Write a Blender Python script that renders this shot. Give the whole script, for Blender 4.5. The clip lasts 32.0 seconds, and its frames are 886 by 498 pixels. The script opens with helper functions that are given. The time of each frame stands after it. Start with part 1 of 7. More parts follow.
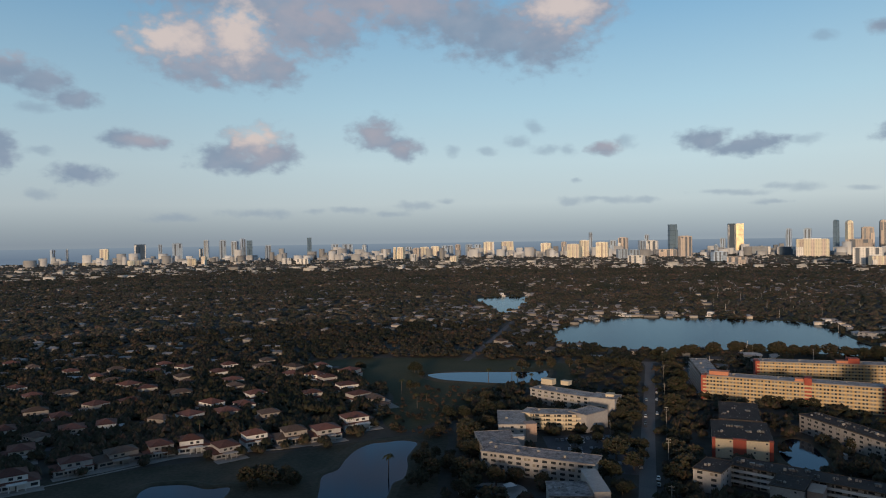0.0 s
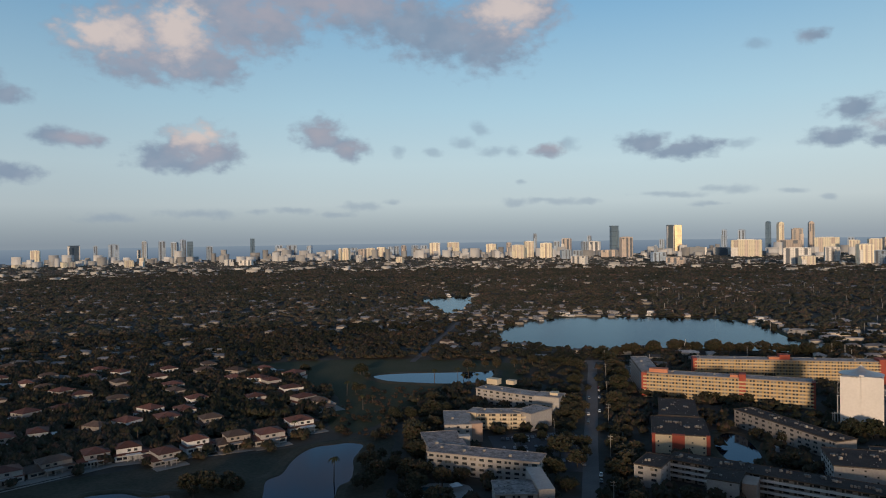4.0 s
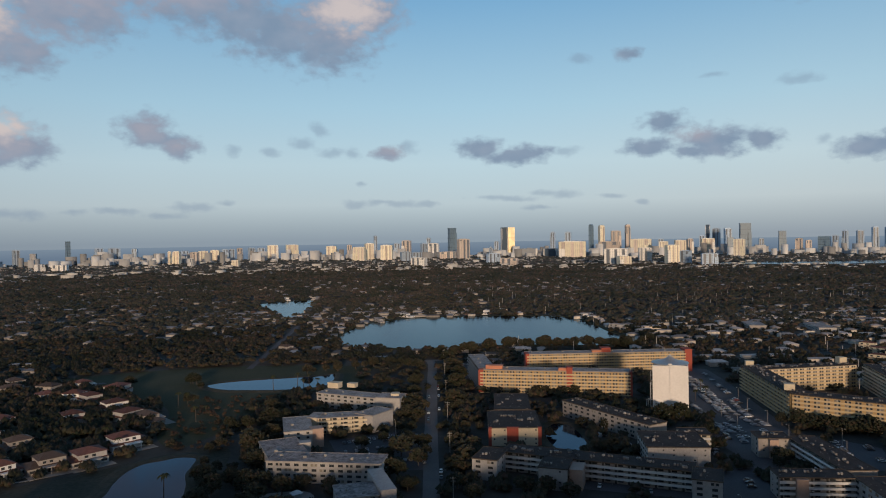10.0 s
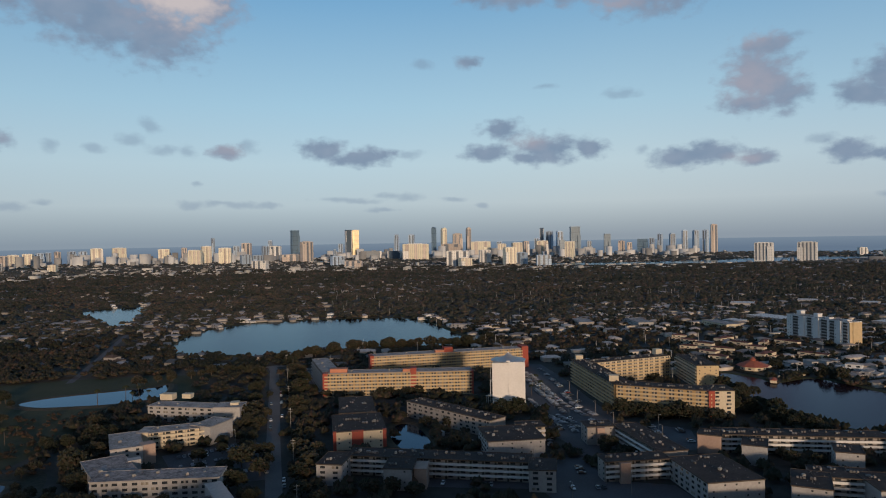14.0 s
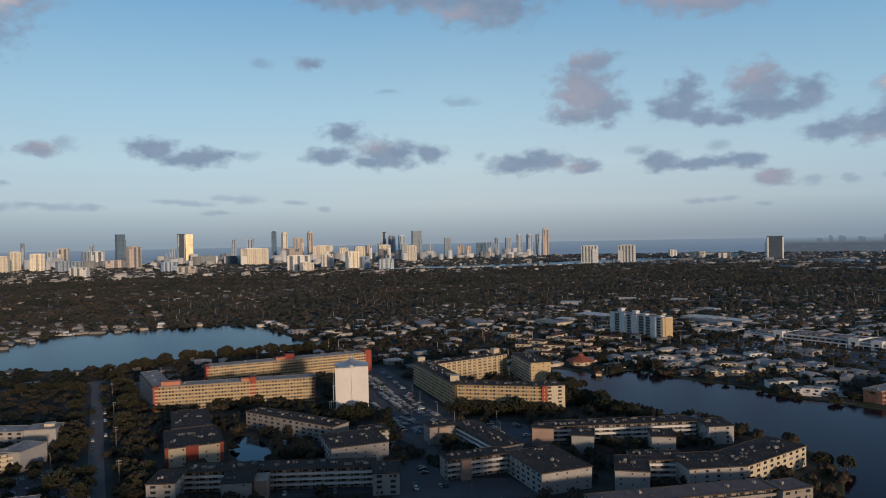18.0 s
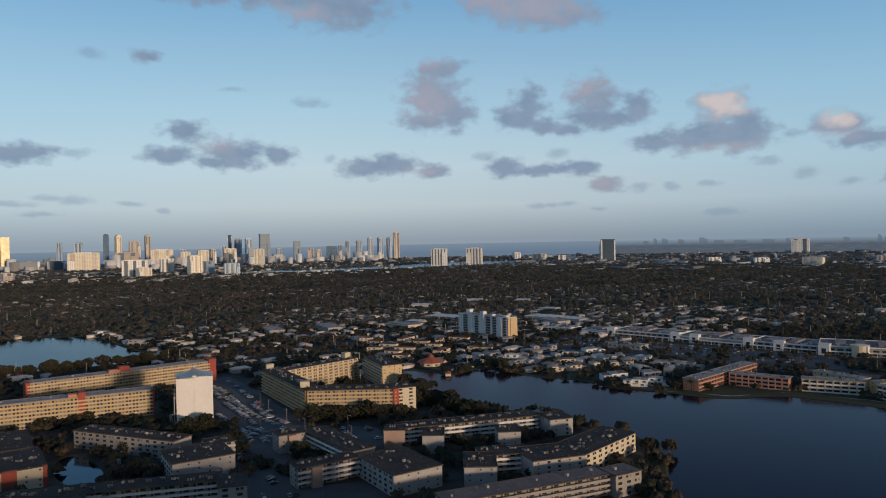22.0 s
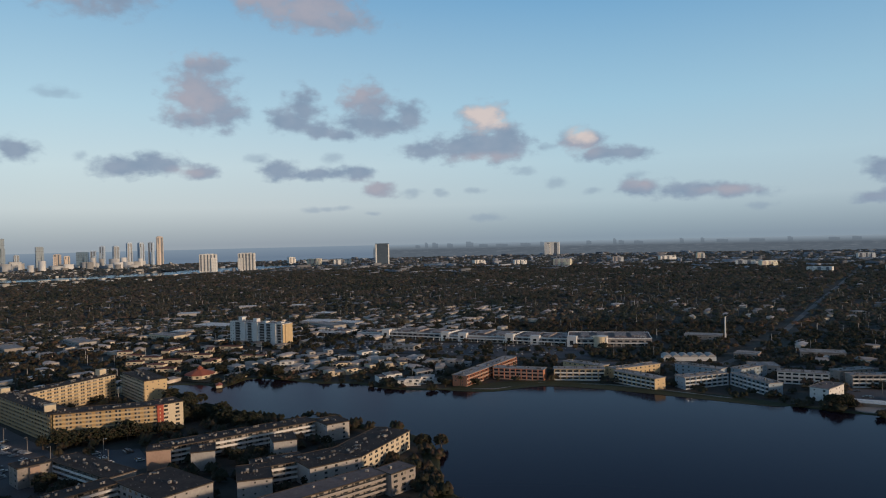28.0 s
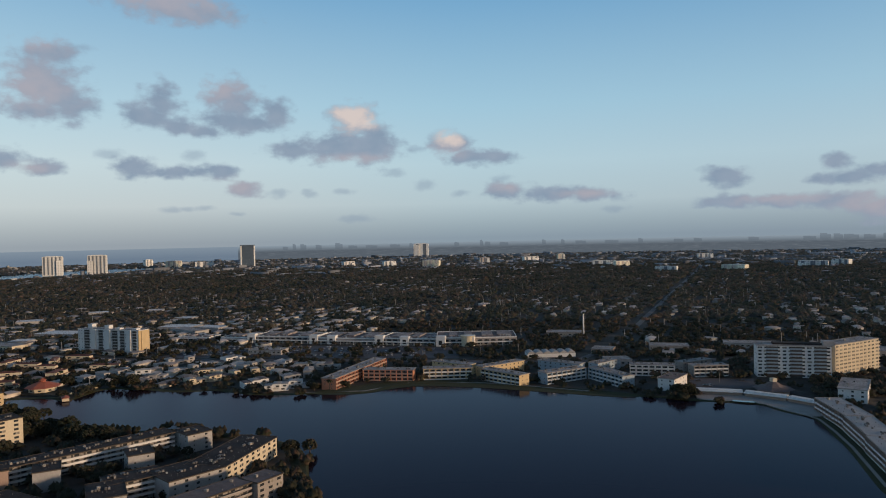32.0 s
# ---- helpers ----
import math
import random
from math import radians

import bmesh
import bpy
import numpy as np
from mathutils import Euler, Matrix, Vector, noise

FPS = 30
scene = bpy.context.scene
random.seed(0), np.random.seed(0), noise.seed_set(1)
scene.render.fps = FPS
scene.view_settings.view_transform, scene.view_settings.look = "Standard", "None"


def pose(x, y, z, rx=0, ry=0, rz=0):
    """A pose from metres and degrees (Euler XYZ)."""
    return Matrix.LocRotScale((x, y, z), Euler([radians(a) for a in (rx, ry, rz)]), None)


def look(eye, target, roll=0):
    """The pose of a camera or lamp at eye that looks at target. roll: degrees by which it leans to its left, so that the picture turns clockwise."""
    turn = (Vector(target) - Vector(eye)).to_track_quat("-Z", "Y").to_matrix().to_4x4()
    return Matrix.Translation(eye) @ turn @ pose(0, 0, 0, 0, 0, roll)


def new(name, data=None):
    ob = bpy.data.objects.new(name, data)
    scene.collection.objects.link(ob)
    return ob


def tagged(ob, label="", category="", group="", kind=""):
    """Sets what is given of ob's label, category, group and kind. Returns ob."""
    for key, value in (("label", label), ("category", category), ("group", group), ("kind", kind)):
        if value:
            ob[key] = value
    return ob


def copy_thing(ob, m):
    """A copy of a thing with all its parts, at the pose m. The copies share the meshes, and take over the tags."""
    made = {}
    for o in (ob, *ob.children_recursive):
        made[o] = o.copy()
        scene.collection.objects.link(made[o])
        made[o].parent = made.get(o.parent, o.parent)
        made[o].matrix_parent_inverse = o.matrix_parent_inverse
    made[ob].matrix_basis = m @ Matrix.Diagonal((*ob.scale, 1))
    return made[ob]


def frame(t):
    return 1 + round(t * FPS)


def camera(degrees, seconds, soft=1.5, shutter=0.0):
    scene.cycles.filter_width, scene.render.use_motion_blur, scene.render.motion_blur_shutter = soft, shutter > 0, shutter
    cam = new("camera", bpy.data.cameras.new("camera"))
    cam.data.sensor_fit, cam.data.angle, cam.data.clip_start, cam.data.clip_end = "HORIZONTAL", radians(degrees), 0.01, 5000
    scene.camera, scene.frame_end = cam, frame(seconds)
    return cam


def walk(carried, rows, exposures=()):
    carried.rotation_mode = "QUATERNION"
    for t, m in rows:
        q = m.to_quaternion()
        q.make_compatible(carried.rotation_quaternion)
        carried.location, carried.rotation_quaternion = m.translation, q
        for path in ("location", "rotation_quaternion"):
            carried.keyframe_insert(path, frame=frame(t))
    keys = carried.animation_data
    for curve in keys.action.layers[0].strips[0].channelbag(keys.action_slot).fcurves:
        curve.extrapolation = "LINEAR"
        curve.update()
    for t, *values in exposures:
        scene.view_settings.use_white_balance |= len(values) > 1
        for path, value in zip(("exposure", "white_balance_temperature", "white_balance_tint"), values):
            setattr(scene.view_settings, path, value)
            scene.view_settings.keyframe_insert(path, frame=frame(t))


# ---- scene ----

# ---- camera: it hovers in one spot and turns to the right ----
EYE = 120.0
EXPOSURE = 0.0
cam = camera(64.15, 32.0, soft=1.05)
ROWS = [
    (0, 0.00, -0.83, -0.87),
    (0.5, -0.31, -0.84, -0.86),
    (1, -0.90, -0.84, -0.83),
    (1.5, -1.49, -0.85, -0.82),
    (2, -2.14, -0.85, -0.82),
    (2.5, -2.72, -0.85, -0.83),
    (3, -3.22, -0.85, -0.86),
    (3.5, -3.76, -0.83, -0.87),
    (5.5, -6.60, -0.84, -0.91),
    (6, -7.45, -0.84, -0.93),
    (6.5, -8.50, -0.84, -0.94),
    (7, -9.67, -0.84, -0.95),
    (7.5, -10.80, -0.83, -0.95),
    (8, -12.06, -0.84, -0.96),
    (8.5, -13.27, -0.84, -0.96),
    (9, -14.48, -0.84, -0.97),
    (9.5, -15.80, -0.84, -0.98),
    (10, -17.25, -0.85, -0.98),
    (10.5, -18.68, -0.86, -0.98),
    (11, -20.21, -0.85, -0.98),
    (11.5, -21.79, -0.86, -0.97),
    (12, -23.48, -0.87, -0.96),
    (12.5, -25.04, -0.87, -0.96),
    (13, -26.61, -0.86, -0.96),
    (13.5, -28.28, -0.85, -0.96),
    (14, -29.82, -0.86, -0.98),
    (14.5, -31.38, -0.87, -0.99),
    (16.5, -37.60, -0.80, -1.06),
    (17, -39.13, -0.79, -1.07),
    (17.5, -40.90, -0.77, -1.08),
    (18, -42.53, -0.76, -1.10),
    (18.5, -43.87, -0.75, -1.10),
    (19, -45.17, -0.75, -1.10),
    (19.5, -46.51, -0.76, -1.11),
    (20, -48.06, -0.76, -1.12),
    (20.5, -49.59, -0.75, -1.13),
    (21, -51.14, -0.74, -1.13),
    (21.5, -52.84, -0.73, -1.14),
    (22, -54.57, -0.73, -1.16),
    (22.5, -56.27, -0.74, -1.19),
    (23, -57.88, -0.73, -1.22),
    (23.5, -59.53, -0.71, -1.23),
    (24, -61.27, -0.72, -1.25),
    (24.5, -63.04, -0.73, -1.26),
    (25, -64.82, -0.74, -1.29),
    (25.5, -66.18, -0.75, -1.30),
    (27.5, -71.21, -0.76, -1.32),
    (28, -72.63, -0.76, -1.33),
    (28.5, -74.11, -0.77, -1.33),
    (29, -75.59, -0.79, -1.34),
    (29.5, -77.05, -0.81, -1.34),
    (30, -78.49, -0.82, -1.33),
    (30.5, -79.73, -0.83, -1.31),
    (31, -80.88, -0.84, -1.29),
    (31.5, -82.04, -0.86, -1.28),
    (32, -83.17, -0.88, -1.26),
]
walk(cam, [(t, pose(0, 0, EYE, 0, 0, yaw) @ pose(0, 0, 0, 90 + pitch) @ pose(0, 0, 0, 0, 0, roll)) for t, yaw, pitch, roll in ROWS],
     exposures=[(t, EXPOSURE + e, k, 10) for t, e, k in ((0, -0.02, 6440), (6, -0.05, 6360), (10, -0.08, 6230), (14, -0.14, 6120), (20, -0.11, 6070), (25, -0.04, 6230), (29, 0.03, 6390), (32, 0.04, 6480))])

# ---- sky, clouds and sun ----
SUN_AZ, SUN_EL = 194.0, 7.0        # compass angle from +y, clockwise

world = bpy.data.worlds.new("evening_sky")
scene.world = world
world.use_nodes = True
wt = world.node_tree
wt.nodes.clear()


def wn(kind, **sets):
    n = wt.nodes.new(kind)
    for k, v in sets.items():
        if k == "operation":
            n.operation = v
        elif k == "data_type":
            n.data_type = v
        elif k == "blend_type":
            n.blend_type = v
    return n


def wmath(op, a, b=None, c=None, clamp=False):
    n = wn("ShaderNodeMath", operation=op)
    n.use_clamp = clamp
    for i, v in enumerate((a, b, c)):
        if v is None:
            continue
        if isinstance(v, (int, float)):
            n.inputs[i].default_value = v
        else:
            wt.links.new(v, n.inputs[i])
    return n.outputs[0]


def wmix(fac, a, b):
    n = wn("ShaderNodeMix", data_type="RGBA")
    for i, v in ((0, fac), (6, a), (7, b)):
        if isinstance(v, (int, float)):
            n.inputs[i].default_value = v
        elif isinstance(v, tuple):
            n.inputs[i].default_value = (*v, 1)
        else:
            wt.links.new(v, n.inputs[i])
    return n.outputs[2]


coord = wn("ShaderNodeTexCoord").outputs["Generated"]
sep = wn("ShaderNodeSeparateXYZ")
wt.links.new(coord, sep.inputs[0])
azim = wmath("MULTIPLY", wmath("ARCTAN2", sep.outputs[0], sep.outputs[1]), 180 / math.pi)
elev = wmath("MULTIPLY", wmath("ARCSINE", sep.outputs[2]), 180 / math.pi)
flat = wn("ShaderNodeCombineXYZ")
wt.links.new(azim, flat.inputs[0])
wt.links.new(elev, flat.inputs[1])

sky = wn("ShaderNodeTexSky")
sky.sky_type = "NISHITA"
sky.sun_disc = False
sky.sun_elevation, sky.sun_rotation = radians(SUN_EL), radians(SUN_AZ)
sky.air_density, sky.dust_density, sky.ozone_density = 1.0, 1.6, 2.0
tint = wn("ShaderNodeMix", data_type="RGBA", blend_type="MULTIPLY")
tint.inputs[0].default_value = 1.0
wt.links.new(sky.outputs[0], tint.inputs[6])
SKY_TINT = (1.0, 1.0, 1.0)
tint.inputs[7].default_value = (*SKY_TINT, 1)
# by the evening haze the sky pales and greys towards the horizon; overhead it is already dim
band = wn("ShaderNodeMapRange")
wt.links.new(elev, band.inputs[0])
band.inputs[1].default_value, band.inputs[2].default_value = 0.0, 90.0


def by_height(stops):
    """A colour that changes with elevation, in degrees."""
    n = wn("ShaderNodeValToRGB")
    while len(n.color_ramp.elements) < len(stops):
        n.color_ramp.elements.new(0.5)
    for e, (q, c) in zip(n.color_ramp.elements, stops):
        e.position, e.color = q / 90, (*c, 1)
    wt.links.new(band.outputs[0], n.inputs[0])
    t10 = wn("ShaderNodeVectorMath", operation="MULTIPLY")
    wt.links.new(n.outputs[0], t10.inputs[0])
    t10.inputs[1].default_value = (10, 10, 10)
    return t10.outputs[0]


HAZE = [(0.0, (0.305, 0.365, 0.42)), (0.9, (0.37, 0.44, 0.485)), (2.8, (0.53, 0.62, 0.655)), (6.0, (0.54, 0.685, 0.745)), (10.5, (0.42, 0.63, 0.755)), (18.5, (0.215, 0.435, 0.655)), (27.0, (0.13, 0.30, 0.52)),
        (45.0, (0.052, 0.106, 0.20)), (90.0, (0.031, 0.065, 0.125))]
GLOW = [(0.0, (0.36, 0.25, 0.17)), (6.0, (0.36, 0.275, 0.20)), (18.0, (0.19, 0.175, 0.165)), (40.0, (0.06, 0.09, 0.14)), (90.0, (0.031, 0.065, 0.125))]
dusk = wn("ShaderNodeVectorMath", operation="DOT_PRODUCT")
wt.links.new(coord, dusk.inputs[0])
dusk.inputs[1].default_value = (math.sin(radians(SUN_AZ)), math.cos(radians(SUN_AZ)), 0)
west = wn("ShaderNodeMapRange")
west.interpolation_type = "SMOOTHSTEP"
wt.links.new(dusk.outputs["Value"], west.inputs[0])
west.inputs[1].default_value, west.inputs[2].default_value = 0.42, 1.0
clear = wmix(0.9, tint.outputs[2], wmix(west.outputs[0], by_height(HAZE), by_height(GLOW)))

# the clear sky is a little brighter opposite the sun than to either side
turn = wn("ShaderNodeMapRange")
wt.links.new(azim, turn.inputs[0])
turn.inputs[1].default_value, turn.inputs[2].default_value = -180.0, 180.0
around = wn("ShaderNodeValToRGB")
AROUND = [(-180, (0.9, 0.9, 0.9)), (-60, (0.86, 0.86, 0.87)), (-24, (0.89, 0.88, 0.88)), (-6, (1.0, 0.99, 0.98)), (20, (1.05, 1.05, 1.04)), (44, (1.11, 1.06, 1.02)), (60, (1.05, 1.01, 0.99)),
          (85, (0.88, 0.94, 0.97)), (110, (0.84, 0.89, 0.93)), (180, (0.9, 0.9, 0.9))]
while len(around.color_ramp.elements) < len(AROUND):
    around.color_ramp.elements.new(0.5)
for el_, (q, v) in zip(around.color_ramp.elements, AROUND):
    el_.position, el_.color = (q + 180) / 360, (*v, 1)
wt.links.new(turn.outputs[0], around.inputs[0])
dim = wn("ShaderNodeMix", data_type="RGBA", blend_type="MULTIPLY")
dim.inputs[0].default_value = 1.0
wt.links.new(clear, dim.inputs[6])
wt.links.new(around.outputs[0], dim.inputs[7])
clear = dim.outputs[2]

# ragged cumulus: (azimuth, elevation, half width, half height) of the lobes, in degrees
LOBES_NORTH = [
    (-20, 14.9, 3.8, 2), (-15.9, 15.5, 2.7, 2.23), (-15.5, 13.7, 4.2, 1.74), (-18.9, 12.9, 2.7, 1.15), (-13.4, 13.2, 2.4, 1.43), (-11.6, 16.8, 3.3, 2.65),
    (-15.4, 18.2, 6.7, 1.42), (-8.5, 16.5, 2.5, 2.06), (-6.2, 18.4, 4, 1.46), (-1.7, 18, 4.3, 2.05), (1.9, 16.9, 3.4, 2.08), (4.9, 16, 4.3, 2.09),
    (8.2, 15.4, 3.6, 2.3), (9.6, 17.8, 4.2, 2.23), (12, 17.4, 2, 1.61)]
LOBES_NORTHWEST = [
    (-31.2, 12.1, 1.7, 1.04), (-29.3, 11.3, 1.9, 0.92), (-27.4, 10.3, 1.6, 0.63), (-24.3, 7.7, 1.3, 0.69), (-22.6, 7.5, 1.8, 0.41),
    (-27.1, 5.1, 2.1, 0.65), (-29.5, 3.6, 1, 0.44), (-31.9, 6.6, 1.1, 1.22), (-16.9, 6.6, 2.2, 1.03), (-14.6, 7.3, 2.6, 1.56), (-13.1, 6.8, 1.7, 1.14),
    (-15.7, 5.9, 3.4, 0.52), (-5.3, 8.4, 1.9, 1.24), (-3, 7.2, 1.5, 0.81), (-4.6, 7.9, 1.8, 0.62)]
LOBES_CENTRE = [
    (13, 6.9, 1.3, 0.61), (14.6, 7.4, 0.9, 0.48), (20.3, 7.2, 1.8, 0.76), (22.5, 6.4, 1.8, 0.62), (24.2, 6.7, 1.7, 0.74), (27.2, 6.8, 1.1, 0.4),
    (32.1, 13.9, 1, 0.51)]
LOBES_MIDDLE = [
    (34.8, 8.6, 1.7, 0.75), (33.6, 6.8, 2, 0.68), (38.3, 7, 2.5, 1.15), (37, 6.3, 1.6, 0.5), (41.7, 6.9, 1.3, 0.8),
    (45.7, 6.6, 0.5, 0.35)]
LOBES_HIGH = [
    (46.4, 18.4, 4.5, 1.88), (41.8, 18.7, 4.3, 0.9), (35.5, 18.7, 3.8, 0.89), (63.2, 17.2, 4.4, 0.93), (53.9, 11.5, 2.5, 1.97), (55.2, 10.2, 2.1, 1.38),
    (53.4, 9.5, 2.2, 0.61), (54.5, 13.5, 1.6, 0.93), (56.3, 14, 1.2, 0.33), (61.7, 10.6, 1.4, 1.41), (60.7, 9.7, 1.9, 1.01), (62.9, 8.9, 1.8, 0.63),
    (64.7, 8.5, 1.3, 0.5), (66.8, 10.8, 2, 1.76), (67.8, 9.1, 2.5, 0.72), (70.1, 10, 1.4, 1.09), (66.2, 9.4, 2.1, 0.65)]
LOBES_LOW = [
    (48.2, 5.9, 1.9, 0.81), (50.7, 6.1, 2.2, 0.8), (50.2, 6.9, 0.6, 0.4), (53.8, 5.6, 1.4, 0.58), (58.1, 6.6, 1.1, 0.43), (59.8, 5.7, 1.5, 0.82),
    (63, 5.5, 2.4, 0.51), (63.9, 6.6, 0.8, 0.46), (66, 5.4, 1.3, 0.62), (67.6, 4.1, 1.4, 0.62), (70.4, 3.7, 0.7, 0.36)]
LOBES_SOUTH = [
    (75.5, 7.4, 3.9, 1.15), (77.7, 7.5, 2.2, 1.49), (71.7, 7.2, 2.1, 0.67), (76.2, 9.6, 1.9, 1.31), (77.5, 8.9, 1.2, 0.78), (83.9, 7.6, 1.7, 0.94),
    (85.3, 6.5, 1.9, 0.72), (87.5, 6.4, 1.7, 0.59), (81.2, 7.2, 0.8, 0.3), (81.7, 4.3, 1, 0.48), (88.5, 3.7, 1.8, 0.72), (88.1, 4.7, 0.9, 0.38),
    (92.5, 3.4, 2.9, 0.61), (95, 3.2, 2.5, 0.44), (97, 2.8, 1.1, 0.31), (62.3, 18, 4.1, 1.39), (59.2, 18.5, 3.1, 0.97), (65.5, 17, 1.3, 0.62)]
LOBES_FAR_SOUTH = [
    (105.1, 4.1, 1.7, 0.76), (103.9, 4.7, 0.9, 0.3), (112.3, 4.8, 1, 0.63), (113, 3.7, 2.3, 0.51), (114.9, 4.1, 1.1, 0.54), (105.2, 2.3, 2.4, 0.47),
    (108.7, 2.2, 3.5, 0.45), (112.3, 2.1, 3.1, 0.6), (115, 1.3, 2.3, 0.93)]
STREAKS_NORTH = [
    (-2.4, 2.7, 2.1, 0.36), (-4.3, 2.1, 1.4, 0.27), (0.3, 3, 0.9, 0.23), (-7.4, 2.4, 1.5, 0.27), (-10.3, 2.3, 0.9, 0.22), (-14.5, 2.2, 2.8, 0.35),
    (-21.1, 1.9, 2, 0.34), (10.7, 2.9, 1.5, 0.36), (13.8, 2.9, 1.7, 0.27), (15.9, 2.8, 1, 0.22), (23.2, 3.1, 1.9, 0.21), (27, 3.4, 1.1, 0.37),
    (24.2, 2.4, 0.9, 0.21), (30.8, 3.2, 1.1, 0.23), (-29.9, 9.6, 1.4, 0.35), (-29.4, 6.6, 1, 0.35), (7.5, 8.8, 0.8, 0.71), (8.6, 7, 1.3, 0.4),
    (10.1, 6.8, 0.7, 0.44), (0.9, 7, 0.6, 0.45), (3.6, 6.9, 1, 0.36), (10.8, 4.5, 0.4, 0.22), (6.1, 7.7, 1.0, 0.5)]
STREAKS_MIDDLE = [
    (12.2, 3, 2.1, 0.2), (21.9, 3.2, 2.5, 0.21), (25.6, 3.5, 1.3, 0.26), (62.2, 2.5, 0.9, 0.26), (64.6, 2.6, 0.8, 0.25), (67.1, 2.2, 0.6, 0.17),
    (44.2, 11.0, 1.6, 0.4), (38, 11.8, 1, 0.22), (72.7, 3.7, 0.8, 0.28), (28.3, 13.8, 1.2, 0.42), (25.1, 2.4, 1.2, 0.17), (33.1, 2.6, 0.5, 0.23)]
STREAKS_SOUTH = [
    (76.5, 1.7, 1.7, 0.36), (75.4, 3.9, 0.8, 0.27), (70.2, 3.8, 0.9, 0.36), (72.5, 3.9, 0.5, 0.23), (67, 2.2, 0.7, 0.18), (63.3, 2.6, 0.7, 0.23),
    (84.7, 3.6, 0.7, 0.3), (96.7, 2, 1.2, 0.28), (79.4, 5.4, 0.9, 0.35)]
SUNLIT = [
    (-20.8, 15, 2.8, 1.19), (-15.9, 15.7, 1.9, 2.02), (-14.6, 8, 1.7, 0.87), (10, 17.8, 2.6, 1.46)]
SUNLIT_SOUTH = [
    (76.2, 9.7, 1.5, 1.05), (77.3, 9.2, 1, 0.52), (83.8, 7.9, 1, 0.6)]
ROSY = [
    (-16.8, 14.9, 6.3, 2.44), (10, 17.6, 4, 2.03), (-14.4, 7.3, 2.4, 1.3), (-5.3, 8.5, 1.6, 0.89), (-3, 7.3, 1.2, 0.54), (13.6, 7.2, 2.2, 0.79),
    (7.5, 8.8, 0.9, 0.71), (9, 7, 1.8, 0.44), (-29.9, 9.6, 1.4, 0.38), (-31.1, 13, 1.7, 0.59), (-22.6, 7.6, 1.6, 0.41), (-9.8, 17.3, 4.4, 1.63),
    (-3.5, 18.2, 5, 1.06)]
ROSY_SOUTH = [
    (53.3, 11.1, 2.6, 1.88), (53.8, 14.2, 2.2, 0.67), (62.3, 17.8, 4.1, 1.4), (58.7, 18.4, 3.1, 0.81), (67.5, 4.2, 1.8, 0.82), (88.5, 4, 1.4, 0.5),
    (94.6, 3.3, 2.1, 0.36), (66.1, 11.7, 2.1, 1.14), (76.1, 6.5, 2.7, 0.44), (83.7, 7, 1.7, 0.6), (53.1, 5.6, 1.3, 0.44), (43.5, 17.6, 2.7, 0.61),
    (37, 7.6, 1.7, 0.55)]
ROSY_FAR = [
    (109.4, 2.4, 4, 0.41), (114.7, 1.8, 2.7, 1.17), (67.1, 4.4, 2.1, 0.61)]


def wnoise(scale, stretch, detail, offset):
    m = wn("ShaderNodeMapping")
    m.inputs["Location"].default_value = (offset, offset * 0.7, offset * 1.3)
    m.inputs["Scale"].default_value = (scale, scale * stretch, scale)
    wt.links.new(flat.outputs[0], m.inputs[0])
    n = wn("ShaderNodeTexNoise")
    n.inputs["Scale"].default_value = 1.0
    n.inputs["Detail"].default_value = detail
    n.inputs["Roughness"].default_value = 0.5
    wt.links.new(m.outputs[0], n.inputs["Vector"])
    return n


def nearest(lobes, where):
    """Distance to the nearest lobe, 0 in its middle and 1 on its rim."""
    best = None
    for a, e, w, h in lobes:
        n = wn("ShaderNodeVectorMath", operation="MULTIPLY_ADD")
        wt.links.new(where, n.inputs[0])
        n.inputs[1].default_value = (1 / w, 1 / h, 0)
        n.inputs[2].default_value = (-a / w, -e / h, 0)
        q = wn("ShaderNodeVectorMath", operation="LENGTH")
        wt.links.new(n.outputs[0], q.inputs[0])
        best = q.outputs["Value"] if best is None else wmath("SMOOTH_MIN", best, q.outputs["Value"], 0.35)
    return best


# the outline is bent by noise before the distance is taken, then frayed by finer noise
warp = wnoise(0.45, 1.6, 3.0, 3.1)
bend = wn("ShaderNodeVectorMath", operation="MULTIPLY_ADD")
wt.links.new(warp.outputs["Color"], bend.inputs[0])
bend.inputs[1].default_value = (0.8, 0.5, 0)
back = wn("ShaderNodeVectorMath", operation="ADD")
wt.links.new(flat.outputs[0], back.inputs[0])
back.inputs[1].default_value = (-0.4, -0.25, 0)
wt.links.new(back.outputs[0], bend.inputs[2])
bent = bend.outputs[0]
fray = wnoise(0.80, 1.5, 5.0, 7.7).outputs["Fac"]
fine = wnoise(3.2, 1.6, 3.0, 1.9).outputs["Fac"]

SHREDS = []
cum = None
for group in (LOBES_NORTH, LOBES_NORTHWEST, LOBES_CENTRE, LOBES_MIDDLE, LOBES_HIGH, LOBES_LOW, LOBES_SOUTH, LOBES_FAR_SOUTH):
    SHREDS += [q for q in group if q[2] * q[3] < 0.5]
    dist_to = nearest([(a, e, 1.1 * w, 1.14 * h) for a, e, w, h in group if w * h >= 0.5], bent)
    cum = dist_to if cum is None else wmath("SMOOTH_MIN", cum, dist_to, 0.2)
cum = wmath("ADD", cum, wmath("MULTIPLY_ADD", fray, 1.6, -0.83))
cum = wmath("ADD", cum, wmath("MULTIPLY_ADD", fine, 0.22, -0.11))
ramp = wn("ShaderNodeMapRange")
ramp.interpolation_type = "SMOOTHSTEP"
wt.links.new(cum, ramp.inputs[0])
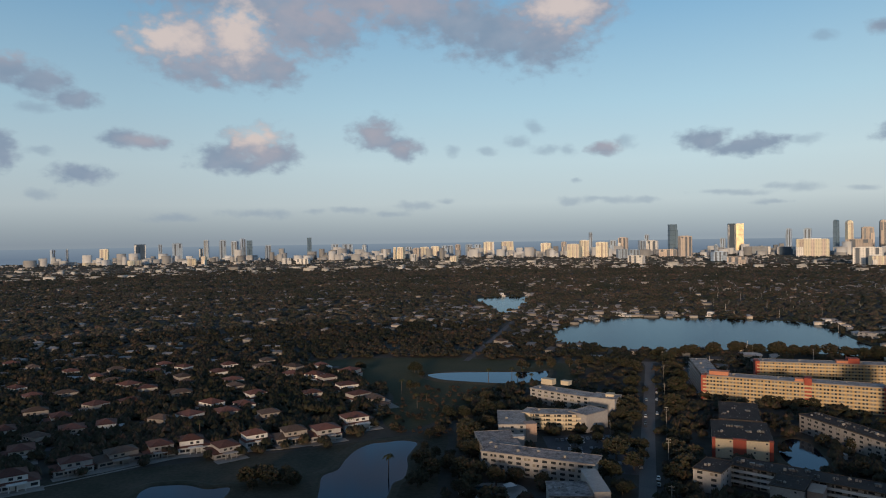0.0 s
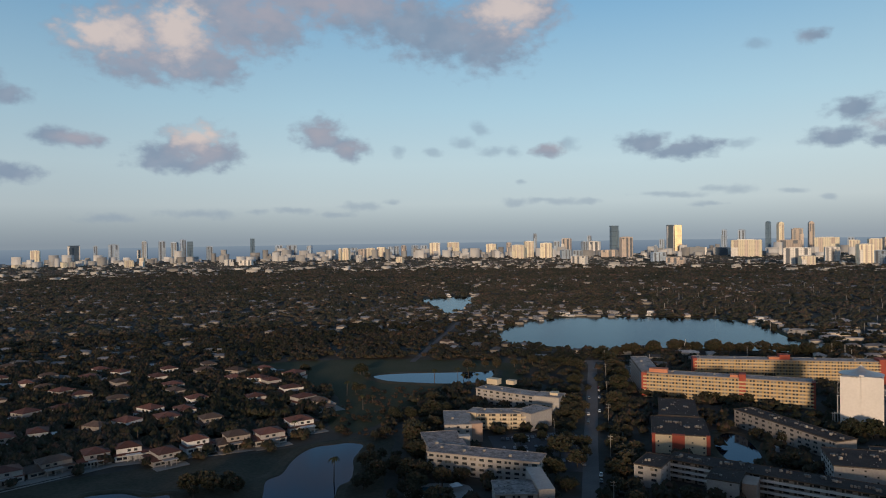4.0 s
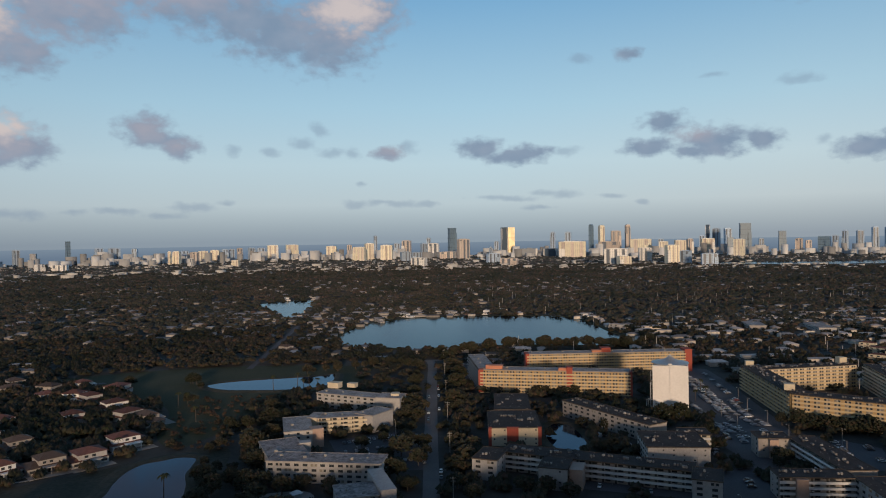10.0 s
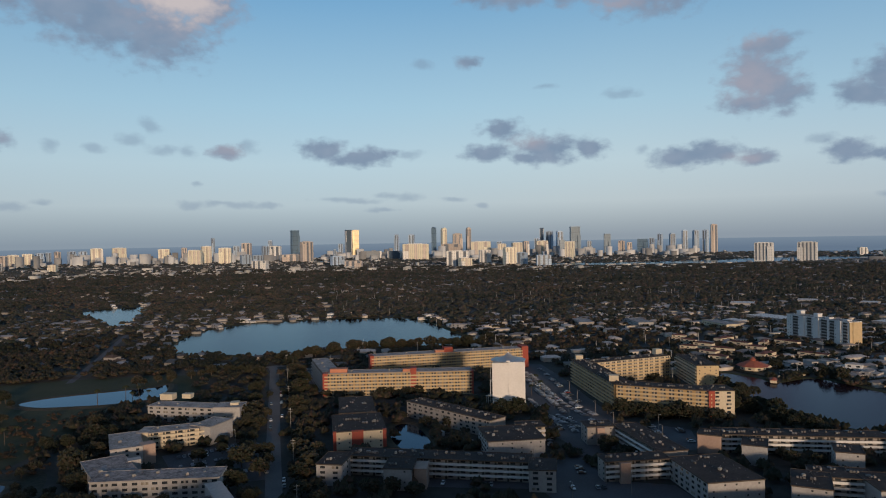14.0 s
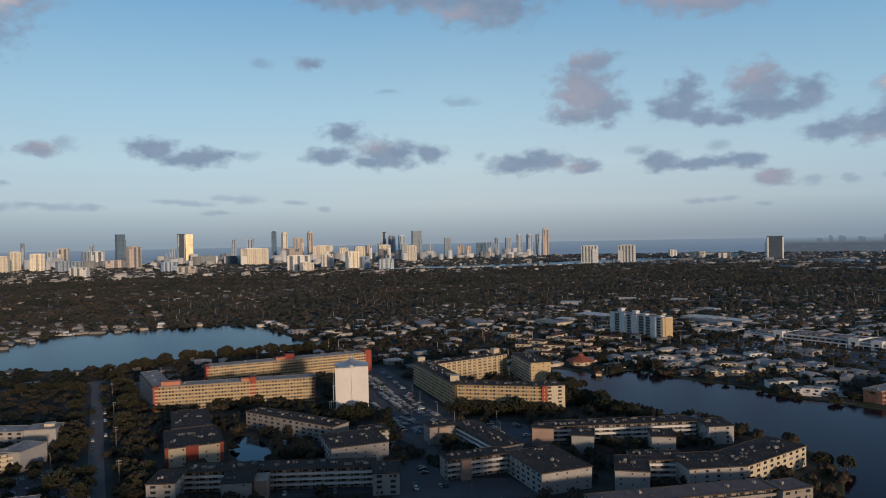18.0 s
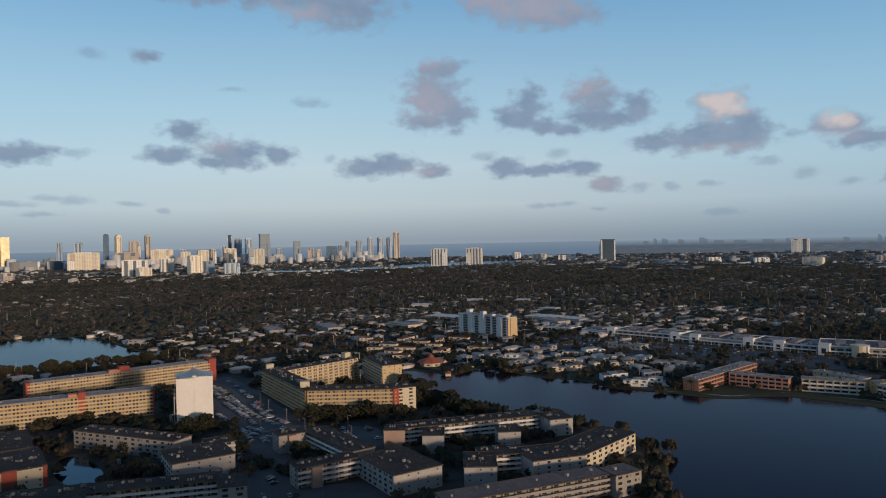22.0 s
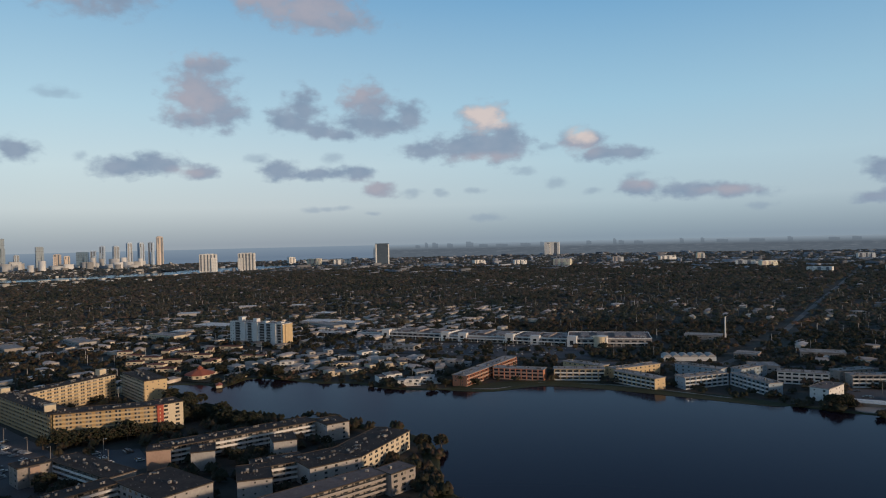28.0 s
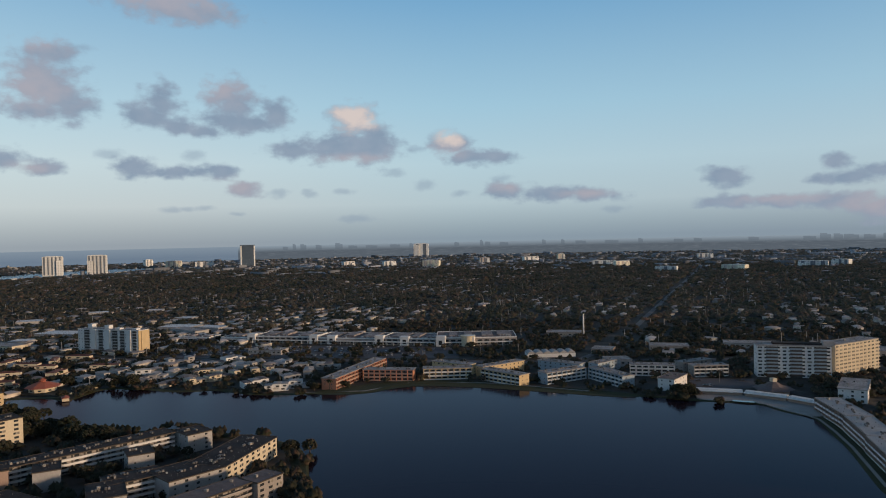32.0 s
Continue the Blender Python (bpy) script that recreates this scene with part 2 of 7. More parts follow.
for i, v in ((1, 1.22), (2, 0.36), (3, 0.0), (4, 0.93)):
    ramp.inputs[i].default_value = v
cover = ramp.outputs[0]
thin = wmath("ADD", nearest(STREAKS_NORTH + STREAKS_MIDDLE + STREAKS_SOUTH + SHREDS, bent), wmath("MULTIPLY_ADD", fray, 2.2, -1.1))
ramp2 = wn("ShaderNodeMapRange")
ramp2.interpolation_type = "SMOOTHSTEP"
wt.links.new(thin, ramp2.inputs[0])
for i, v in ((1, 1.35), (2, 0.1), (3, 0.0), (4, 0.42)):
    ramp2.inputs[i].default_value = v
lit = wmath("ADD", nearest([(a, e + 0.15, 1.2 * w, 1.25 * h) for a, e, w, h in SUNLIT + SUNLIT_SOUTH], bent), wmath("MULTIPLY_ADD", fray, 1.5, -0.75))
ramp3 = wn("ShaderNodeMapRange")
ramp3.interpolation_type = "SMOOTHSTEP"
wt.links.new(lit, ramp3.inputs[0])
for i, v in ((1, 1.25), (2, 0.2), (3, 0.0), (4, 1.0)):
    ramp3.inputs[i].default_value = v
rosy = wmath("ADD", nearest([(a, e, 1.15 * w, 1.15 * h) for a, e, w, h in ROSY + ROSY_SOUTH + ROSY_FAR], bent), wmath("MULTIPLY_ADD", fray, 1.4, -0.7))
ramp4 = wn("ShaderNodeMapRange")
ramp4.interpolation_type = "SMOOTHSTEP"
wt.links.new(rosy, ramp4.inputs[0])
for i, v in ((1, 1.5), (2, -0.2), (3, 0.0), (4, 0.85)):
    ramp4.inputs[i].default_value = v
CLOUD_SHADE, CLOUD_ROSE, CLOUD_LIT = (2.25, 2.98, 3.98), (4.0, 3.75, 4.2), (6.6, 5.6, 5.2)
body = wmix(wmath("MULTIPLY_ADD", wnoise(0.55, 1.5, 2.0, 12.4).outputs["Fac"], 2.2, -0.75, True), CLOUD_SHADE, (2.85, 3.45, 4.35))
cloud = wmix(ramp3.outputs[0], wmix(ramp4.outputs[0], body, CLOUD_ROSE), CLOUD_LIT)
all_sky = wmix(cover, wmix(ramp2.outputs[0], clear, CLOUD_SHADE), cloud)
backg = wn("ShaderNodeBackground")
backg.inputs[1].default_value = 0.1
wt.links.new(all_sky, backg.inputs[0])
wout = wn("ShaderNodeOutputWorld")
wt.links.new(backg.outputs[0], wout.inputs[0])

sun = new("sun", bpy.data.lights.new("sun", "SUN"))
sun.data.energy, sun.data.angle, sun.data.color = 2.9, radians(4.0), (1.0, 0.725, 0.48)
sa, se = radians(SUN_AZ), radians(SUN_EL)
sun.matrix_world = look((0, 0, 0), (-math.sin(sa) * math.cos(se), -math.cos(sa) * math.cos(se), -math.sin(se)))

# ---- materials ----


def mat(name, col, col2=None, rough=0.8, scale=0.5, bump=0.0, metal=0.0, vary=0.0, island=False, fine=6.0, spec=0.3):
    """Two colours mixed by noise at two scales, optional relief, and a change of value from piece to piece."""
    m = bpy.data.materials.new(name)
    m.use_nodes = True
    t = m.node_tree
    b = t.nodes["Principled BSDF"]
    b.inputs["Roughness"].default_value = rough
    b.inputs["Metallic"].default_value = metal
    b.inputs["Specular IOR Level"].default_value = spec
    if col2 is None:
        col2 = tuple(c * 0.72 for c in col)
    geo = t.nodes.new("ShaderNodeNewGeometry")
    n1 = t.nodes.new("ShaderNodeTexNoise")
    n1.inputs["Scale"].default_value = scale
    n1.inputs["Detail"].default_value = 3
    n2 = t.nodes.new("ShaderNodeTexNoise")
    n2.inputs["Scale"].default_value = scale * fine
    n2.inputs["Detail"].default_value = 4
    for n in (n1, n2):
        t.links.new(geo.outputs["Position"], n.inputs["Vector"])
    add = t.nodes.new("ShaderNodeMath")
    add.operation = "ADD"
    t.links.new(n1.outputs["Fac"], add.inputs[0])
    t.links.new(n2.outputs["Fac"], add.inputs[1])
    r = t.nodes.new("ShaderNodeMapRange")
    t.links.new(add.outputs[0], r.inputs[0])
    r.inputs[1].default_value, r.inputs[2].default_value = 0.72, 1.28
    mix = t.nodes.new("ShaderNodeMix")
    mix.data_type = "RGBA"
    t.links.new(r.outputs[0], mix.inputs[0])
    mix.inputs[6].default_value, mix.inputs[7].default_value = (*col, 1), (*col2, 1)
    last = mix.outputs[2]
    if vary:
        hsv = t.nodes.new("ShaderNodeHueSaturation")
        mr = t.nodes.new("ShaderNodeMapRange")
        mr.inputs[3].default_value, mr.inputs[4].default_value = 1 - vary, 1 + vary
        if island:
            t.links.new(geo.outputs["Random Per Island"], mr.inputs[0])
        else:
            oi = t.nodes.new("ShaderNodeObjectInfo")
            t.links.new(oi.outputs["Random"], mr.inputs[0])
        t.links.new(mr.outputs[0], hsv.inputs["Value"])
        t.links.new(last, hsv.inputs["Color"])
        last = hsv.outputs[0]
    t.links.new(last, b.inputs["Base Color"])
    if bump:
        bp = t.nodes.new("ShaderNodeBump")
        bp.inputs["Strength"].default_value = bump
        bp.inputs["Distance"].default_value = 0.3
        t.links.new(n2.outputs["Fac"], bp.inputs["Height"])
        t.links.new(bp.outputs[0], b.inputs["Normal"])
    return m


def foliage(name, stops, scale=0.35):
    """Leaf colour: each crown its own green or rust, broken by noise within the crown."""
    m = bpy.data.materials.new(name)
    m.use_nodes = True
    t = m.node_tree
    b = t.nodes["Principled BSDF"]
    b.inputs["Roughness"].default_value = 0.75
    b.inputs["Specular IOR Level"].default_value = 0.15
    geo = t.nodes.new("ShaderNodeNewGeometry")
    oi = t.nodes.new("ShaderNodeObjectInfo")
    s = t.nodes.new("ShaderNodeMath")
    s.operation = "ADD"
    t.links.new(geo.outputs["Random Per Island"], s.inputs[0])
    t.links.new(oi.outputs["Random"], s.inputs[1])
    fr = t.nodes.new("ShaderNodeMath")
    fr.operation = "FRACT"
    t.links.new(s.outputs[0], fr.inputs[0])
    cr = t.nodes.new("ShaderNodeValToRGB")
    while len(cr.color_ramp.elements) < len(stops):
        cr.color_ramp.elements.new(0.5)
    for e, (p, c) in zip(cr.color_ramp.elements, stops):
        e.position, e.color = p, (*c, 1)
    t.links.new(fr.outputs[0], cr.inputs[0])
    n = t.nodes.new("ShaderNodeTexNoise")
    n.inputs["Scale"].default_value = scale
    n.inputs["Detail"].default_value = 5
    t.links.new(geo.outputs["Position"], n.inputs["Vector"])
    mr = t.nodes.new("ShaderNodeMapRange")
    mr.inputs[1].default_value, mr.inputs[2].default_value = 0.3, 0.7
    mr.inputs[3].default_value, mr.inputs[4].default_value = 0.62, 1.38
    t.links.new(n.outputs["Fac"], mr.inputs[0])
    hsv = t.nodes.new("ShaderNodeHueSaturation")
    t.links.new(mr.outputs[0], hsv.inputs["Value"])
    t.links.new(cr.outputs[0], hsv.inputs["Color"])
    wide = t.nodes.new("ShaderNodeTexNoise")
    wide.inputs["Scale"].default_value = 0.009
    wide.inputs["Detail"].default_value = 3
    t.links.new(geo.outputs["Position"], wide.inputs["Vector"])
    wr = t.nodes.new("ShaderNodeValToRGB")
    wr.color_ramp.elements[0].position, wr.color_ramp.elements[0].color = 0.36, (0.70, 0.76, 0.66, 1)
    wr.color_ramp.elements[1].position, wr.color_ramp.elements[1].color = 0.64, (1.38, 1.20, 1.12, 1)
    t.links.new(wide.outputs["Fac"], wr.inputs[0])
    patch = t.nodes.new("ShaderNodeMix")
    patch.data_type, patch.blend_type = "RGBA", "MULTIPLY"
    patch.inputs[0].default_value = 1.0
    t.links.new(hsv.outputs[0], patch.inputs[6])
    t.links.new(wr.outputs[0], patch.inputs[7])
    t.links.new(patch.outputs[2], b.inputs["Base Color"])
    bp = t.nodes.new("ShaderNodeBump")
    bp.inputs["Strength"].default_value = 0.4
    bp.inputs["Distance"].default_value = 1.0
    t.links.new(n.outputs["Fac"], bp.inputs["Height"])
    t.links.new(bp.outputs[0], b.inputs["Normal"])
    return m


def water_mat(name, col, ripple, scale, rough, sheen=(0.62, 0.80, 0.95), ior=1.2):
    """Murky water under a rippled, blue-tinged reflection that grows towards grazing angles."""
    m = bpy.data.materials.new(name)
    m.use_nodes = True
    t = m.node_tree
    t.nodes.clear()
    geo = t.nodes.new("ShaderNodeNewGeometry")
    n = t.nodes.new("ShaderNodeTexNoise")
    n.inputs["Scale"].default_value = scale
    n.inputs["Detail"].default_value = 4
    t.links.new(geo.outputs["Position"], n.inputs["Vector"])
    big = t.nodes.new("ShaderNodeTexNoise")
    big.inputs["Scale"].default_value = 0.012
    t.links.new(geo.outputs["Position"], big.inputs["Vector"])
    mr = t.nodes.new("ShaderNodeMapRange")
    mr.inputs[1].default_value, mr.inputs[2].default_value = 0.35, 0.65
    mr.inputs[3].default_value, mr.inputs[4].default_value = rough * 0.85, rough * 1.15
    t.links.new(big.outputs["Fac"], mr.inputs[0])
    bp = t.nodes.new("ShaderNodeBump")
    bp.inputs["Strength"].default_value = ripple
    bp.inputs["Distance"].default_value = 0.12
    t.links.new(n.outputs["Fac"], bp.inputs["Height"])
    deep = t.nodes.new("ShaderNodeBsdfDiffuse")
    deep.inputs["Color"].default_value = (*col, 1)
    gloss = t.nodes.new("ShaderNodeBsdfGlossy")
    gloss.inputs["Color"].default_value = (*sheen, 1)
    t.links.new(mr.outputs[0], gloss.inputs["Roughness"])
    t.links.new(bp.outputs[0], gloss.inputs["Normal"])
    fres = t.nodes.new("ShaderNodeFresnel")
    fres.inputs["IOR"].default_value = ior
    mix = t.nodes.new("ShaderNodeMixShader")
    t.links.new(fres.outputs[0], mix.inputs[0])
    t.links.new(deep.outputs[0], mix.inputs[1])
    t.links.new(gloss.outputs[0], mix.inputs[2])
    out = t.nodes.new("ShaderNodeOutputMaterial")
    t.links.new(mix.outputs[0], out.inputs[0])
    return m


M = {
    "ground": mat("ground_cover", (0.046, 0.042, 0.036), (0.080, 0.068, 0.056), 0.95, 0.012, 0.3, fine=14),
    "grass": mat("mown_grass", (0.033, 0.038, 0.014), (0.060, 0.056, 0.025), 0.95, 0.03, 0.3, fine=14),
    "bank": mat("dry_bank", (0.085, 0.066, 0.046), (0.034, 0.034, 0.019), 0.95, 0.05, 0.3, fine=10),
    "asphalt": mat("asphalt", (0.125, 0.114, 0.117), (0.080, 0.073, 0.076), 0.9, 0.05, 0.1, fine=20),
    "road": mat("worn_asphalt", (0.185, 0.165, 0.155), (0.13, 0.115, 0.108), 0.9, 0.05, 0.1, fine=20),
    "path": mat("pale_concrete", (0.34, 0.31, 0.28), (0.26, 0.235, 0.21), 0.9, 0.2, 0.1),
    "cream": mat("cream_stucco", (0.64, 0.55, 0.41), (0.54, 0.455, 0.33), 0.85, 0.15, 0.1, fine=8),
    "ochre": mat("yellow_stucco", (0.45, 0.30, 0.145), (0.37, 0.25, 0.12), 0.85, 0.12, 0.1, fine=8),
    "white": mat("white_stucco", (0.42, 0.40, 0.385), (0.33, 0.31, 0.30), 0.85, 0.12, 0.1, fine=8),
    "bright": mat("bright_white_stucco", (0.74, 0.72, 0.70), (0.64, 0.62, 0.60), 0.85, 0.12, 0.1, fine=8),
    "pale": mat("pale_stucco", (0.35, 0.315, 0.29), (0.27, 0.24, 0.22), 0.85, 0.12, 0.1, fine=8),
    "pink": mat("pink_stucco", (0.42, 0.30, 0.24), (0.35, 0.245, 0.195), 0.85, 0.12, 0.1, fine=8),
    "red": mat("red_stucco", (0.38, 0.085, 0.055), (0.29, 0.07, 0.05), 0.85, 0.2, 0.1, fine=8),
    "orange": mat("orange_stucco", (0.60, 0.25, 0.145), (0.48, 0.20, 0.12), 0.85, 0.2, 0.1, fine=8),
    "blue": mat("blue_grey_stucco", (0.34, 0.41, 0.47), (0.28, 0.34, 0.39), 0.85, 0.2, 0.1, fine=8),
    "sand": mat("sand_stucco", (0.59, 0.45, 0.265), (0.50, 0.38, 0.225), 0.85, 0.2, 0.1, fine=8),
    "railing": mat("painted_railing", (0.62, 0.57, 0.50), (0.50, 0.455, 0.40), 0.7, 0.3),
    "roof_dark": mat("dark_gravel_roof", (0.027, 0.021, 0.020), (0.055, 0.043, 0.040), 0.95, 0.10, 0.3, fine=9),
    "roof_grey": mat("grey_membrane_roof", (0.44, 0.40, 0.38), (0.19, 0.17, 0.16), 0.9, 0.16, 0.2, fine=5),
    "roof_brown": mat("brown_gravel_roof", (0.20, 0.155, 0.145), (0.12, 0.095, 0.09), 0.95, 0.08, 0.2, fine=6),
    "roof_kit": mat("galvanised_roof_kit", (0.19, 0.18, 0.175), (0.10, 0.094, 0.09), 0.6, 0.4, vary=0.45, island=True),
    "roof_patch": mat("patched_brown_roof", (0.42, 0.36, 0.34), (0.12, 0.10, 0.095), 0.95, 0.22, 0.4, fine=3.5),
    "tile": mat("terracotta_tiles", (0.17, 0.070, 0.052), (0.10, 0.05, 0.042), 0.85, 0.5, 0.4, vary=0.35),
    "tile_red": mat("red_tiles", (0.40, 0.12, 0.07), (0.28, 0.085, 0.055), 0.8, 0.5, 0.4),
    "tile_tan": mat("brown_tiles", (0.125, 0.085, 0.066), (0.085, 0.06, 0.05), 0.85, 0.5, 0.4, vary=0.35),
    "metal": mat("galvanised_metal", (0.5, 0.5, 0.5), (0.36, 0.36, 0.36), 0.45, 1.0, metal=0.6),
    "pole": mat("weathered_pole", (0.30, 0.28, 0.25), (0.20, 0.185, 0.165), 0.8, 1.0),
    "bark": mat("bark", (0.11, 0.085, 0.065), (0.07, 0.055, 0.045), 0.95, 2.0, 0.5),
    "tank": mat("white_tank_paint", (0.78, 0.74, 0.70), (0.70, 0.66, 0.62), 0.6, 0.06, 0.02, fine=12),
    "glass": mat("dark_window_glass", (0.025, 0.030, 0.036), (0.045, 0.05, 0.055), 0.12, 0.5, spec=0.6),
    "curtain": mat("drawn_curtains", (0.26, 0.225, 0.18), (0.15, 0.13, 0.105), 0.5, 0.7),
    "frame": mat("window_frame", (0.34, 0.31, 0.28), (0.27, 0.25, 0.22), 0.6, 1.0),
    "shade": mat("dark_doors_and_recess_shade", (0.055, 0.05, 0.048), (0.09, 0.08, 0.07), 0.7, 0.8),
    "pool": mat("pool_water", (0.045, 0.14, 0.165), (0.035, 0.11, 0.14), 0.08, 0.5, spec=0.5),
    "far_roofs": mat("suburban_roofs", (0.30, 0.275, 0.265), (0.19, 0.165, 0.155), 0.85, 0.05, vary=0.8, island=True),
    "far_walls": mat("suburban_walls", (0.40, 0.36, 0.32), (0.28, 0.25, 0.22), 0.85, 0.05, vary=0.35, island=True),
    # brighter copies of the two suburb paints above, with sunlight put into the colour
    "near_roofs": mat("sunlit_suburb_roofs", (0.54, 0.46, 0.41), (0.32, 0.25, 0.215), 0.85, 0.05, vary=0.6, island=True),
    "near_walls": mat("sunlit_suburb_walls", (0.66, 0.58, 0.49), (0.50, 0.43, 0.36), 0.85, 0.05, vary=0.3, island=True),
    "sea": water_mat("sea_water", (0.02, 0.07, 0.12), 0.5, 0.05, 0.25),
    "lake": water_mat("lake_water", (0.013, 0.012, 0.015), 0.4, 1.1, 0.10, (0.66, 0.80, 0.92), 1.14),
    "dark_lake": water_mat("dark_lake_water", (0.018, 0.0115, 0.016), 0.28, 1.1, 0.085, (0.685, 0.735, 0.88), 1.112),
    "pond": water_mat("pond_water", (0.006, 0.010, 0.018), 0.08, 1.5, 0.05, (0.60, 0.78, 1.0), 1.23),
}
GREENS = [(0.0, (0.030, 0.033, 0.021)), (0.35, (0.043, 0.042, 0.027)), (0.6, (0.056, 0.050, 0.032)), (0.85, (0.072, 0.054, 0.039)), (1.0, (0.088, 0.056, 0.041))]
NEAR_GREENS = [(p, (0.74 * a, 0.84 * b, 0.84 * c)) for p, (a, b, c) in GREENS]
M["leaf"] = foliage("leaves", NEAR_GREENS, 0.7)
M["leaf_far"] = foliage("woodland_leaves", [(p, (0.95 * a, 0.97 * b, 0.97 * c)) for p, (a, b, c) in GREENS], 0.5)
# farther leaves are paled and blued: distance haze put into their colour
M["leaf_mid"] = foliage("lightly_hazed_leaves", [(p, tuple(k + 1.3 * c for k, c in zip((0.012, 0.013, 0.013), q))) for p, q in GREENS], 0.35)
M["leaf_pale"] = foliage("haze_tinted_leaves", [(p, tuple(k + 1.3 * c for k, c in zip((0.036, 0.044, 0.052), q))) for p, q in GREENS], 0.25)
M["scrub"] = foliage("dry_scrub", [(0.0, (0.045, 0.036, 0.022)), (0.5, (0.060, 0.042, 0.026)), (1.0, (0.075, 0.046, 0.030))])
M["palm"] = foliage("palm_fronds", [(0.0, (0.028, 0.036, 0.016)), (1.0, (0.045, 0.048, 0.024))])
TOWER = {
    "c": mat("cream_tower", (0.84, 0.785, 0.62), (0.76, 0.70, 0.55), 0.8, 0.01, vary=0.15),
    "w": mat("white_tower", (0.84, 0.82, 0.78), (0.74, 0.72, 0.68), 0.8, 0.01, vary=0.1),
    # grey shifted to blue: the haze before the far towers is in this paint
    "g": mat("haze_tinted_tower", (0.44, 0.54, 0.66), (0.37, 0.46, 0.57), 0.7, 0.01, vary=0.25),
    "p": mat("pink_tower", (0.62, 0.535, 0.47), (0.54, 0.465, 0.41), 0.8, 0.01, vary=0.15),
    "d": mat("dark_tower", (0.085, 0.12, 0.165), (0.065, 0.095, 0.135), 0.35, 0.01, vary=0.1),
    "s": mat("slate_glass_tower", (0.17, 0.25, 0.33), (0.13, 0.20, 0.27), 0.3, 0.01, vary=0.15),
    "G": mat("gold_mirror_glass", (0.60, 0.50, 0.31), (0.34, 0.30, 0.23), 0.5, 0.035, metal=0.85),
    "strip": mat("tower_glazing", (0.13, 0.15, 0.18), (0.18, 0.20, 0.23), 0.4, 0.02),
}


def add_bays(m, bay, floor, depth):
    """Fine rows of window bays over a tower's paint, too small to tell apart one by one."""
    t = m.node_tree
    b = t.nodes["Principled BSDF"]
    old = b.inputs["Base Color"].links[0].from_socket
    co = t.nodes.new("ShaderNodeTexCoord")
    sp = t.nodes.new("ShaderNodeSeparateXYZ")
    t.links.new(co.outputs["Object"], sp.inputs[0])
    sums = []
    for axes, period in (((0, 1), bay), ((2,), floor)):
        src = sp.outputs[axes[0]]
        if len(axes) == 2:
            a = t.nodes.new("ShaderNodeMath")
            a.operation = "ADD"
            t.links.new(sp.outputs[0], a.inputs[0])
            t.links.new(sp.outputs[1], a.inputs[1])
            src = a.outputs[0]
        k = t.nodes.new("ShaderNodeMath")
        k.operation = "PINGPONG"
        k.inputs[1].default_value = period / 2
        t.links.new(src, k.inputs[0])
        g = t.nodes.new("ShaderNodeMath")
        g.operation = "GREATER_THAN"
        g.inputs[1].default_value = period * 0.24
        t.links.new(k.outputs[0], g.inputs[0])
        sums.append(g.outputs[0])
    p = t.nodes.new("ShaderNodeMath")
    p.operation = "MULTIPLY"
    t.links.new(sums[0], p.inputs[0])
    t.links.new(sums[1], p.inputs[1])
    amount = t.nodes.new("ShaderNodeMath")
    amount.operation = "MULTIPLY"
    amount.inputs[1].default_value = depth
    t.links.new(p.outputs[0], amount.inputs[0])
    mix = t.nodes.new("ShaderNodeMix")
    mix.data_type = "RGBA"
    mix.inputs[7].default_value = (0.10, 0.115, 0.135, 1)
    t.links.new(amount.outputs[0], mix.inputs[0])
    t.links.new(old, mix.inputs[6])
    t.links.new(mix.outputs[2], b.inputs["Base Color"])


for tone, bay, floor, depth in (("c", 11.0, 6.6, 0.34), ("w", 9.0, 6.6, 0.34), ("g", 10.0, 6.6, 0.40), ("p", 12.0, 6.6, 0.42), ("s", 9.0, 6.6, 0.4)):
    add_bays(TOWER[tone], bay, floor, depth)

# ---- helpers for meshes ----


def mesh_of(name, bm, *mats):
    me = bpy.data.meshes.new(name)
    bm.to_mesh(me)
    bm.free()
    for m in mats:
        me.materials.append(m)
    return me


def part(name, bm, material, parent, label=""):
    ob = new(name, mesh_of(name, bm, *(material if isinstance(material, tuple) else (material,))))
    ob.parent = parent
    return tagged(ob, label)


def place(name, me, parent, m):
    """A piece that shares its mesh, under parent."""
    ob = new(name, me)
    ob.parent = parent
    ob.matrix_basis = m
    return ob


def thing(name, label, category, at=(0, 0, 0), turn=0.0, group="", kind=""):
    ob = new(name)
    ob.empty_display_size = 1
    ob.matrix_basis = pose(*at, 0, 0, turn)
    return tagged(ob, label, category, group, kind)


def box(bm, x0, y0, z0, x1, y1, z1, mi=0):
    vs = [bm.verts.new(p) for p in ((x0, y0, z0), (x1, y0, z0), (x1, y1, z0), (x0, y1, z0), (x0, y0, z1), (x1, y0, z1), (x1, y1, z1), (x0, y1, z1))]
    for q in ((3, 2, 1, 0), (4, 5, 6, 7), (0, 1, 5, 4), (1, 2, 6, 5), (2, 3, 7, 6), (3, 0, 4, 7)):
        bm.faces.new([vs[i] for i in q]).material_index = mi
    return vs


def boxed(*dims):
    bm = bmesh.new()
    box(bm, *dims)
    return bm


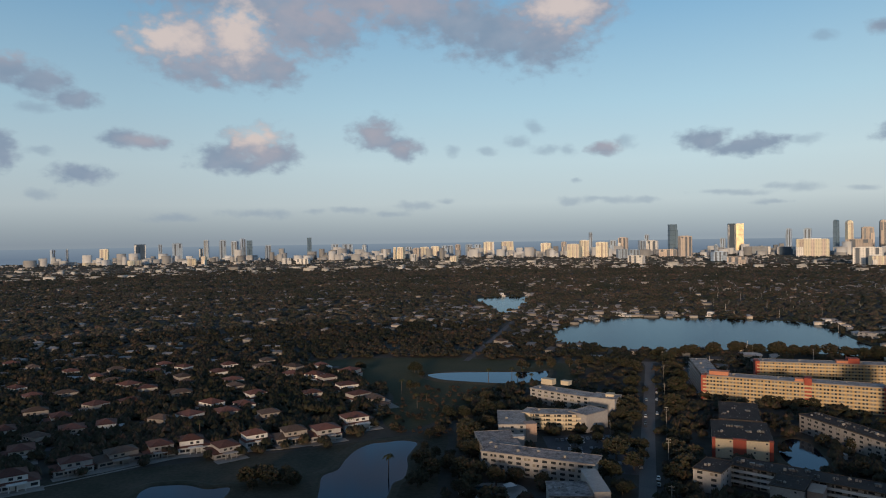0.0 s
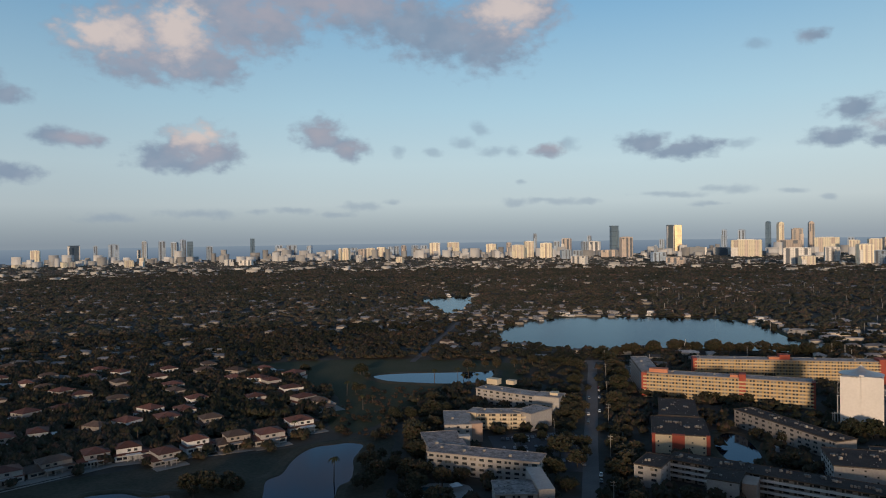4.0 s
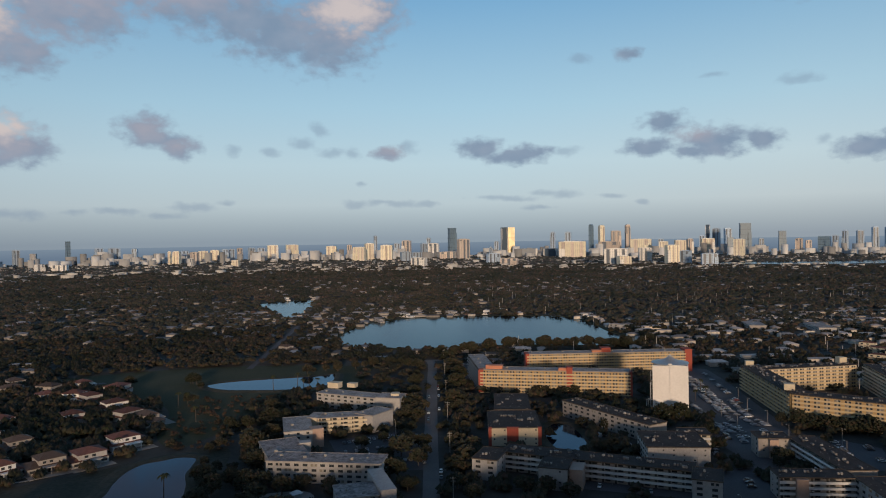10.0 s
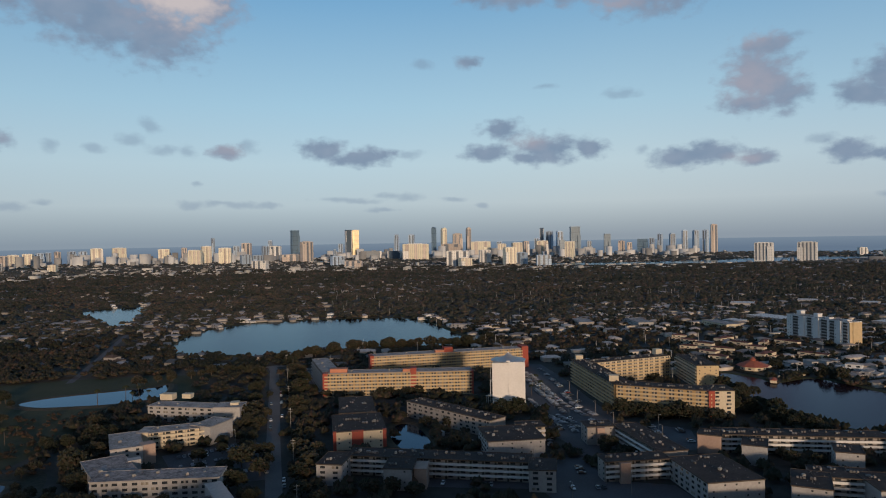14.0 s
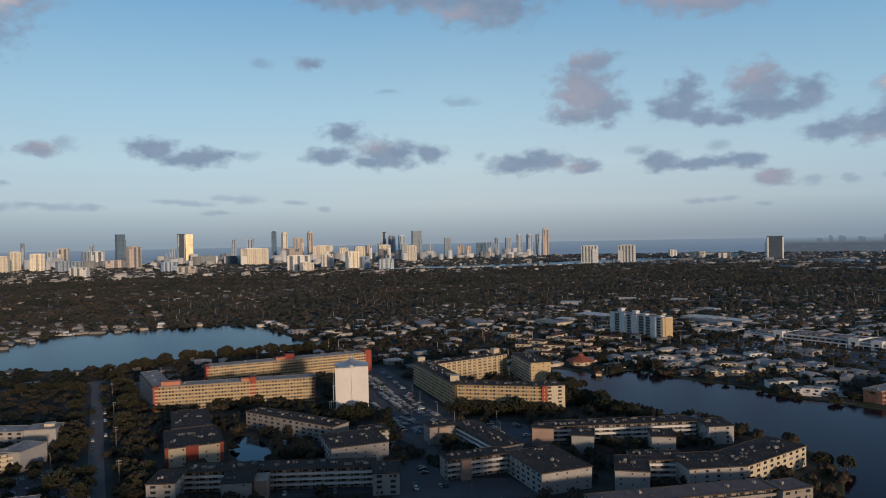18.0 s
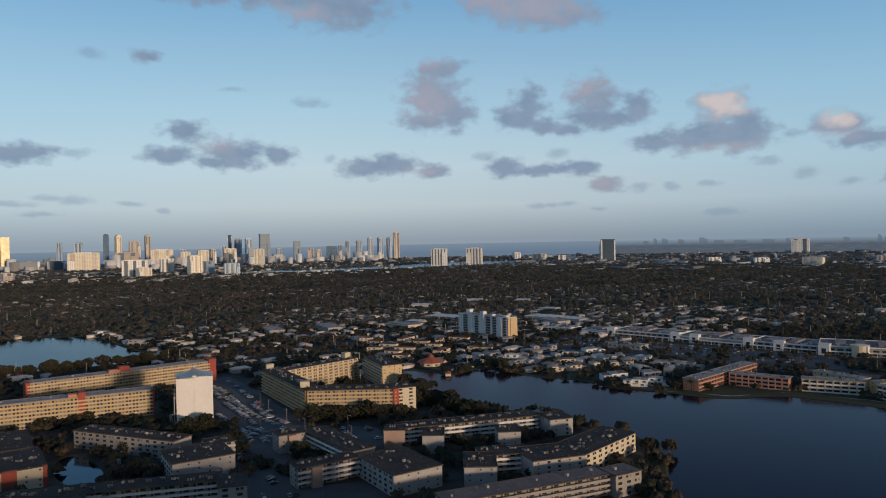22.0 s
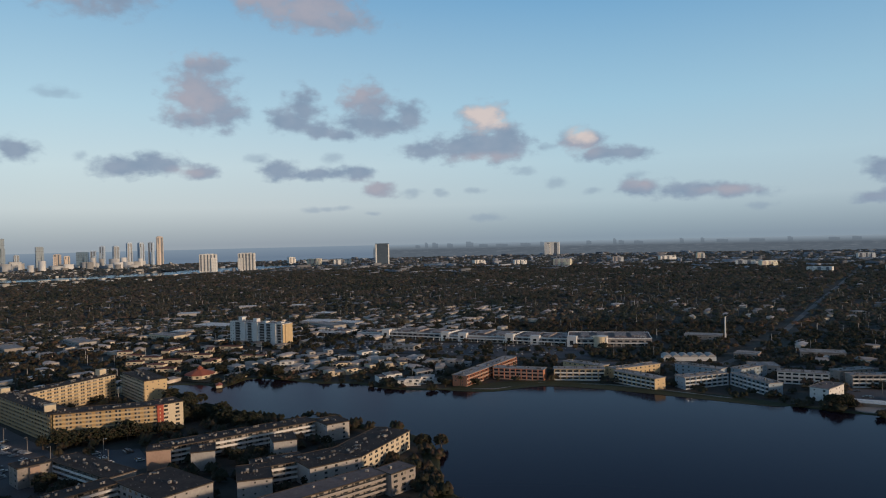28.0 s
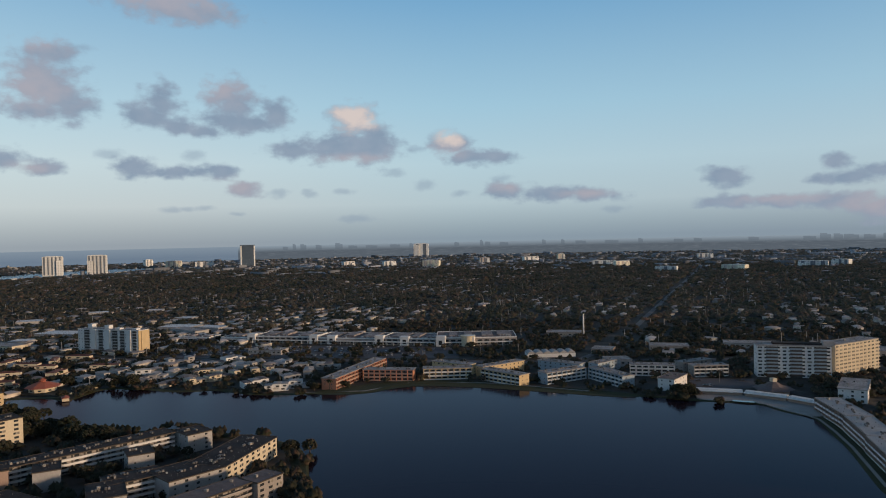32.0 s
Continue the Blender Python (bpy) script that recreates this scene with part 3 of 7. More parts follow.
def cyl(bm, x, y, z0, z1, r0, r1, n=12, mi=0, caps=True):
    lo = [bm.verts.new((x + r0 * math.cos(2 * math.pi * i / n), y + r0 * math.sin(2 * math.pi * i / n), z0)) for i in range(n)]
    if r1 < 1e-4:
        tip = bm.verts.new((x, y, z1))
        for i in range(n):
            bm.faces.new((lo[i], lo[(i + 1) % n], tip)).material_index = mi
    else:
        hi = [bm.verts.new((x + r1 * math.cos(2 * math.pi * i / n), y + r1 * math.sin(2 * math.pi * i / n), z1)) for i in range(n)]
        for i in range(n):
            bm.faces.new((lo[i], lo[(i + 1) % n], hi[(i + 1) % n], hi[i])).material_index = mi
        if caps:
            bm.faces.new(hi).material_index = mi
    if caps:
        bm.faces.new(lo[::-1]).material_index = mi


def hip_roof(bm, x0, y0, x1, y1, z0, rise, over=0.6, mi=0):
    """A hipped roof on a rectangle, with eaves and a soffit."""
    x0, y0, x1, y1 = x0 - over, y0 - over, x1 + over, y1 + over
    w, d = x1 - x0, y1 - y0
    e = [bm.verts.new(p) for p in ((x0, y0, z0), (x1, y0, z0), (x1, y1, z0), (x0, y1, z0))]
    if w >= d:
        a, b = bm.verts.new((x0 + d / 2, (y0 + y1) / 2, z0 + rise)), bm.verts.new((x1 - d / 2 + 1e-3, (y0 + y1) / 2, z0 + rise))
        fs = ((e[0], e[1], b, a), (e[1], e[2], b), (e[2], e[3], a, b), (e[3], e[0], a))
    else:
        a, b = bm.verts.new(((x0 + x1) / 2, y0 + w / 2, z0 + rise)), bm.verts.new(((x0 + x1) / 2, y1 - w / 2 + 1e-3, z0 + rise))
        fs = ((e[0], e[1], a), (e[1], e[2], b, a), (e[2], e[3], b), (e[3], e[0], a, b))
    for f in (*fs, e[::-1]):
        bm.faces.new(f).material_index = mi


def outline(points, steps=6):
    """A closed smooth line through a few control points."""
    n, out = len(points), []
    for i in range(n):
        p0, p1, p2, p3 = (Vector(points[(i + k) % n]) for k in (-1, 0, 1, 2))
        for s in range(steps):
            t = s / steps
            out.append(0.5 * (2 * p1 + (p2 - p0) * t + (2 * p0 - 5 * p1 + 4 * p2 - p3) * t * t + (3 * p1 - p0 - 3 * p2 + p3) * t ** 3))
    return out


def sheet(name, pts, z, material, label, category, kind="structure", thick=0.0):
    bm = bmesh.new()
    vs = [bm.verts.new((p[0], p[1], z)) for p in pts]
    f = bm.faces.new(vs)
    f.normal_update()
    if f.normal.z < 0:
        f.normal_flip()
    if thick:
        r = bmesh.ops.extrude_face_region(bm, geom=[f])
        for v in r["geom"]:
            if isinstance(v, bmesh.types.BMVert):
                v.co.z += thick
        bmesh.ops.recalc_face_normals(bm, faces=bm.faces)
    ob = new(name, mesh_of(name, bm, material))
    return tagged(ob, label, category, kind=kind)


def ribbon(name, line, width, z, material, label, category, thick=0.06):
    """A strip of even width along a line of points."""
    pts = [Vector(p) for p in line]
    left, right = [], []
    for i, p in enumerate(pts):
        d = (pts[min(i + 1, len(pts) - 1)] - pts[max(i - 1, 0)]).normalized()
        nrm = Vector((-d.y, d.x)) * width / 2
        left.append(p + nrm)
        right.append(p - nrm)
    bm = bmesh.new()
    a = [bm.verts.new((p.x, p.y, z + thick)) for p in left]
    b = [bm.verts.new((p.x, p.y, z + thick)) for p in right]
    a0 = [bm.verts.new((p.x, p.y, z - 0.05)) for p in left]
    b0 = [bm.verts.new((p.x, p.y, z - 0.05)) for p in right]
    for i in range(len(pts) - 1):
        bm.faces.new((b[i], b[i + 1], a[i + 1], a[i]))
        bm.faces.new((a[i], a[i + 1], a0[i + 1], a0[i]))
        bm.faces.new((b0[i], b0[i + 1], b[i + 1], b[i]))
    ob = new(name, mesh_of(name, bm, material))
    return tagged(ob, label, category, kind="structure")


def polar(az, d):
    return (d * math.sin(radians(az)), d * math.cos(radians(az)))


def inside(poly, x, y):
    """Which of the points x, y lie in the polygon (arrays)."""
    r = np.zeros(len(x), bool)
    n = len(poly)
    for i in range(n):
        (x1, y1), (x2, y2) = poly[i][:2], poly[(i + 1) % n][:2]
        if y1 == y2:
            continue
        c = ((y1 > y) != (y2 > y)) & (x < (x2 - x1) * (y - y1) / (y2 - y1) + x1)
        r ^= c
    return r


# ---- the ground, the waters and the sea ----
NO_TREES = []          # polygons that stay free of woods
NO_HOUSES = []

ground = sheet("ground", [polar(a, 5500) for a in range(0, 360, 6)], 0.0, M["ground"], "dark green and brown flat suburban land", "ground")

LAKES = {
    "lake_north": ([(129, 850), (181, 973), (270, 1033), (364, 1018), (442, 984), (486, 941), (476, 858), (454, 765), (456, 714), (425, 676), (351, 708),
                    (301, 731), (245, 722), (207, 725), (168, 769), (133, 790)], "lake", "wide blue lake ringed with trees and houses"),
    "lake_small": ([(60, 1360), (87, 1416), (158, 1435), (178, 1428), (136, 1222), (124, 1157), (83, 1125), (76, 1241)], "lake", "small blue lake among trees"),
    "golf_pond": ([(-15, 618), (-9, 627), (11, 631), (55, 629), (80, 627), (93, 631), (80, 588), (50, 580), (17, 590), (-3, 600)], "pond", "long pale pond on the golf course"),
    "house_pond": ([(-62, 343), (-63, 358), (-57, 367), (-55, 385), (-51, 402), (-44, 413), (-35, 416), (-26, 419), (-17, 414), (-18, 403), (-21, 387), (-20, 370), (-21, 353), (-26, 345), (-28, 325), (-38, 300), (-56, 305)], "pond", "still pond below the terracotta-roofed houses"),
    "reed_pond": ([(-147, 334), (-146, 344), (-139, 347), (-128, 347), (-116, 341), (-106, 343), (-104, 332), (-108, 318), (-124, 308), (-140, 318)], "pond", "small dark pond on rough grass"),
    "court_pond": ([(187, 396), (200, 410), (207, 401), (199, 366), (187, 348), (178, 352), (179, 374)], "pond", "kidney-shaped pond between apartment blocks"),
    "lake_south": ([(500, 425), (513, 380), (507, 356), (546, 351), (547, 320), (539, 282), (544, 253), (531, 218), (531, 186), (538, 155), (540, 126),
                    (571, 100), (571, 45), (558, -4), (540, -46), (530, -85), (518, -115), (509, -155), (489, -165), (470, -178), (432, -174), (406, -171),
                    (341, -158), (280, -150), (250, -60), (280, 40), (318, 98), (372, 122), (401, 140), (420, 180), (432, 222), (424, 262), (430, 306),
                    (462, 355), (470, 400)], "dark_lake", "large dark blue lake below the apartment blocks"),
    "lagoon": ([(1700, 2560), (2065, 2489), (2329, 2303), (2830, 2200), (3262, 2150), (3405, 1756), (2700, 1880), (2300, 2060), (2106, 2150), (1819, 2434)], "lake", "pale lagoon before the far towers"),
    "inlet": ([(1330, 3560), (1380, 3900), (1480, 3950), (1440, 3540)], "lake", "narrow inlet between far towers"),
}
SHORE = {}
for key, (pts, stuff, words) in LAKES.items():
    line = outline(pts)
    SHORE[key] = line
    sheet(key, line, 0.35, M[stuff], words, "water")
    NO_TREES.append(line)
    NO_HOUSES.append(line)
    if key == "lagoon":
        # shore before the lagoon cleared of trees so its water shows from the camera
        NO_TREES.append([p * (1 - 190 / p.length) for p in line])
    # a low grassy bank round the water
    if key in ("lagoon", "inlet"):
        continue
    area = sum(p.x * q.y - q.x * p.y for p, q in zip(line, line[1:] + line[:1]))
    side = 1 if area > 0 else -1
    bm = bmesh.new()
    wob = [1 + 0.25 * noise.noise((p.x * 0.02, p.y * 0.02, 3)) for p in line]
    rings = []
    for off, z in ((-0.8, 0.2), (1.2, 0.75), (4.5, 0.8), (9.0, -0.1)):
        ring = []
        for i, p in enumerate(line):
            d = (line[(i + 1) % len(line)] - line[i - 1]).normalized()
            nrm = Vector((d.y, -d.x))
            ring.append(bm.verts.new((p.x + nrm.x * side * off * wob[i], p.y + nrm.y * side * off * wob[i], z)))
        rings.append(ring)
    n = len(line)
    for a, b in zip(rings, rings[1:]):
        for i in range(n):
            bm.faces.new((a[i], a[(i + 1) % n], b[(i + 1) % n], b[i]))
    bmesh.ops.recalc_face_normals(bm, faces=bm.faces)
    tagged(new("shore", mesh_of("shore", bm, M["bank" if stuff == "pond" else "grass"])), "sloping grass and earth bank at the water's edge", "shore", kind="structure")

# the sea beyond the towers; glowing upright backdrops stand in for what lies past the land
sheet("sea", [*[polar(a, 4850) for a in range(-60, 67, 6)], polar(66, 4955), *[polar(a, 4955) for a in range(60, -61, -6)]], 0.3, M["sea"], "blue grey sea along the horizon", "water", kind="structure")


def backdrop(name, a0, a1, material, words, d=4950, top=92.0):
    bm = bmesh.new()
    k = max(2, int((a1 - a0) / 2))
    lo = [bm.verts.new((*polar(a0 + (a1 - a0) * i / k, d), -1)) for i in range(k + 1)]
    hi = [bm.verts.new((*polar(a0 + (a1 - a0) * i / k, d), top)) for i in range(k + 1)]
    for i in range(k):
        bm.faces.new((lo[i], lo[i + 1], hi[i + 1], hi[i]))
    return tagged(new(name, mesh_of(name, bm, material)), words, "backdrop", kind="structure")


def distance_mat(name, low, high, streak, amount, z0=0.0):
    """A glowing far distance: haze is put into the colour, which changes with height, with faint level streaks."""
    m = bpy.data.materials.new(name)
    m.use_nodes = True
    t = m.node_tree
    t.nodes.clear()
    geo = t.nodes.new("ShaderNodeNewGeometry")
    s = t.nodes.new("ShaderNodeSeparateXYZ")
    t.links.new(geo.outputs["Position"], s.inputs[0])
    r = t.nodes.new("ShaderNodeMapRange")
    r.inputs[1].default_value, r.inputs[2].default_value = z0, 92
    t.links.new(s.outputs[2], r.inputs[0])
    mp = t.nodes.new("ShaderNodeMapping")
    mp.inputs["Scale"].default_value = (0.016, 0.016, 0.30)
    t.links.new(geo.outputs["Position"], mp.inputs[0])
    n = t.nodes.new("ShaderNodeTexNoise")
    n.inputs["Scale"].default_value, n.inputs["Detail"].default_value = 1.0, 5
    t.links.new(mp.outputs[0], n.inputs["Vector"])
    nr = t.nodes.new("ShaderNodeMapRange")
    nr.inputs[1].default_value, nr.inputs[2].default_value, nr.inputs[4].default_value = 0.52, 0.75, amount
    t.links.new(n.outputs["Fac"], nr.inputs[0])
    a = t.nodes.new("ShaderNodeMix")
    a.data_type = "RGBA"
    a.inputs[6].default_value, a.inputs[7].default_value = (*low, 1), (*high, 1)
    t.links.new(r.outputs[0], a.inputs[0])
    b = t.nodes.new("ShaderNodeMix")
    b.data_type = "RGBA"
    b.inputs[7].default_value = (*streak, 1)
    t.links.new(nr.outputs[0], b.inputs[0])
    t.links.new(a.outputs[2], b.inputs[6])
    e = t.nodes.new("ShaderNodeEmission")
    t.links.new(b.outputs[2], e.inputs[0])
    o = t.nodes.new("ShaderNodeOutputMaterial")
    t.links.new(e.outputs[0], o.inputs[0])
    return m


backdrop("backdrop_sea", -62, 67, distance_mat("far_sea", (0.145, 0.195, 0.26), (0.212, 0.268, 0.326), (0.18, 0.23, 0.285), 0.5, 30.0), "glowing upright backdrop of blue sea with painted haze")
backdrop("backdrop_land", 67, 150, distance_mat("far_land", (0.092, 0.112, 0.136), (0.25, 0.308, 0.36), (0.20, 0.225, 0.25), 0.5, 52.0), "glowing upright backdrop of flat land with painted haze")
# flat glowing roof outlines, hazed in colour, placed to fit the view: (compass angle, width, height over 76 m)
SKYLINE = [(70.6, 34, 10), (71.3, 22, 26), (72.0, 40, 24), (73.2, 40, 17), (74.8, 52, 26), (75.9, 60, 8), (77.4, 80, 7), (79.3, 70, 9), (80.6, 24, 14), (84.3, 34, 15), (86.3, 22, 26), (86.8, 36, 13), (88.1, 60, 8), (91.3, 26, 20),
           (92.8, 24, 19), (94.2, 70, 8), (96.6, 90, 7), (98.8, 30, 16), (101.6, 60, 6), (103.0, 50, 9), (106.9, 60, 10), (110.6, 70, 9), (111.6, 60, 24), (112.4, 50, 20), (113.2, 80, 16), (114.3, 60, 13), (115.4, 50, 19)]
bm = bmesh.new()
for a_, w_, h_ in SKYLINE:
    x_, y_ = polar(a_, 4944)
    ux, uy = math.cos(radians(a_)), -math.sin(radians(a_))
    for wa, wb, hh in ((-0.5, 0.15, h_), (0.15, 0.5, h_ * 0.72)):
        bm.faces.new([bm.verts.new((x_ + ux * w_ * q, y_ + uy * w_ * q, z_)) for q, z_ in ((wa, 62), (wb, 62), (wb, 76 + hh), (wa, 76 + hh))])
tagged(new("backdrop_skyline", mesh_of("backdrop_skyline", bm, distance_mat("far_skyline", (0.115, 0.142, 0.172), (0.165, 0.205, 0.245), (0.19, 0.22, 0.25), 0.5, 60.0))), "flat glowing outline of a distant low skyline, haze painted in", "backdrop", kind="structure")

# ---- apartment blocks ----


def window_mesh(w, h, name="window"):
    """A framed pane, standing 6 cm proud of its wall; the origin is in the middle, the outside along -y."""
    bm = bmesh.new()
    f = 0.09
    box(bm, -w / 2, -0.06, -h / 2, -w / 2 + f, 0.02, h / 2, 0)
    box(bm, w / 2 - f, -0.06, -h / 2, w / 2, 0.02, h / 2, 0)
    box(bm, -w / 2 + f, -0.06, h / 2 - f, w / 2 - f, 0.02, h / 2, 0)
    box(bm, -w / 2 + f, -0.06, -h / 2, w / 2 - f, 0.02, -h / 2 + f, 0)
    box(bm, -w / 2 + f, -0.03, -h / 2 + f, w / 2 - f, 0.02, h / 2 - f, 1)
    return mesh_of(name, bm, M["frame"], M["glass"])


WIN = window_mesh(1.7, 1.3)
WIN_WIDE = window_mesh(2.6, 1.4)
WIN_BIG = window_mesh(3.9, 1.5)
WIN_SMALL = window_mesh(1.0, 0.9)


def pair_mesh(w, h, gap, left, right):
    """Two sashes in one wide frame, either side of a pier; each is dark glass or has its curtain drawn."""
    bm = bmesh.new()
    t = w + gap / 2
    box(bm, -t, -0.035, -h / 2, t, 0.02, h / 2, 0)
    for c, kind in ((-(w + gap) / 2, left), ((w + gap) / 2, right)):
        box(bm, c - w / 2 + 0.07, -0.055, -h / 2 + 0.08, c + w / 2 - 0.07, 0.0, h / 2 - 0.08, kind)
    return mesh_of("window", bm, M["frame"], M["glass"], M["curtain"])


WIN_PAIRS = [pair_mesh(1.3, 1.35, 0.8, a, b) for a, b in ((1, 1), (1, 2), (2, 1), (1, 1), (2, 2))]
DOOR = mesh_of("door", boxed(-0.5, -0.05, -1.05, 0.5, 0.02, 1.05), M["shade"])


def ac_mesh():
    bm = bmesh.new()
    box(bm, -0.7, -0.6, 0.15, 0.7, 0.6, 1.1)
    cyl(bm, 0, 0, 1.1, 1.2, 0.45, 0.45, 10)
    for sx in (-0.6, 0.5):
        box(bm, sx, -0.6, 0, sx + 0.1, 0.6, 0.15)
    return mesh_of("roof_unit", bm, M["frame"])


AC = ac_mesh()
WINGS = [0]


def roof_units(p0, d, nrm, length, depth, z, every, rnd):
    x = 5.0
    while x < length - 4:
        y = depth * rnd.uniform(0.3, 0.7)
        ob = new("roof_unit", AC)
        ob.matrix_basis = Matrix.Translation((p0.x + d.x * x - nrm.x * y, p0.y + d.y * x - nrm.y * y, z)) @ pose(0, 0, 0, 0, 0, rnd.uniform(0, 90)) @ Matrix.Scale(rnd.uniform(0.6, 1.15), 4)
        tagged(ob, "grey metal air-conditioning unit on a flat roof", "roof unit", "roof units")
        x += every * rnd.uniform(1.4, 3.0)


def wing(parent, p0, p1, depth, storeys, sh, wall, roof="roof_dark", front="windows", back="", left="", right="", base=0.0, bay=5.2, rail="bright", units=11.0, over=0.35, edge="", seed=1):
    """One straight wing. p0 to p1 is its front edge seen from outside, left to right; it runs back by depth.
    Faces: windows, wide, band (railing bands with windows), gallery (open walkways), blank or '' (nothing)."""
    rnd = random.Random(seed * 77 + int(p0[0]) * 13 + int(p1[1]))
    p0, p1 = Vector(p0), Vector(p1)
    d = (p1 - p0).normalized()
    nrm = Vector((d.y, -d.x))
    WINGS[0] += 1
    length, h = (p1 - p0).length, storeys * sh + 0.035 * (WINGS[0] % 9)
    turn = math.degrees(math.atan2(d.y, d.x))
    m = pose(p0.x, p0.y, base, 0, 0, turn)
    inset = 2.0 if front == "gallery" else 0.0
    bm = bmesh.new()
    box(bm, 0, inset, 0, length, depth, h)
    body = part("wing", bm, M[wall], parent)
    body.matrix_basis = m
    NO_TREES.append([p0 + nrm * 3 - d * 2, p1 + nrm * 3 + d * 2, p1 - nrm * (depth + 2) + d * 2, p0 - nrm * (depth + 2) - d * 2])
    NO_HOUSES.append(NO_TREES[-1])
    # flat roof with a raised rim
    bm = bmesh.new()
    box(bm, -over, -over, h, length + over, depth + over, h + 0.25)
    r = part("roof", bm, M[roof], parent)
    r.matrix_basis = m
    bm = bmesh.new()
    o, t, z0, z1 = over + 0.03, 0.22, h - 0.12, h + 0.42
    box(bm, -o, -o, z0, length + o, -o + t, z1)
    box(bm, -o, depth + o - t, z0, length + o, depth + o, z1)
    box(bm, -o, -o + t, z0, -o + t, depth + o - t, z1)
    box(bm, length + o - t, -o + t, z0, length + o, depth + o - t, z1)
    part("roof_rim", bm, M[edge or ("bark" if roof == "roof_dark" else "pale")], parent).matrix_basis = m
    if units:
        roof_units(p0, d, nrm, length, depth, base + h + 0.25, units, rnd)

    # small pipes and vents all over the roof
    bm = bmesh.new()
    for _ in range(int(length * depth / (28 if roof == "roof_dark" else 22))):
        x, y, s = rnd.uniform(1, length - 1), rnd.uniform(1, depth - 1), rnd.uniform(0.10, 0.30)
        if rnd.random() < 0.35:
            box(bm, x - s, y - s * 0.8, h + 0.24, x + s, y + s * 0.8, h + 0.25 + s * 1.3)
        else:
            cyl(bm, x, y, h + 0.24, h + 0.3 + s * 1.6, s * 0.45, s * 0.45, 6)
    if roof == "roof_dark" or storeys == 3:
        # condensers stand in pairs and rows, each on a low curb
        x = rnd.uniform(2, 4)
        while x < length - 3:
            y = depth * rnd.uniform(0.25, 0.72)
            for k in range(rnd.choice((1, 2, 2, 3))):
                s, q = rnd.uniform(0.38, 0.52), x + k * 1.35
                box(bm, q - s, y - s, h + 0.24, q + s, y + s, h + 0.3 + s * 1.9)
                box(bm, q - s * 0.7, y - s * 0.7, h + 0.3 + s * 1.9, q + s * 0.7, y + s * 0.7, h + 0.38 + s * 1.9)
            if rnd.random() < 0.25:
                box(bm, x - 1.2, y + 1.4, h + 0.24, x + 0.9, y + 3.0, h + 0.75)
            x += rnd.uniform(4.0, 8.5)
    vents = part("roof_vents", bm, M["roof_kit"], parent)
    tagged(vents, "small pale condensers, vent pipes and hatches", kind="stuff").matrix_basis = m

    def face(style, w, fm):
        if not style or style == "blank":
            return
        if style == "gallery":
            n = max(2, int(w / 6.0))
            for s in range(storeys):
                z = s * sh
                if s:
                    place("walkway", slab_mesh(round(w, 1)), body, fm @ pose(0, 0, z))
                    place("railing", rail_mesh(round(w, 1), rail), body, fm @ pose(0, 0, z))
                for i in range(n):
                    x = (i + 0.5) * w / n
                    place("door", DOOR, body, fm @ pose(x - 1.7, inset, z + 1.1))
                    place("window", WIN_WIDE, body, fm @ pose(x + 0.6, inset, z + 1.45))
            for i in range(0, n + 1, 3):
                place("post", post_mesh(round(h, 1)), body, fm @ pose(min(max(i * w / n, 0.12), w - 0.12), 0.12, 0))
            return
        n = max(1, int(w / bay))
        for s in range(storeys):
            z = (s + 0.56) * sh
            if style == "bandwide" and not s:
                for i in range(n + 1):
                    place("pier", pier_mesh(round(h, 1), wall), body, fm @ pose(min(max(i * w / n, 0.2), w - 0.2), -1.1, 0))
            if style in ("band", "bandwide"):
                place("balcony_band", band_mesh(round(w, 1), rail), body, fm @ pose(0, 0, s * sh))
            for i in range(n):
                x = (i + 0.5) * w / n
                if style == "bandwide":
                    me = WIN_BIG
                elif style == "band":
                    me = WIN_PAIRS[rnd.randrange(5)]
                elif style == "wide":
                    me = WIN_WIDE if (i + s) % 4 else WIN_PAIRS[rnd.randrange(5)]
                elif style == "sparse":
                    if (i * 7 + s) % 3 == 0:
                        continue
                    me = WIN_SMALL
                else:
                    me = WIN if (i % 3) else WIN_SMALL
                place("window", me, body, fm @ pose(x, 0, z))

    face(front, length, Matrix.Identity(4))
    ins = inset
    inset = 0.0
    face(right, depth, pose(length, 0, 0, 0, 0, 90))
    face(left, depth, pose(0, depth, 0, 0, 0, -90))
    face(back, length, pose(length, depth, 0, 0, 0, 180))
    return body


CACHE = {}


def slab_mesh(w):
    if ("s", w) not in CACHE:
        CACHE["s", w] = mesh_of("walkway", boxed(0, 0, -0.18, w, 2.0, 0.0), M["pale"])
    return CACHE["s", w]


def rail_mesh(w, rail):
    if ("r", w, rail) not in CACHE:
        bm = bmesh.new()
        box(bm, 0, -0.06, -0.2, w, 0.06, 0.95)
        box(bm, 0, -0.10, 0.95, w, 0.10, 1.03)
        CACHE["r", w, rail] = mesh_of("railing", bm, M[rail])
    return CACHE["r", w, rail]


def band_mesh(w, rail):
    if ("b", w, rail) not in CACHE:
        bm = bmesh.new()
        box(bm, 0.0, -1.05, -0.16, w, 0.0, 0.04)
        box(bm, 0.0, -1.08, -0.16, w, -0.96, 0.95)
        CACHE["b", w, rail] = mesh_of("balcony_band", bm, M[rail])
    return CACHE["b", w, rail]


def pier_mesh(h, wall):
    if ("q", h, wall) not in CACHE:
        CACHE["q", h, wall] = mesh_of("pier", boxed(-0.2, -0.06, 0, 0.2, 1.1, h), M[wall])
    return CACHE["q", h, wall]


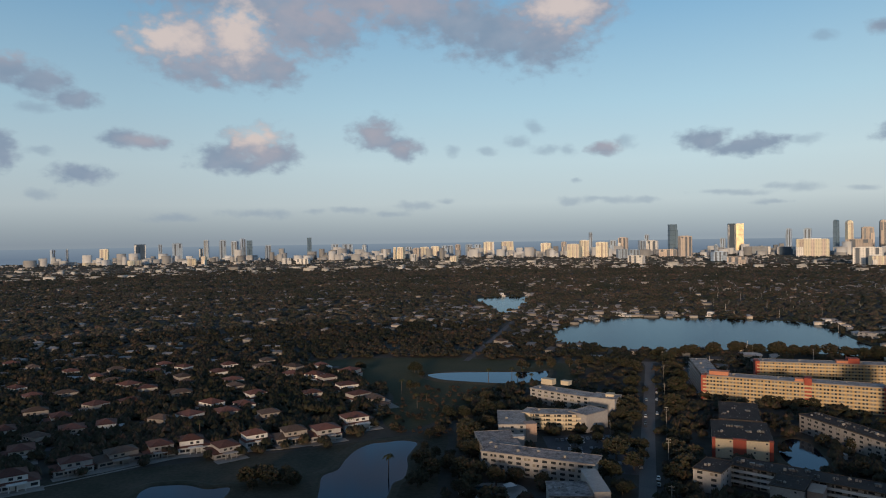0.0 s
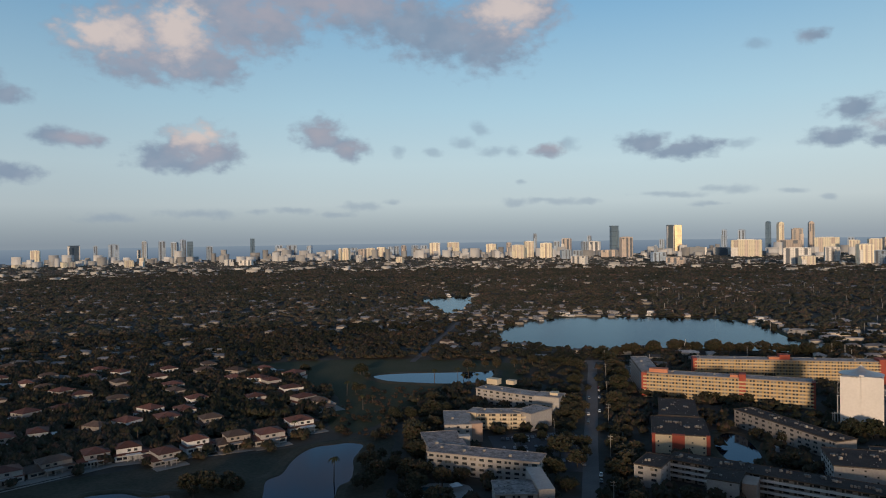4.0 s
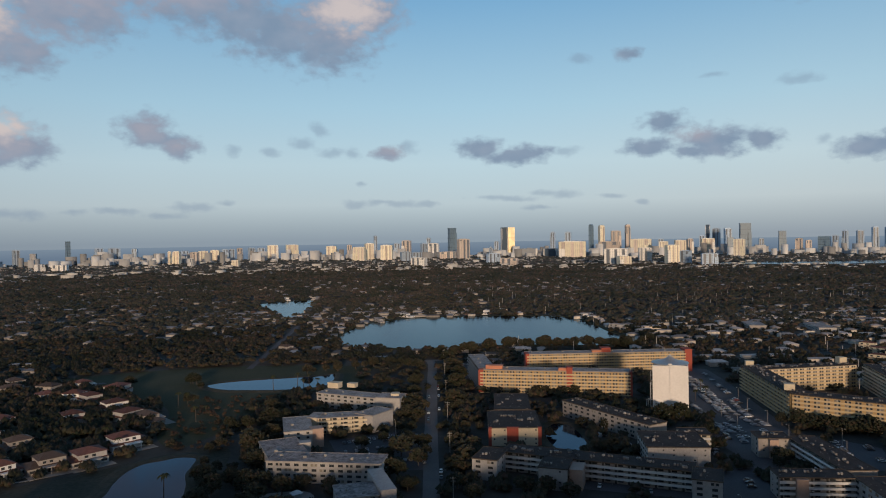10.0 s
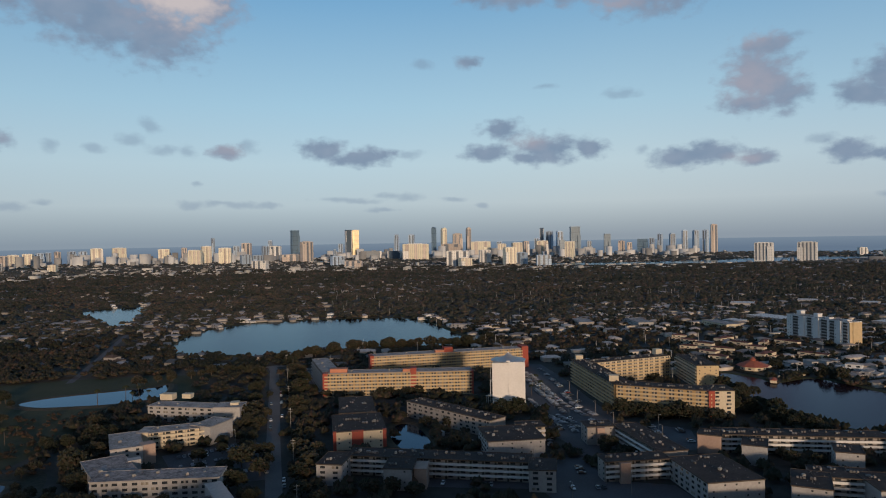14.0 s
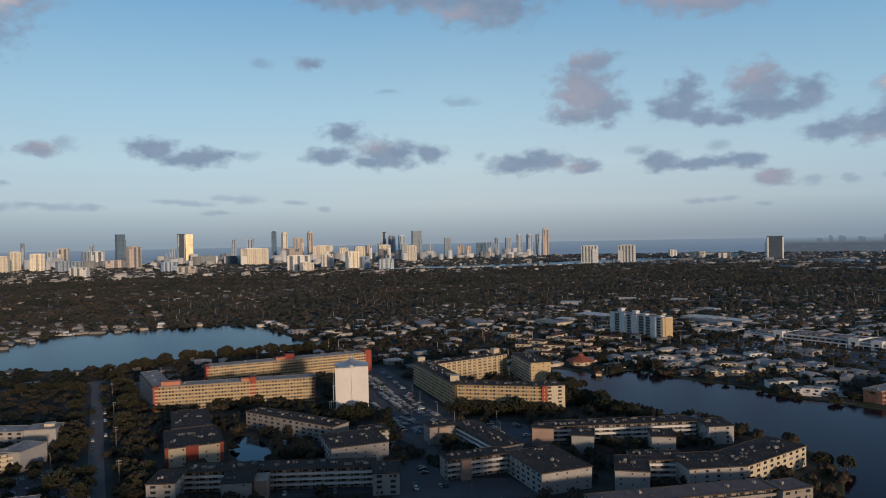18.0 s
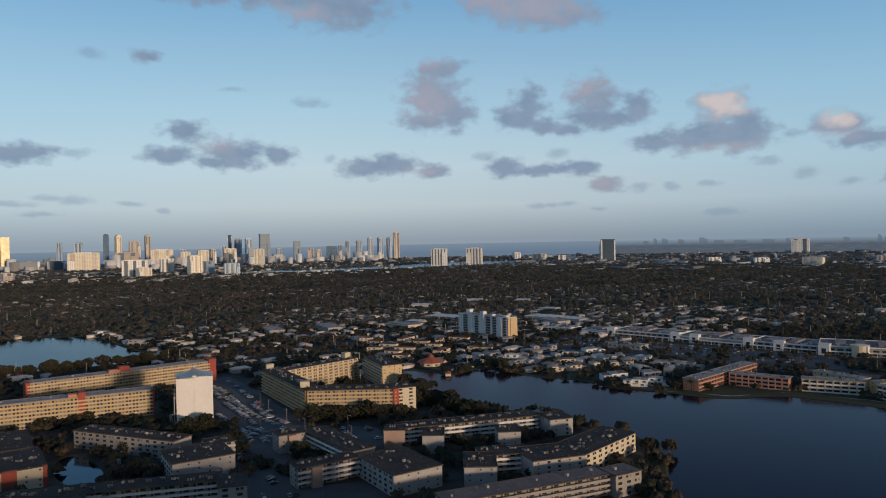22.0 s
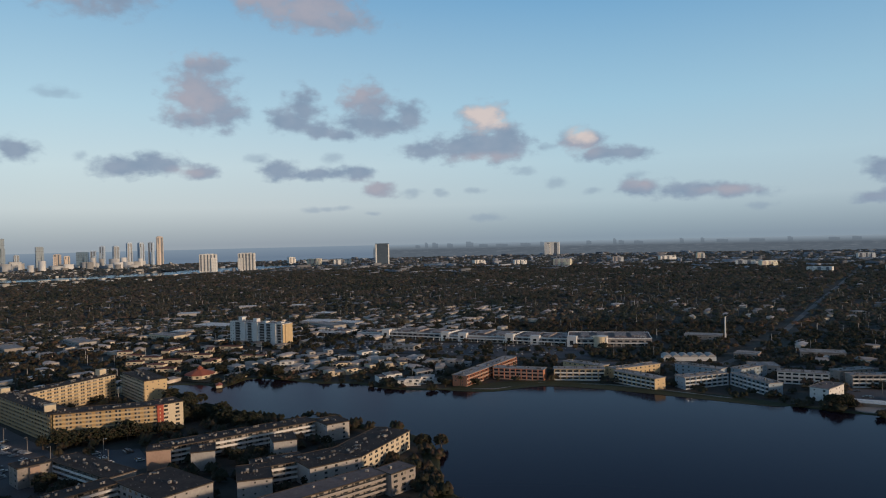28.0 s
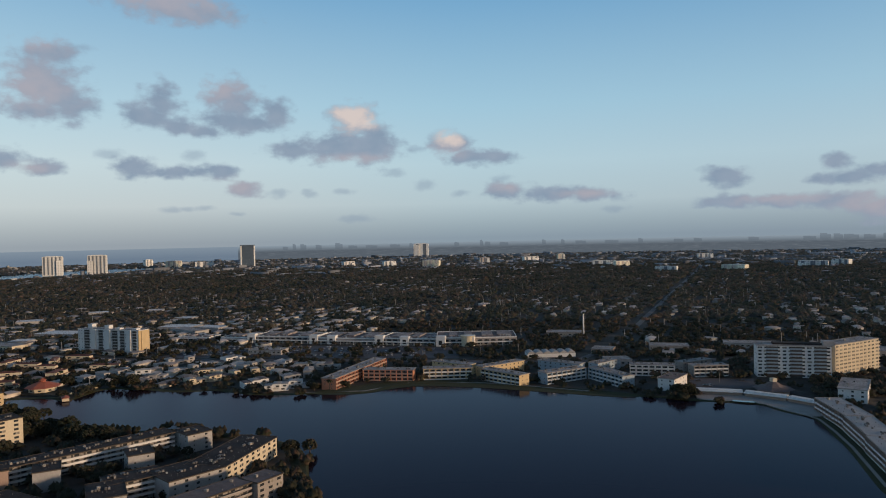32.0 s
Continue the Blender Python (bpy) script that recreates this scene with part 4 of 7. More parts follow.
def post_mesh(h):
    if ("p", h) not in CACHE:
        CACHE["p", h] = mesh_of("post", boxed(-0.1, -0.1, 0, 0.1, 0.1, h), M["pale"])
    return CACHE["p", h]


def block(parent, name, p0, p1, depth, h, material, z0=0.0):
    """A plain upright block such as a stair tower or a roof house."""
    p0, p1 = Vector(p0), Vector(p1)
    d = (p1 - p0).normalized()
    bm = bmesh.new()
    L = (p1 - p0).length
    box(bm, 0, 0, z0, L, depth, h)
    box(bm, -0.15, -0.15, h, L + 0.15, depth + 0.15, h + 0.3)
    ob = part(name, bm, M[material], parent)
    ob.matrix_basis = pose(p0.x, p0.y, 0, 0, 0, math.degrees(math.atan2(d.y, d.x)))
    return ob


def on_edge(p0, p1, a, b, out=0.0):
    """Two points at the metres a and b along an edge, moved outwards."""
    p0, p1 = Vector(p0), Vector(p1)
    d = (p1 - p0).normalized()
    n = Vector((d.y, -d.x)) * out
    return p0 + d * a + n, p0 + d * b + n


S4 = 2.55
# white blocks beside the golf course
golf = thing("apartment_building", "white four-storey apartment building with grey flat roofs, beside the golf course", "apartment building", group="four-storey apartment blocks")
wing(golf, (62, 513), (98, 480), 14, 4, S4, "white", "roof_grey", "wide", units=9)
wing(golf, (98, 479), (113, 470), 15, 4, S4 + 0.15, "white", "roof_grey", "blank", units=0, right="blank")
block(golf, "roof_house", (72, 528), (79, 522), 6, 14.0, "cream", 10.2)
block(golf, "roof_house", (86, 524), (91, 520), 5, 13.0, "cream", 10.2)
wing(golf, (53, 438), (86, 433), 13, 4, S4, "cream", "roof_grey", "gallery", units=5, rail="cream")
wing(golf, (86, 430), (102, 443), 14, 4, S4 + 0.1, "white", "roof_grey", "blank", units=0)
wing(golf, (31, 413), (47, 412), 34, 4, S4, "white", "roof_grey", "windows", left="windows", units=8)
block(golf, "stair_tower", (47.2, 412), (53.5, 413), 7, 10.6, "pink")
wing(golf, (47.3, 441), (52.7, 438.4), 13, 4, S4 + 0.05, "cream", "roof_grey", "", units=0)
block(golf, "end_tower", (109.0, 479.0), (114.0, 477.0), 6, 12.5, "cream")
golf_b = thing("apartment_building", "pale four-storey apartment building with a patched grey roof", "apartment building", group="four-storey apartment blocks")
wing(golf_b, (20, 364), (40, 366), 36, 4, S4 - 0.1, "pale", "roof_patch", "", left="windows", units=7)
wing(golf_b, (18, 362), (71, 337), 15, 4, S4, "white", "roof_patch", "wide", right="windows", units=5, bay=4.2)
wing(golf_b, (44, 300), (62, 299), 18, 4, S4 - 0.2, "white", "roof_patch", "wide", right="gallery", units=7)
block(golf_b, "stair_tower", (63, 300), (70, 300), 30, 10.8, "white")
block(golf_b, "stair_tower", (37.0, 386.0), (43.0, 386.0), 5, 10.7, "white")
# the long dark-roofed block in front
long_b = thing("apartment_building", "long four-storey white apartment building with open galleries and a dark roof", "apartment building", group="four-storey apartment blocks")
wing(long_b, (134, 336), (205, 276), 14, 4, S4, "pale", front="gallery")
wing(long_b, (116, 331), (126, 323), 20, 4, S4, "white", front="wide", right="windows", units=8)
wing(long_b, (141, 307), (152, 299), 18, 4, S4, "white", front="sparse", units=9)
block(long_b, "stair_tower", (154, 300.5), (159, 297), 12, 9.6, "pink")
wing(long_b, (198, 268), (208, 260), 18, 4, S4, "white", front="wide", units=9)
# red-cornered block beyond it
red_b = thing("apartment_building", "four-storey cream apartment building with red corner walls and a dark roof", "apartment building", group="four-storey apartment blocks")
wing(red_b, (144, 380), (172, 370), 40, 4, S4, "cream", front="sparse", bay=5, right="windows", left="windows", units=7)
wing(red_b, (163, 419), (184, 411), 46, 4, S4, "red", front="", right="windows", left="wide", units=7, rail="white")
for a, b in ((-0.4, 1.4), (10.2, 16.8), (28.0, 30.0)):
    q0, q1 = on_edge((144, 380), (172, 370), a, b, 0.35)
    block(red_b, "red_wall", q0, q1, 1.6, 10.5, "red")
# block round the pond
pond_b = thing("apartment_building", "four-storey pale apartment building along the pond with a dark roof", "apartment building", group="four-storey apartment blocks")
wing(pond_b, (214, 426), (232, 352), 14, 4, S4, "pale", front="wide", left="windows", units=8)
wing(pond_b, (207, 316), (236, 304), 30, 4, S4, "white", front="sparse", left="wide", right="windows", bay=5, units=7)
wing(pond_b, (238, 330), (252, 324), 14, 4, S4, "cream", front="gallery", units=9)
# blocks by the car park and the southern lake
cross_b = thing("apartment_building", "four-storey white apartment building with open galleries and a dark roof", "apartment building", group="four-storey apartment blocks")
wing(cross_b, (287, 307), (270, 254), 15, 4, S4, "pale", front="gallery", units=8)
wing(cross_b, (271, 310), (286, 303), 13, 4, S4, "pale", front="sparse", left="windows", units=7)
block(cross_b, "stair_tower", (275, 306), (279, 304), 4, 9.8, "pink")
wing(cross_b, (236, 257), (266, 244), 12, 4, S4, "pale", front="gallery", left="windows", units=8)
block(cross_b, "stair_tower", (241.5, 252.5), (246, 250.5), 3, 9.8, "pink")
wing(cross_b, (267, 246), (253, 211), 27, 4, S4, "white", front="wide", right="sparse", units=7)
mid_b = thing("apartment_building", "four-storey white apartment building with stepped wings and a dark roof", "apartment building", group="four-storey apartment blocks")
wing(mid_b, (319, 260), (388, 206), 14, 4, S4, "pale", front="gallery", units=8)
wing(mid_b, (311, 266), (318, 256), 12, 4, S4, "pink", front="blank", left="sparse", units=0)
wing(mid_b, (315, 241), (322, 231), 16, 4, S4 - 0.1, "white", front="blank", left="windows", units=6)
wing(mid_b, (343, 208), (351, 198), 16, 4, S4 - 0.1, "white", front="sparse", left="windows", units=6)
wing(mid_b, (382, 195), (394, 186), 18, 4, S4, "white", front="windows", left="sparse", units=6)
lake_b = thing("apartment_building", "four-storey white apartment building at the lake shore with a dark roof", "apartment building", group="four-storey apartment blocks")
wing(lake_b, (300, 192), (318, 174), 16, 4, S4, "pale", front="gallery", units=7)
wing(lake_b, (281, 190), (290, 177), 24, 4, S4, "white", front="sparse", left="blank", units=6)
wing(lake_b, (306, 166), (329, 149), 24, 4, S4, "white", front="windows", left="blank", units=7)
wing(lake_b, (329.5, 149), (381, 142), 22, 4, S4, "cream", front="wide", right="windows", units=8)
near_b = thing("apartment_building", "four-storey pale apartment building with a patched brown roof", "apartment building", group="four-storey apartment blocks")
wing(near_b, (238, 170), (308, 127), 13, 4, S4, "pale", "roof_brown", front="gallery", units=8, rail="pale", edge="bark")
wing(near_b, (307, 124), (321, 117), 12, 4, S4, "pale", "roof_brown", front="wide", right="windows", units=7, rail="pale", edge="bark")

# ---- seven-storey blocks ----
S7 = 2.5
or_a = thing("apartment_building", "long seven-storey yellow apartment building with red stair towers", "apartment building", group="seven-storey apartment blocks")
A0, A1 = (188, 514), (288, 461)
wing(or_a, A0, A1, 14, 7, S7, "ochre", "roof_grey", "band", rail="sand", right="blank", bay=4.5, units=10)
wing(or_a, (203, 584), (188.5, 516.5), 13, 7, S7, "pale", "roof_grey", "band", rail="white", left="", bay=4.0, units=10)
for a, b, h, mt in ((-1.2, 2.5, 17.8, "red"), (66, 70.5, 20.6, "red"), (112.4, 114.4, 17.7, "red")):
    q0, q1 = on_edge(A0, A1, a, b, 1.0)
    block(or_a, "stair_tower", q0, q1, 8, h, mt)
block(or_a, "roof_house", *on_edge(A0, A1, 4, 17, -3), 7, 20.4, "orange", 17.5)
block(or_a, "roof_house", *on_edge(A0, A1, 60, 66, -1), 6, 19.6, "orange", 17.5)
or_b = thing("apartment_building", "long seven-storey yellow apartment building with red end walls", "apartment building", group="seven-storey apartment blocks")
B0, B1 = (251, 567), (385, 528)
wing(or_b, B0, B1, 14, 7, S7, "ochre", "roof_grey", "band", rail="sand", right="blank", bay=4.5, units=10)
for a, b, h in ((-1.2, 2.0, 17.8), (138.6, 145, 19.2)):
    block(or_b, "stair_tower", *on_edge(B0, B1, a, b, 1.0), 12, h, "red")
block(or_b, "roof_house", *on_edge(B0, B1, 66, 74, -2), 8, 21.4, "red", 17.5)
block(or_b, "roof_house", *on_edge(B0, B1, 58, 66, -2), 6, 19.4, "orange", 17.5)
court = thing("apartment_building", "seven-storey cream apartment building round a court, with balcony bands", "apartment building", group="seven-storey apartment blocks")
wing(court, (381, 454), (342, 363), 14, 7, S7, "ochre", "roof_dark", "band", rail="sand", units=10, left="blank")
wing(court, (342, 361), (378, 311), 15, 7, S7, "ochre", "roof_dark", "band", rail="sand", units=10)
wing(court, (378.5, 312), (391, 304), 18, 7, S7, "cream", "roof_dark", "wide", units=9, right="wide")
block(court, "red_wall", (375.5, 311.6), (379, 309.6), 4, 17.6, "red")
wing(court, (386, 433), (462, 423), 14, 7, S7, "cream", "roof_dark", "band", rail="sand", units=10)
wing(court, (470, 424), (442, 378), 17, 7, S7, "sand", "roof_dark", "band", rail="cream", right="sparse", bay=4, units=9)
block(court, "roof_house", (346, 372), (351, 368), 5, 21.5, "cream", 17.5)
block(court, "roof_house", (384, 452), (389, 449), 5, 21.0, "cream", 17.5)
block(court, "roof_house", (455, 432), (461, 431), 5, 22.0, "cream", 17.5)

# ---- across the lake ----
S3 = 3.0


def lakeside(wall, label, wings, rail="bright", roof="roof_grey"):
    b = thing("apartment_building", label, "apartment building", group="three-storey lakeside blocks")
    for p0, p1, depth, style in wings:
        wing(b, p0, p1, depth, 3, S3 + (0.0 if style != "gallery" else 0.15), wall, roof, style, right="sparse", left="sparse", units=20, rail=rail, over=0.5, bay=4.7)
    return b


lakeside("orange", "three-storey orange apartment building with grey roofs on the lake shore", [((550, 155.5), (646, 133.5), 12, "bandwide"), ((589, 141.5), (587, 98), 11, "bandwide")], "pink")
lakeside("sand", "three-storey pale yellow apartment building on the lake shore", [((592, 90), (598, 49), 11, "bandwide"), ((632, 88), (613, 52), 10, "windows")])
lakeside("sand", "three-storey cream apartment building in a V on the lake shore", [((594, 41), (566, 8), 11, "bandwide"), ((602, 40), (634, 5), 10, "windows")])
lakeside("blue", "three-storey blue grey apartment building on the lake shore", [((574, -13), (599, -46), 11, "bandwide"), ((636, -7), (614, -42), 10, "windows")])
lakeside("blue", "three-storey blue grey apartment building with a cream end wall", [((600, -49), (562, -72), 11, "bandwide"), ((617, -58), (642, -80), 10, "windows")])
lakeside("bright", "three-storey white apartment building with a long flat roof", [((613, -84), (608, -120), 11, "bandwide")])
lakeside("bright", "three-storey white apartment building standing end-on to the lake", [((556, -97), (549, -108), 26, "windows")], roof="roof_brown")
lakeside("pale", "three-storey pale apartment building beside the tall block", [((606, -135), (611, -164), 12, "bandwide"), ((622, -130), (640, -158), 10, "windows")])
lakeside("pink", "three-storey pink apartment building with a white roof on the lake shore", [((491, -187), (444, -186), 15, "bandwide"), ((443, -185), (401, -179), 15, "bandwide"), ((400, -178), (330, -167), 15, "bandwide")], roof="white")
lakeside("bright", "three-storey white apartment building behind the swimming pool", [((521, -213), (513, -229), 42, "windows")])

tall = thing("apartment_building", "nine-storey white and yellow apartment tower block", "apartment building")
wing(tall, (608, -186), (600, -241), 16, 9, 2.85, "bright", "roof_grey", "wide", bay=4.4, right="", left="sparse", units=8, seed=4)
for a in (7, 25, 43):
    q0, q1 = on_edge((608, -186), (600, -241), a, a + 9, 0.12)
    # a dark panel proud of the wall stands in for the recess's shade
    block(tall, "recess_shade_panel", q0, q1, 0.3, 25.0, "shade")
    for s in range(1, 9):
        q2, q3 = on_edge((608, -186), (600, -241), a, a + 9, 0.9)
        block(tall, "balcony", q2, q3, 0.8, s * 2.85 + 0.95, "blue", s * 2.85)
wing(tall, (601, -244), (638, -294), 16, 9, 2.95, "cream", "roof_grey", "band", rail="cream", right="blank", units=8)
block(tall, "roof_house", (603, -236), (602, -244), 8, 29.5, "white", 25.7)
block(tall, "roof_house", (612, -200), (606, -236), 9, 27.2, "roof_dark", 25.7)

slab = thing("apartment_building", "eight-storey white slab of flats with projecting bays", "apartment building")
wing(slab, (748, 510), (726, 425), 16, 8, 3.2, "bright", "roof_grey", "sparse", bay=3.9, units=8, edge="bright")
for a, w in ((9.5, 7.5), (31, 6), (51, 7.5), (62.5, 6), (80, 5.5)):
    q0, q1 = on_edge((748, 510), (726, 425), a, a + w, 0.14)
    # shade of the balcony stack painted as a dark panel on the wall
    block(slab, "recess_shade_panel", q0, q1, 0.2, 25.0, "shade")
    q0, q1 = on_edge((748, 510), (726, 425), a, a + w, 0.8)
    for f in range(1, 8):
        block(slab, "balcony", q0, q1, 0.7, f * 3.2 + 0.75, "white", f * 3.2)
for a, w in ((20, 7), (40, 8), (72, 6)):
    q0, q1 = on_edge((748, 510), (726, 425), a, a + w, 1.2)
    block(slab, "bay", q0, q1, 1.3, 26.0, "bright")
for a, h in ((11, 31), (36, 30), (52, 27.5), (76, 27.5)):
    q0, q1 = on_edge((748, 510), (726, 425), a, a + 6, -4)
    block(slab, "roof_house", q0, q1, 6, h, "bright", 25.6)
# sand paint on this end also stands in for its warm sunlight
block(slab, "end_wall", (725.8, 424.1), (741.2, 420.1), 0.7, 25.2, "sand")
block(slab, "end_bay", (729.2, 422.4), (734.5, 421.0), 1.0, 25.5, "sand")

# ---- roads, car parks and lawns ----
road_line = [(-60, -200), (0, 0), (60, 220), (88, 308), (120, 418), (155, 535), (188, 646), (192, 668)]
ribbon("road", road_line, 8.2, 0.02, M["road"], "straight worn grey street between the apartment blocks", "road")
ribbon("road", [(120, 690), (192, 668), (330, 640), (440, 600), (470, 560)], 8, 0.03, M["road"], "grey street along the tree-lined lake shore", "road")
ribbon("road", [(660, -20), (700, -52), (792, -98), (1063, -172), (1600, -325), (2669, -633), (4600, -1190)], 7.5, 0.02, M["road"], "straight avenue running out through the suburb", "road")
ribbon("road", [(735, 620), (700, 500), (690, 380), (690, 200), (680, 60), (676, -40), (690, -140), (700, -330)], 14, 0.04, M["asphalt"], "wide dark road behind the lakeside houses", "road")
for line, words in (([(-260, 395), (-150, 470), (-95, 500), (-60, 540), (-150, 640)], "narrow estate street"), ([(-420, 470), (-260, 560), (-150, 640), (-100, 670)], "narrow estate street")):
    ribbon("road", line, 7, 0.03, M["asphalt"], words + " among terracotta-roofed houses", "road")
LOTS = [
    [(258, 285), (300, 296), (336, 366), (384, 470), (408, 530), (384, 548), (330, 462), (304, 392), (268, 340)],
    [(196, 232), (250, 200), (262, 238), (238, 262), (262, 300), (224, 300), (170, 330), (160, 300), (205, 268)],
    [(196, 520), (184, 560), (196, 640), (238, 634), (226, 560)],
    [(58, 362), (100, 352), (112, 420), (104, 428), (58, 424)],
    [(300, 280), (318, 268), (345, 300), (332, 330), (318, 318)],
    [(700, 70), (770, 80), (790, 380), (705, 390)],
    [(560, -130), (600, -126), (600, -180), (566, -176)],
]
for lot in LOTS:
    sheet("car_park", lot, 0.05, M["asphalt"], "dark asphalt car park between apartment blocks", "car park")
    NO_TREES.append(lot)
    NO_HOUSES.append(lot)
fairway = outline([(-150, 690), (-90, 712), (-13, 712), (70, 690), (135, 655), (120, 632), (100, 560), (45, 565), (8, 490), (-14, 452), (-30, 440), (-42, 470), (-40, 540), (-70, 600)], 5)
sheet("lawn", fairway, 0.06, M["grass"], "dark mown golf course grass", "lawn")
NO_TREES.append(fairway)
NO_HOUSES.append(fairway)
rough = outline([(-230, 330), (-150, 380), (-80, 405), (-30, 430), (0, 430), (-4, 380), (-20, 300), (-150, 270)], 5)
sheet("lawn", rough, 0.04, M["bank"], "rough grass and earth round the ponds", "lawn")
NO_TREES.append(rough)
NO_HOUSES.append(rough)
green = outline([(545, 168), (580, 120), (588, 60), (570, 10), (560, -30), (540, -75), (528, -70), (545, -10), (560, 45), (563, 95), (536, 130), (533, 165)], 4)
NO_TREES.append(green)
sheet("lawn", green, 0.5, M["grass"], "mown lawn along the lake shore", "lawn")
ribbon("path", [(538, 176), (546, 130), (576, 100), (580, 45), (566, 0), (548, -45)], 1.8, 0.62, M["path"], "pale concrete path along the lawn", "path")
ribbon("path", [(488, -171), (468, -180), (440, -178), (408, -174), (345, -162)], 1.8, 0.9, M["path"], "pale concrete path along the lake", "path")
ribbon("path", [(-215, 335), (-150, 392), (-100, 405), (-72, 415)], 1.6, 0.2, M["path"], "pale garden wall path below the houses", "path")
bay_street = [(21, 691), (42, 775), (99, 1014)]
ribbon("road", bay_street, 6.0, 0.03, M["asphalt"], "pale street running towards the small lake", "road")
for p in (road_line, bay_street, [(700, -52), (1063, -172), (1600, -325), (2669, -633), (4600, -1190)], [(735, 620), (690, 380), (690, 200), (676, -40), (700, -330)]):
    for a, b in zip(p, p[1:]):
        a, b = Vector(a), Vector(b)
        n = Vector((-(b - a).y, (b - a).x)).normalized() * (8 if p is not road_line else 7)
        NO_TREES.append([a + n, b + n, b - n, a - n])
        NO_HOUSES.append([a + 2 * n, b + 2 * n, b - 2 * n, a - 2 * n])

NO_HOUSES.append([(520, -260), (670, -320), (690, 170), (640, 195), (545, 172), (560, -60), (500, -150)])
NO_TREES.append([(335, -150), (400, -162), (470, -168), (505, -140), (560, -120), (560, -200), (480, -205), (330, -190)])

# ---- water tank ----
tank = thing("water_tank", "tall white water tank with flat screen walls and a swept roof", "water tank", (289, 413.5, 0), -35.3)
bm = bmesh.new()
cyl(bm, 0, 0, 8, 32.8, 10.6, 10.6, 36)
cyl(bm, 0, 0, 3, 8, 5.0, 10.6, 36)
cyl(bm, 0, 0, 0, 3, 5.0, 5.0, 24)
part("shell", bm, M["tank"], tank)
# the roof sweeps up like a tent to a small finial
bm = bmesh.new()
prof = [(12.3, 32.7), (12.3, 33.2), (9.2, 33.7), (6.2, 34.4), (3.6, 35.4), (1.8, 36.6), (0.9, 37.8)]
for (r0, z0), (r1, z1) in zip(prof, prof[1:]):
    cyl(bm, 0, 0, z0, z1, r0, r1, 36, caps=False)
part("roof", bm, M["metal"], tank, "pale swept metal roof")
bm = bmesh.new()
cyl(bm, 0, 0, 37.6, 38.6, 0.9, 0.15, 12)
part("finial", bm, M["tank"], tank)
# two flat panels meet at a pilaster in front of the shell
part("screen_panel", boxed(-11.2, -11.4, 0, -0.1, -10.2, 32.4), M["tank"], tank)
part("screen_panel", boxed(0.5, -11.7, 0, 11.6, -10.5, 33.0), M["tank"], tank)
part("pilaster", boxed(-0.1, -11.9, 0, 0.5, -10.2, 33.8), M["tank"], tank)
part("screen_cap", boxed(-1.2, -11.6, 32.9, 1.3, -9.4, 34.0), M["tank"], tank)
part("side_wall", boxed(10.6, -10.5, 0, 11.6, -3.0, 33.0), M["tank"], tank)
for x0, y0, x1, y1, h0 in ((-12.6, -9.5, -11.6, -8.0, 20), (-14.2, -8.5, -12.0, -7.0, 9), (-15.4, -6.0, -13.2, -5.0, 8)):
    bm = bmesh.new()
    cyl(bm, x0, y0, 0, h0, 0.34, 0.34, 10)
    cyl(bm, x0, y0, h0 - 0.3, h0 + 0.4, 0.5, 0.5, 10)
    box(bm, x0, y0 - 0.2, h0, x1 + 1.6, y0 + 0.2, h0 + 0.4)
    part("pipe", bm, M["metal"], tank, "grey metal riser pipe")
for z in range(4, 32, 3):
    part("ladder_rung", boxed(-12.4, -9.0, z, -11.0, -8.8, z + 0.14), M["metal"], tank)
part("ladder_rail", boxed(-12.5, -9.05, 0, -12.35, -8.75, 32.4), M["metal"], tank)
part("sign_board", boxed(9.5, -14.0, 1.6, 12.4, -13.8, 4.4), M["bright"], tank)
part("sign_post", boxed(10.9, -13.8, 0, 11.1, -13.6, 4.2), M["pole"], tank)
NO_TREES.append([(270, 395), (303, 395), (303, 425), (270, 425)])

# ---- red-roofed pavilion on the lake ----
hut = thing("lake_pavilion", "round pavilion with a red tiled pyramid roof at the lake", "pavilion", (540, 401, 0))
bm = bmesh.new()
cyl(bm, 0, 0, 0, 4.6, 10.5, 10.5, 8)
part("wall", bm, M["cream"], hut)
bm = bmesh.new()
cyl(bm, 0, 0, 4.6, 8.6, 14.0, 3.4, 8)
cyl(bm, 0, 0, 8.6, 9.7, 2.4, 2.4, 8)
cyl(bm, 0, 0, 9.7, 11.8, 3.2, 0.0, 8)
part("roof", bm, M["tile_red"], hut)
for k in range(8):
    w_ob = place("window", WIN_WIDE, hut, pose(0, 0, 0, 0, 0, 22.5 + 45 * k) @ pose(0, -9.75, 2.4))
sheet("landing", outline([(522, 398), (530, 414), (552, 412), (553, 390), (524, 364), (508, 354), (505, 360), (522, 378)], 4), 0.3, M["bank"], "low earth quay under the pavilion", "quay", thick=0.7)
NO_TREES.append([(500, 350), (560, 380), (560, 420), (515, 420)])
NO_HOUSES.append(NO_TREES[-1])

boat = thing("boat_house", "small boat house with a red tiled roof on the quay", "boat house", (507, 358, 0.9), 38)
part("wall", boxed(-5, -2.4, 0, 5, 2.4, 2.2), M["cream"], boat)
bm = bmesh.new()
hip_roof(bm, -5, -2.4, 5, 2.4, 2.2, 1.3, 0.5)
part("roof", bm, M["tile_red"], boat)
for bx in (-2.6, 2.6):
    place("window", WIN, boat, pose(bx, -2.4, 1.2))
quay = thing("quay_wall", "low sunlit concrete wall along the causeway by the pavilion", "wall")
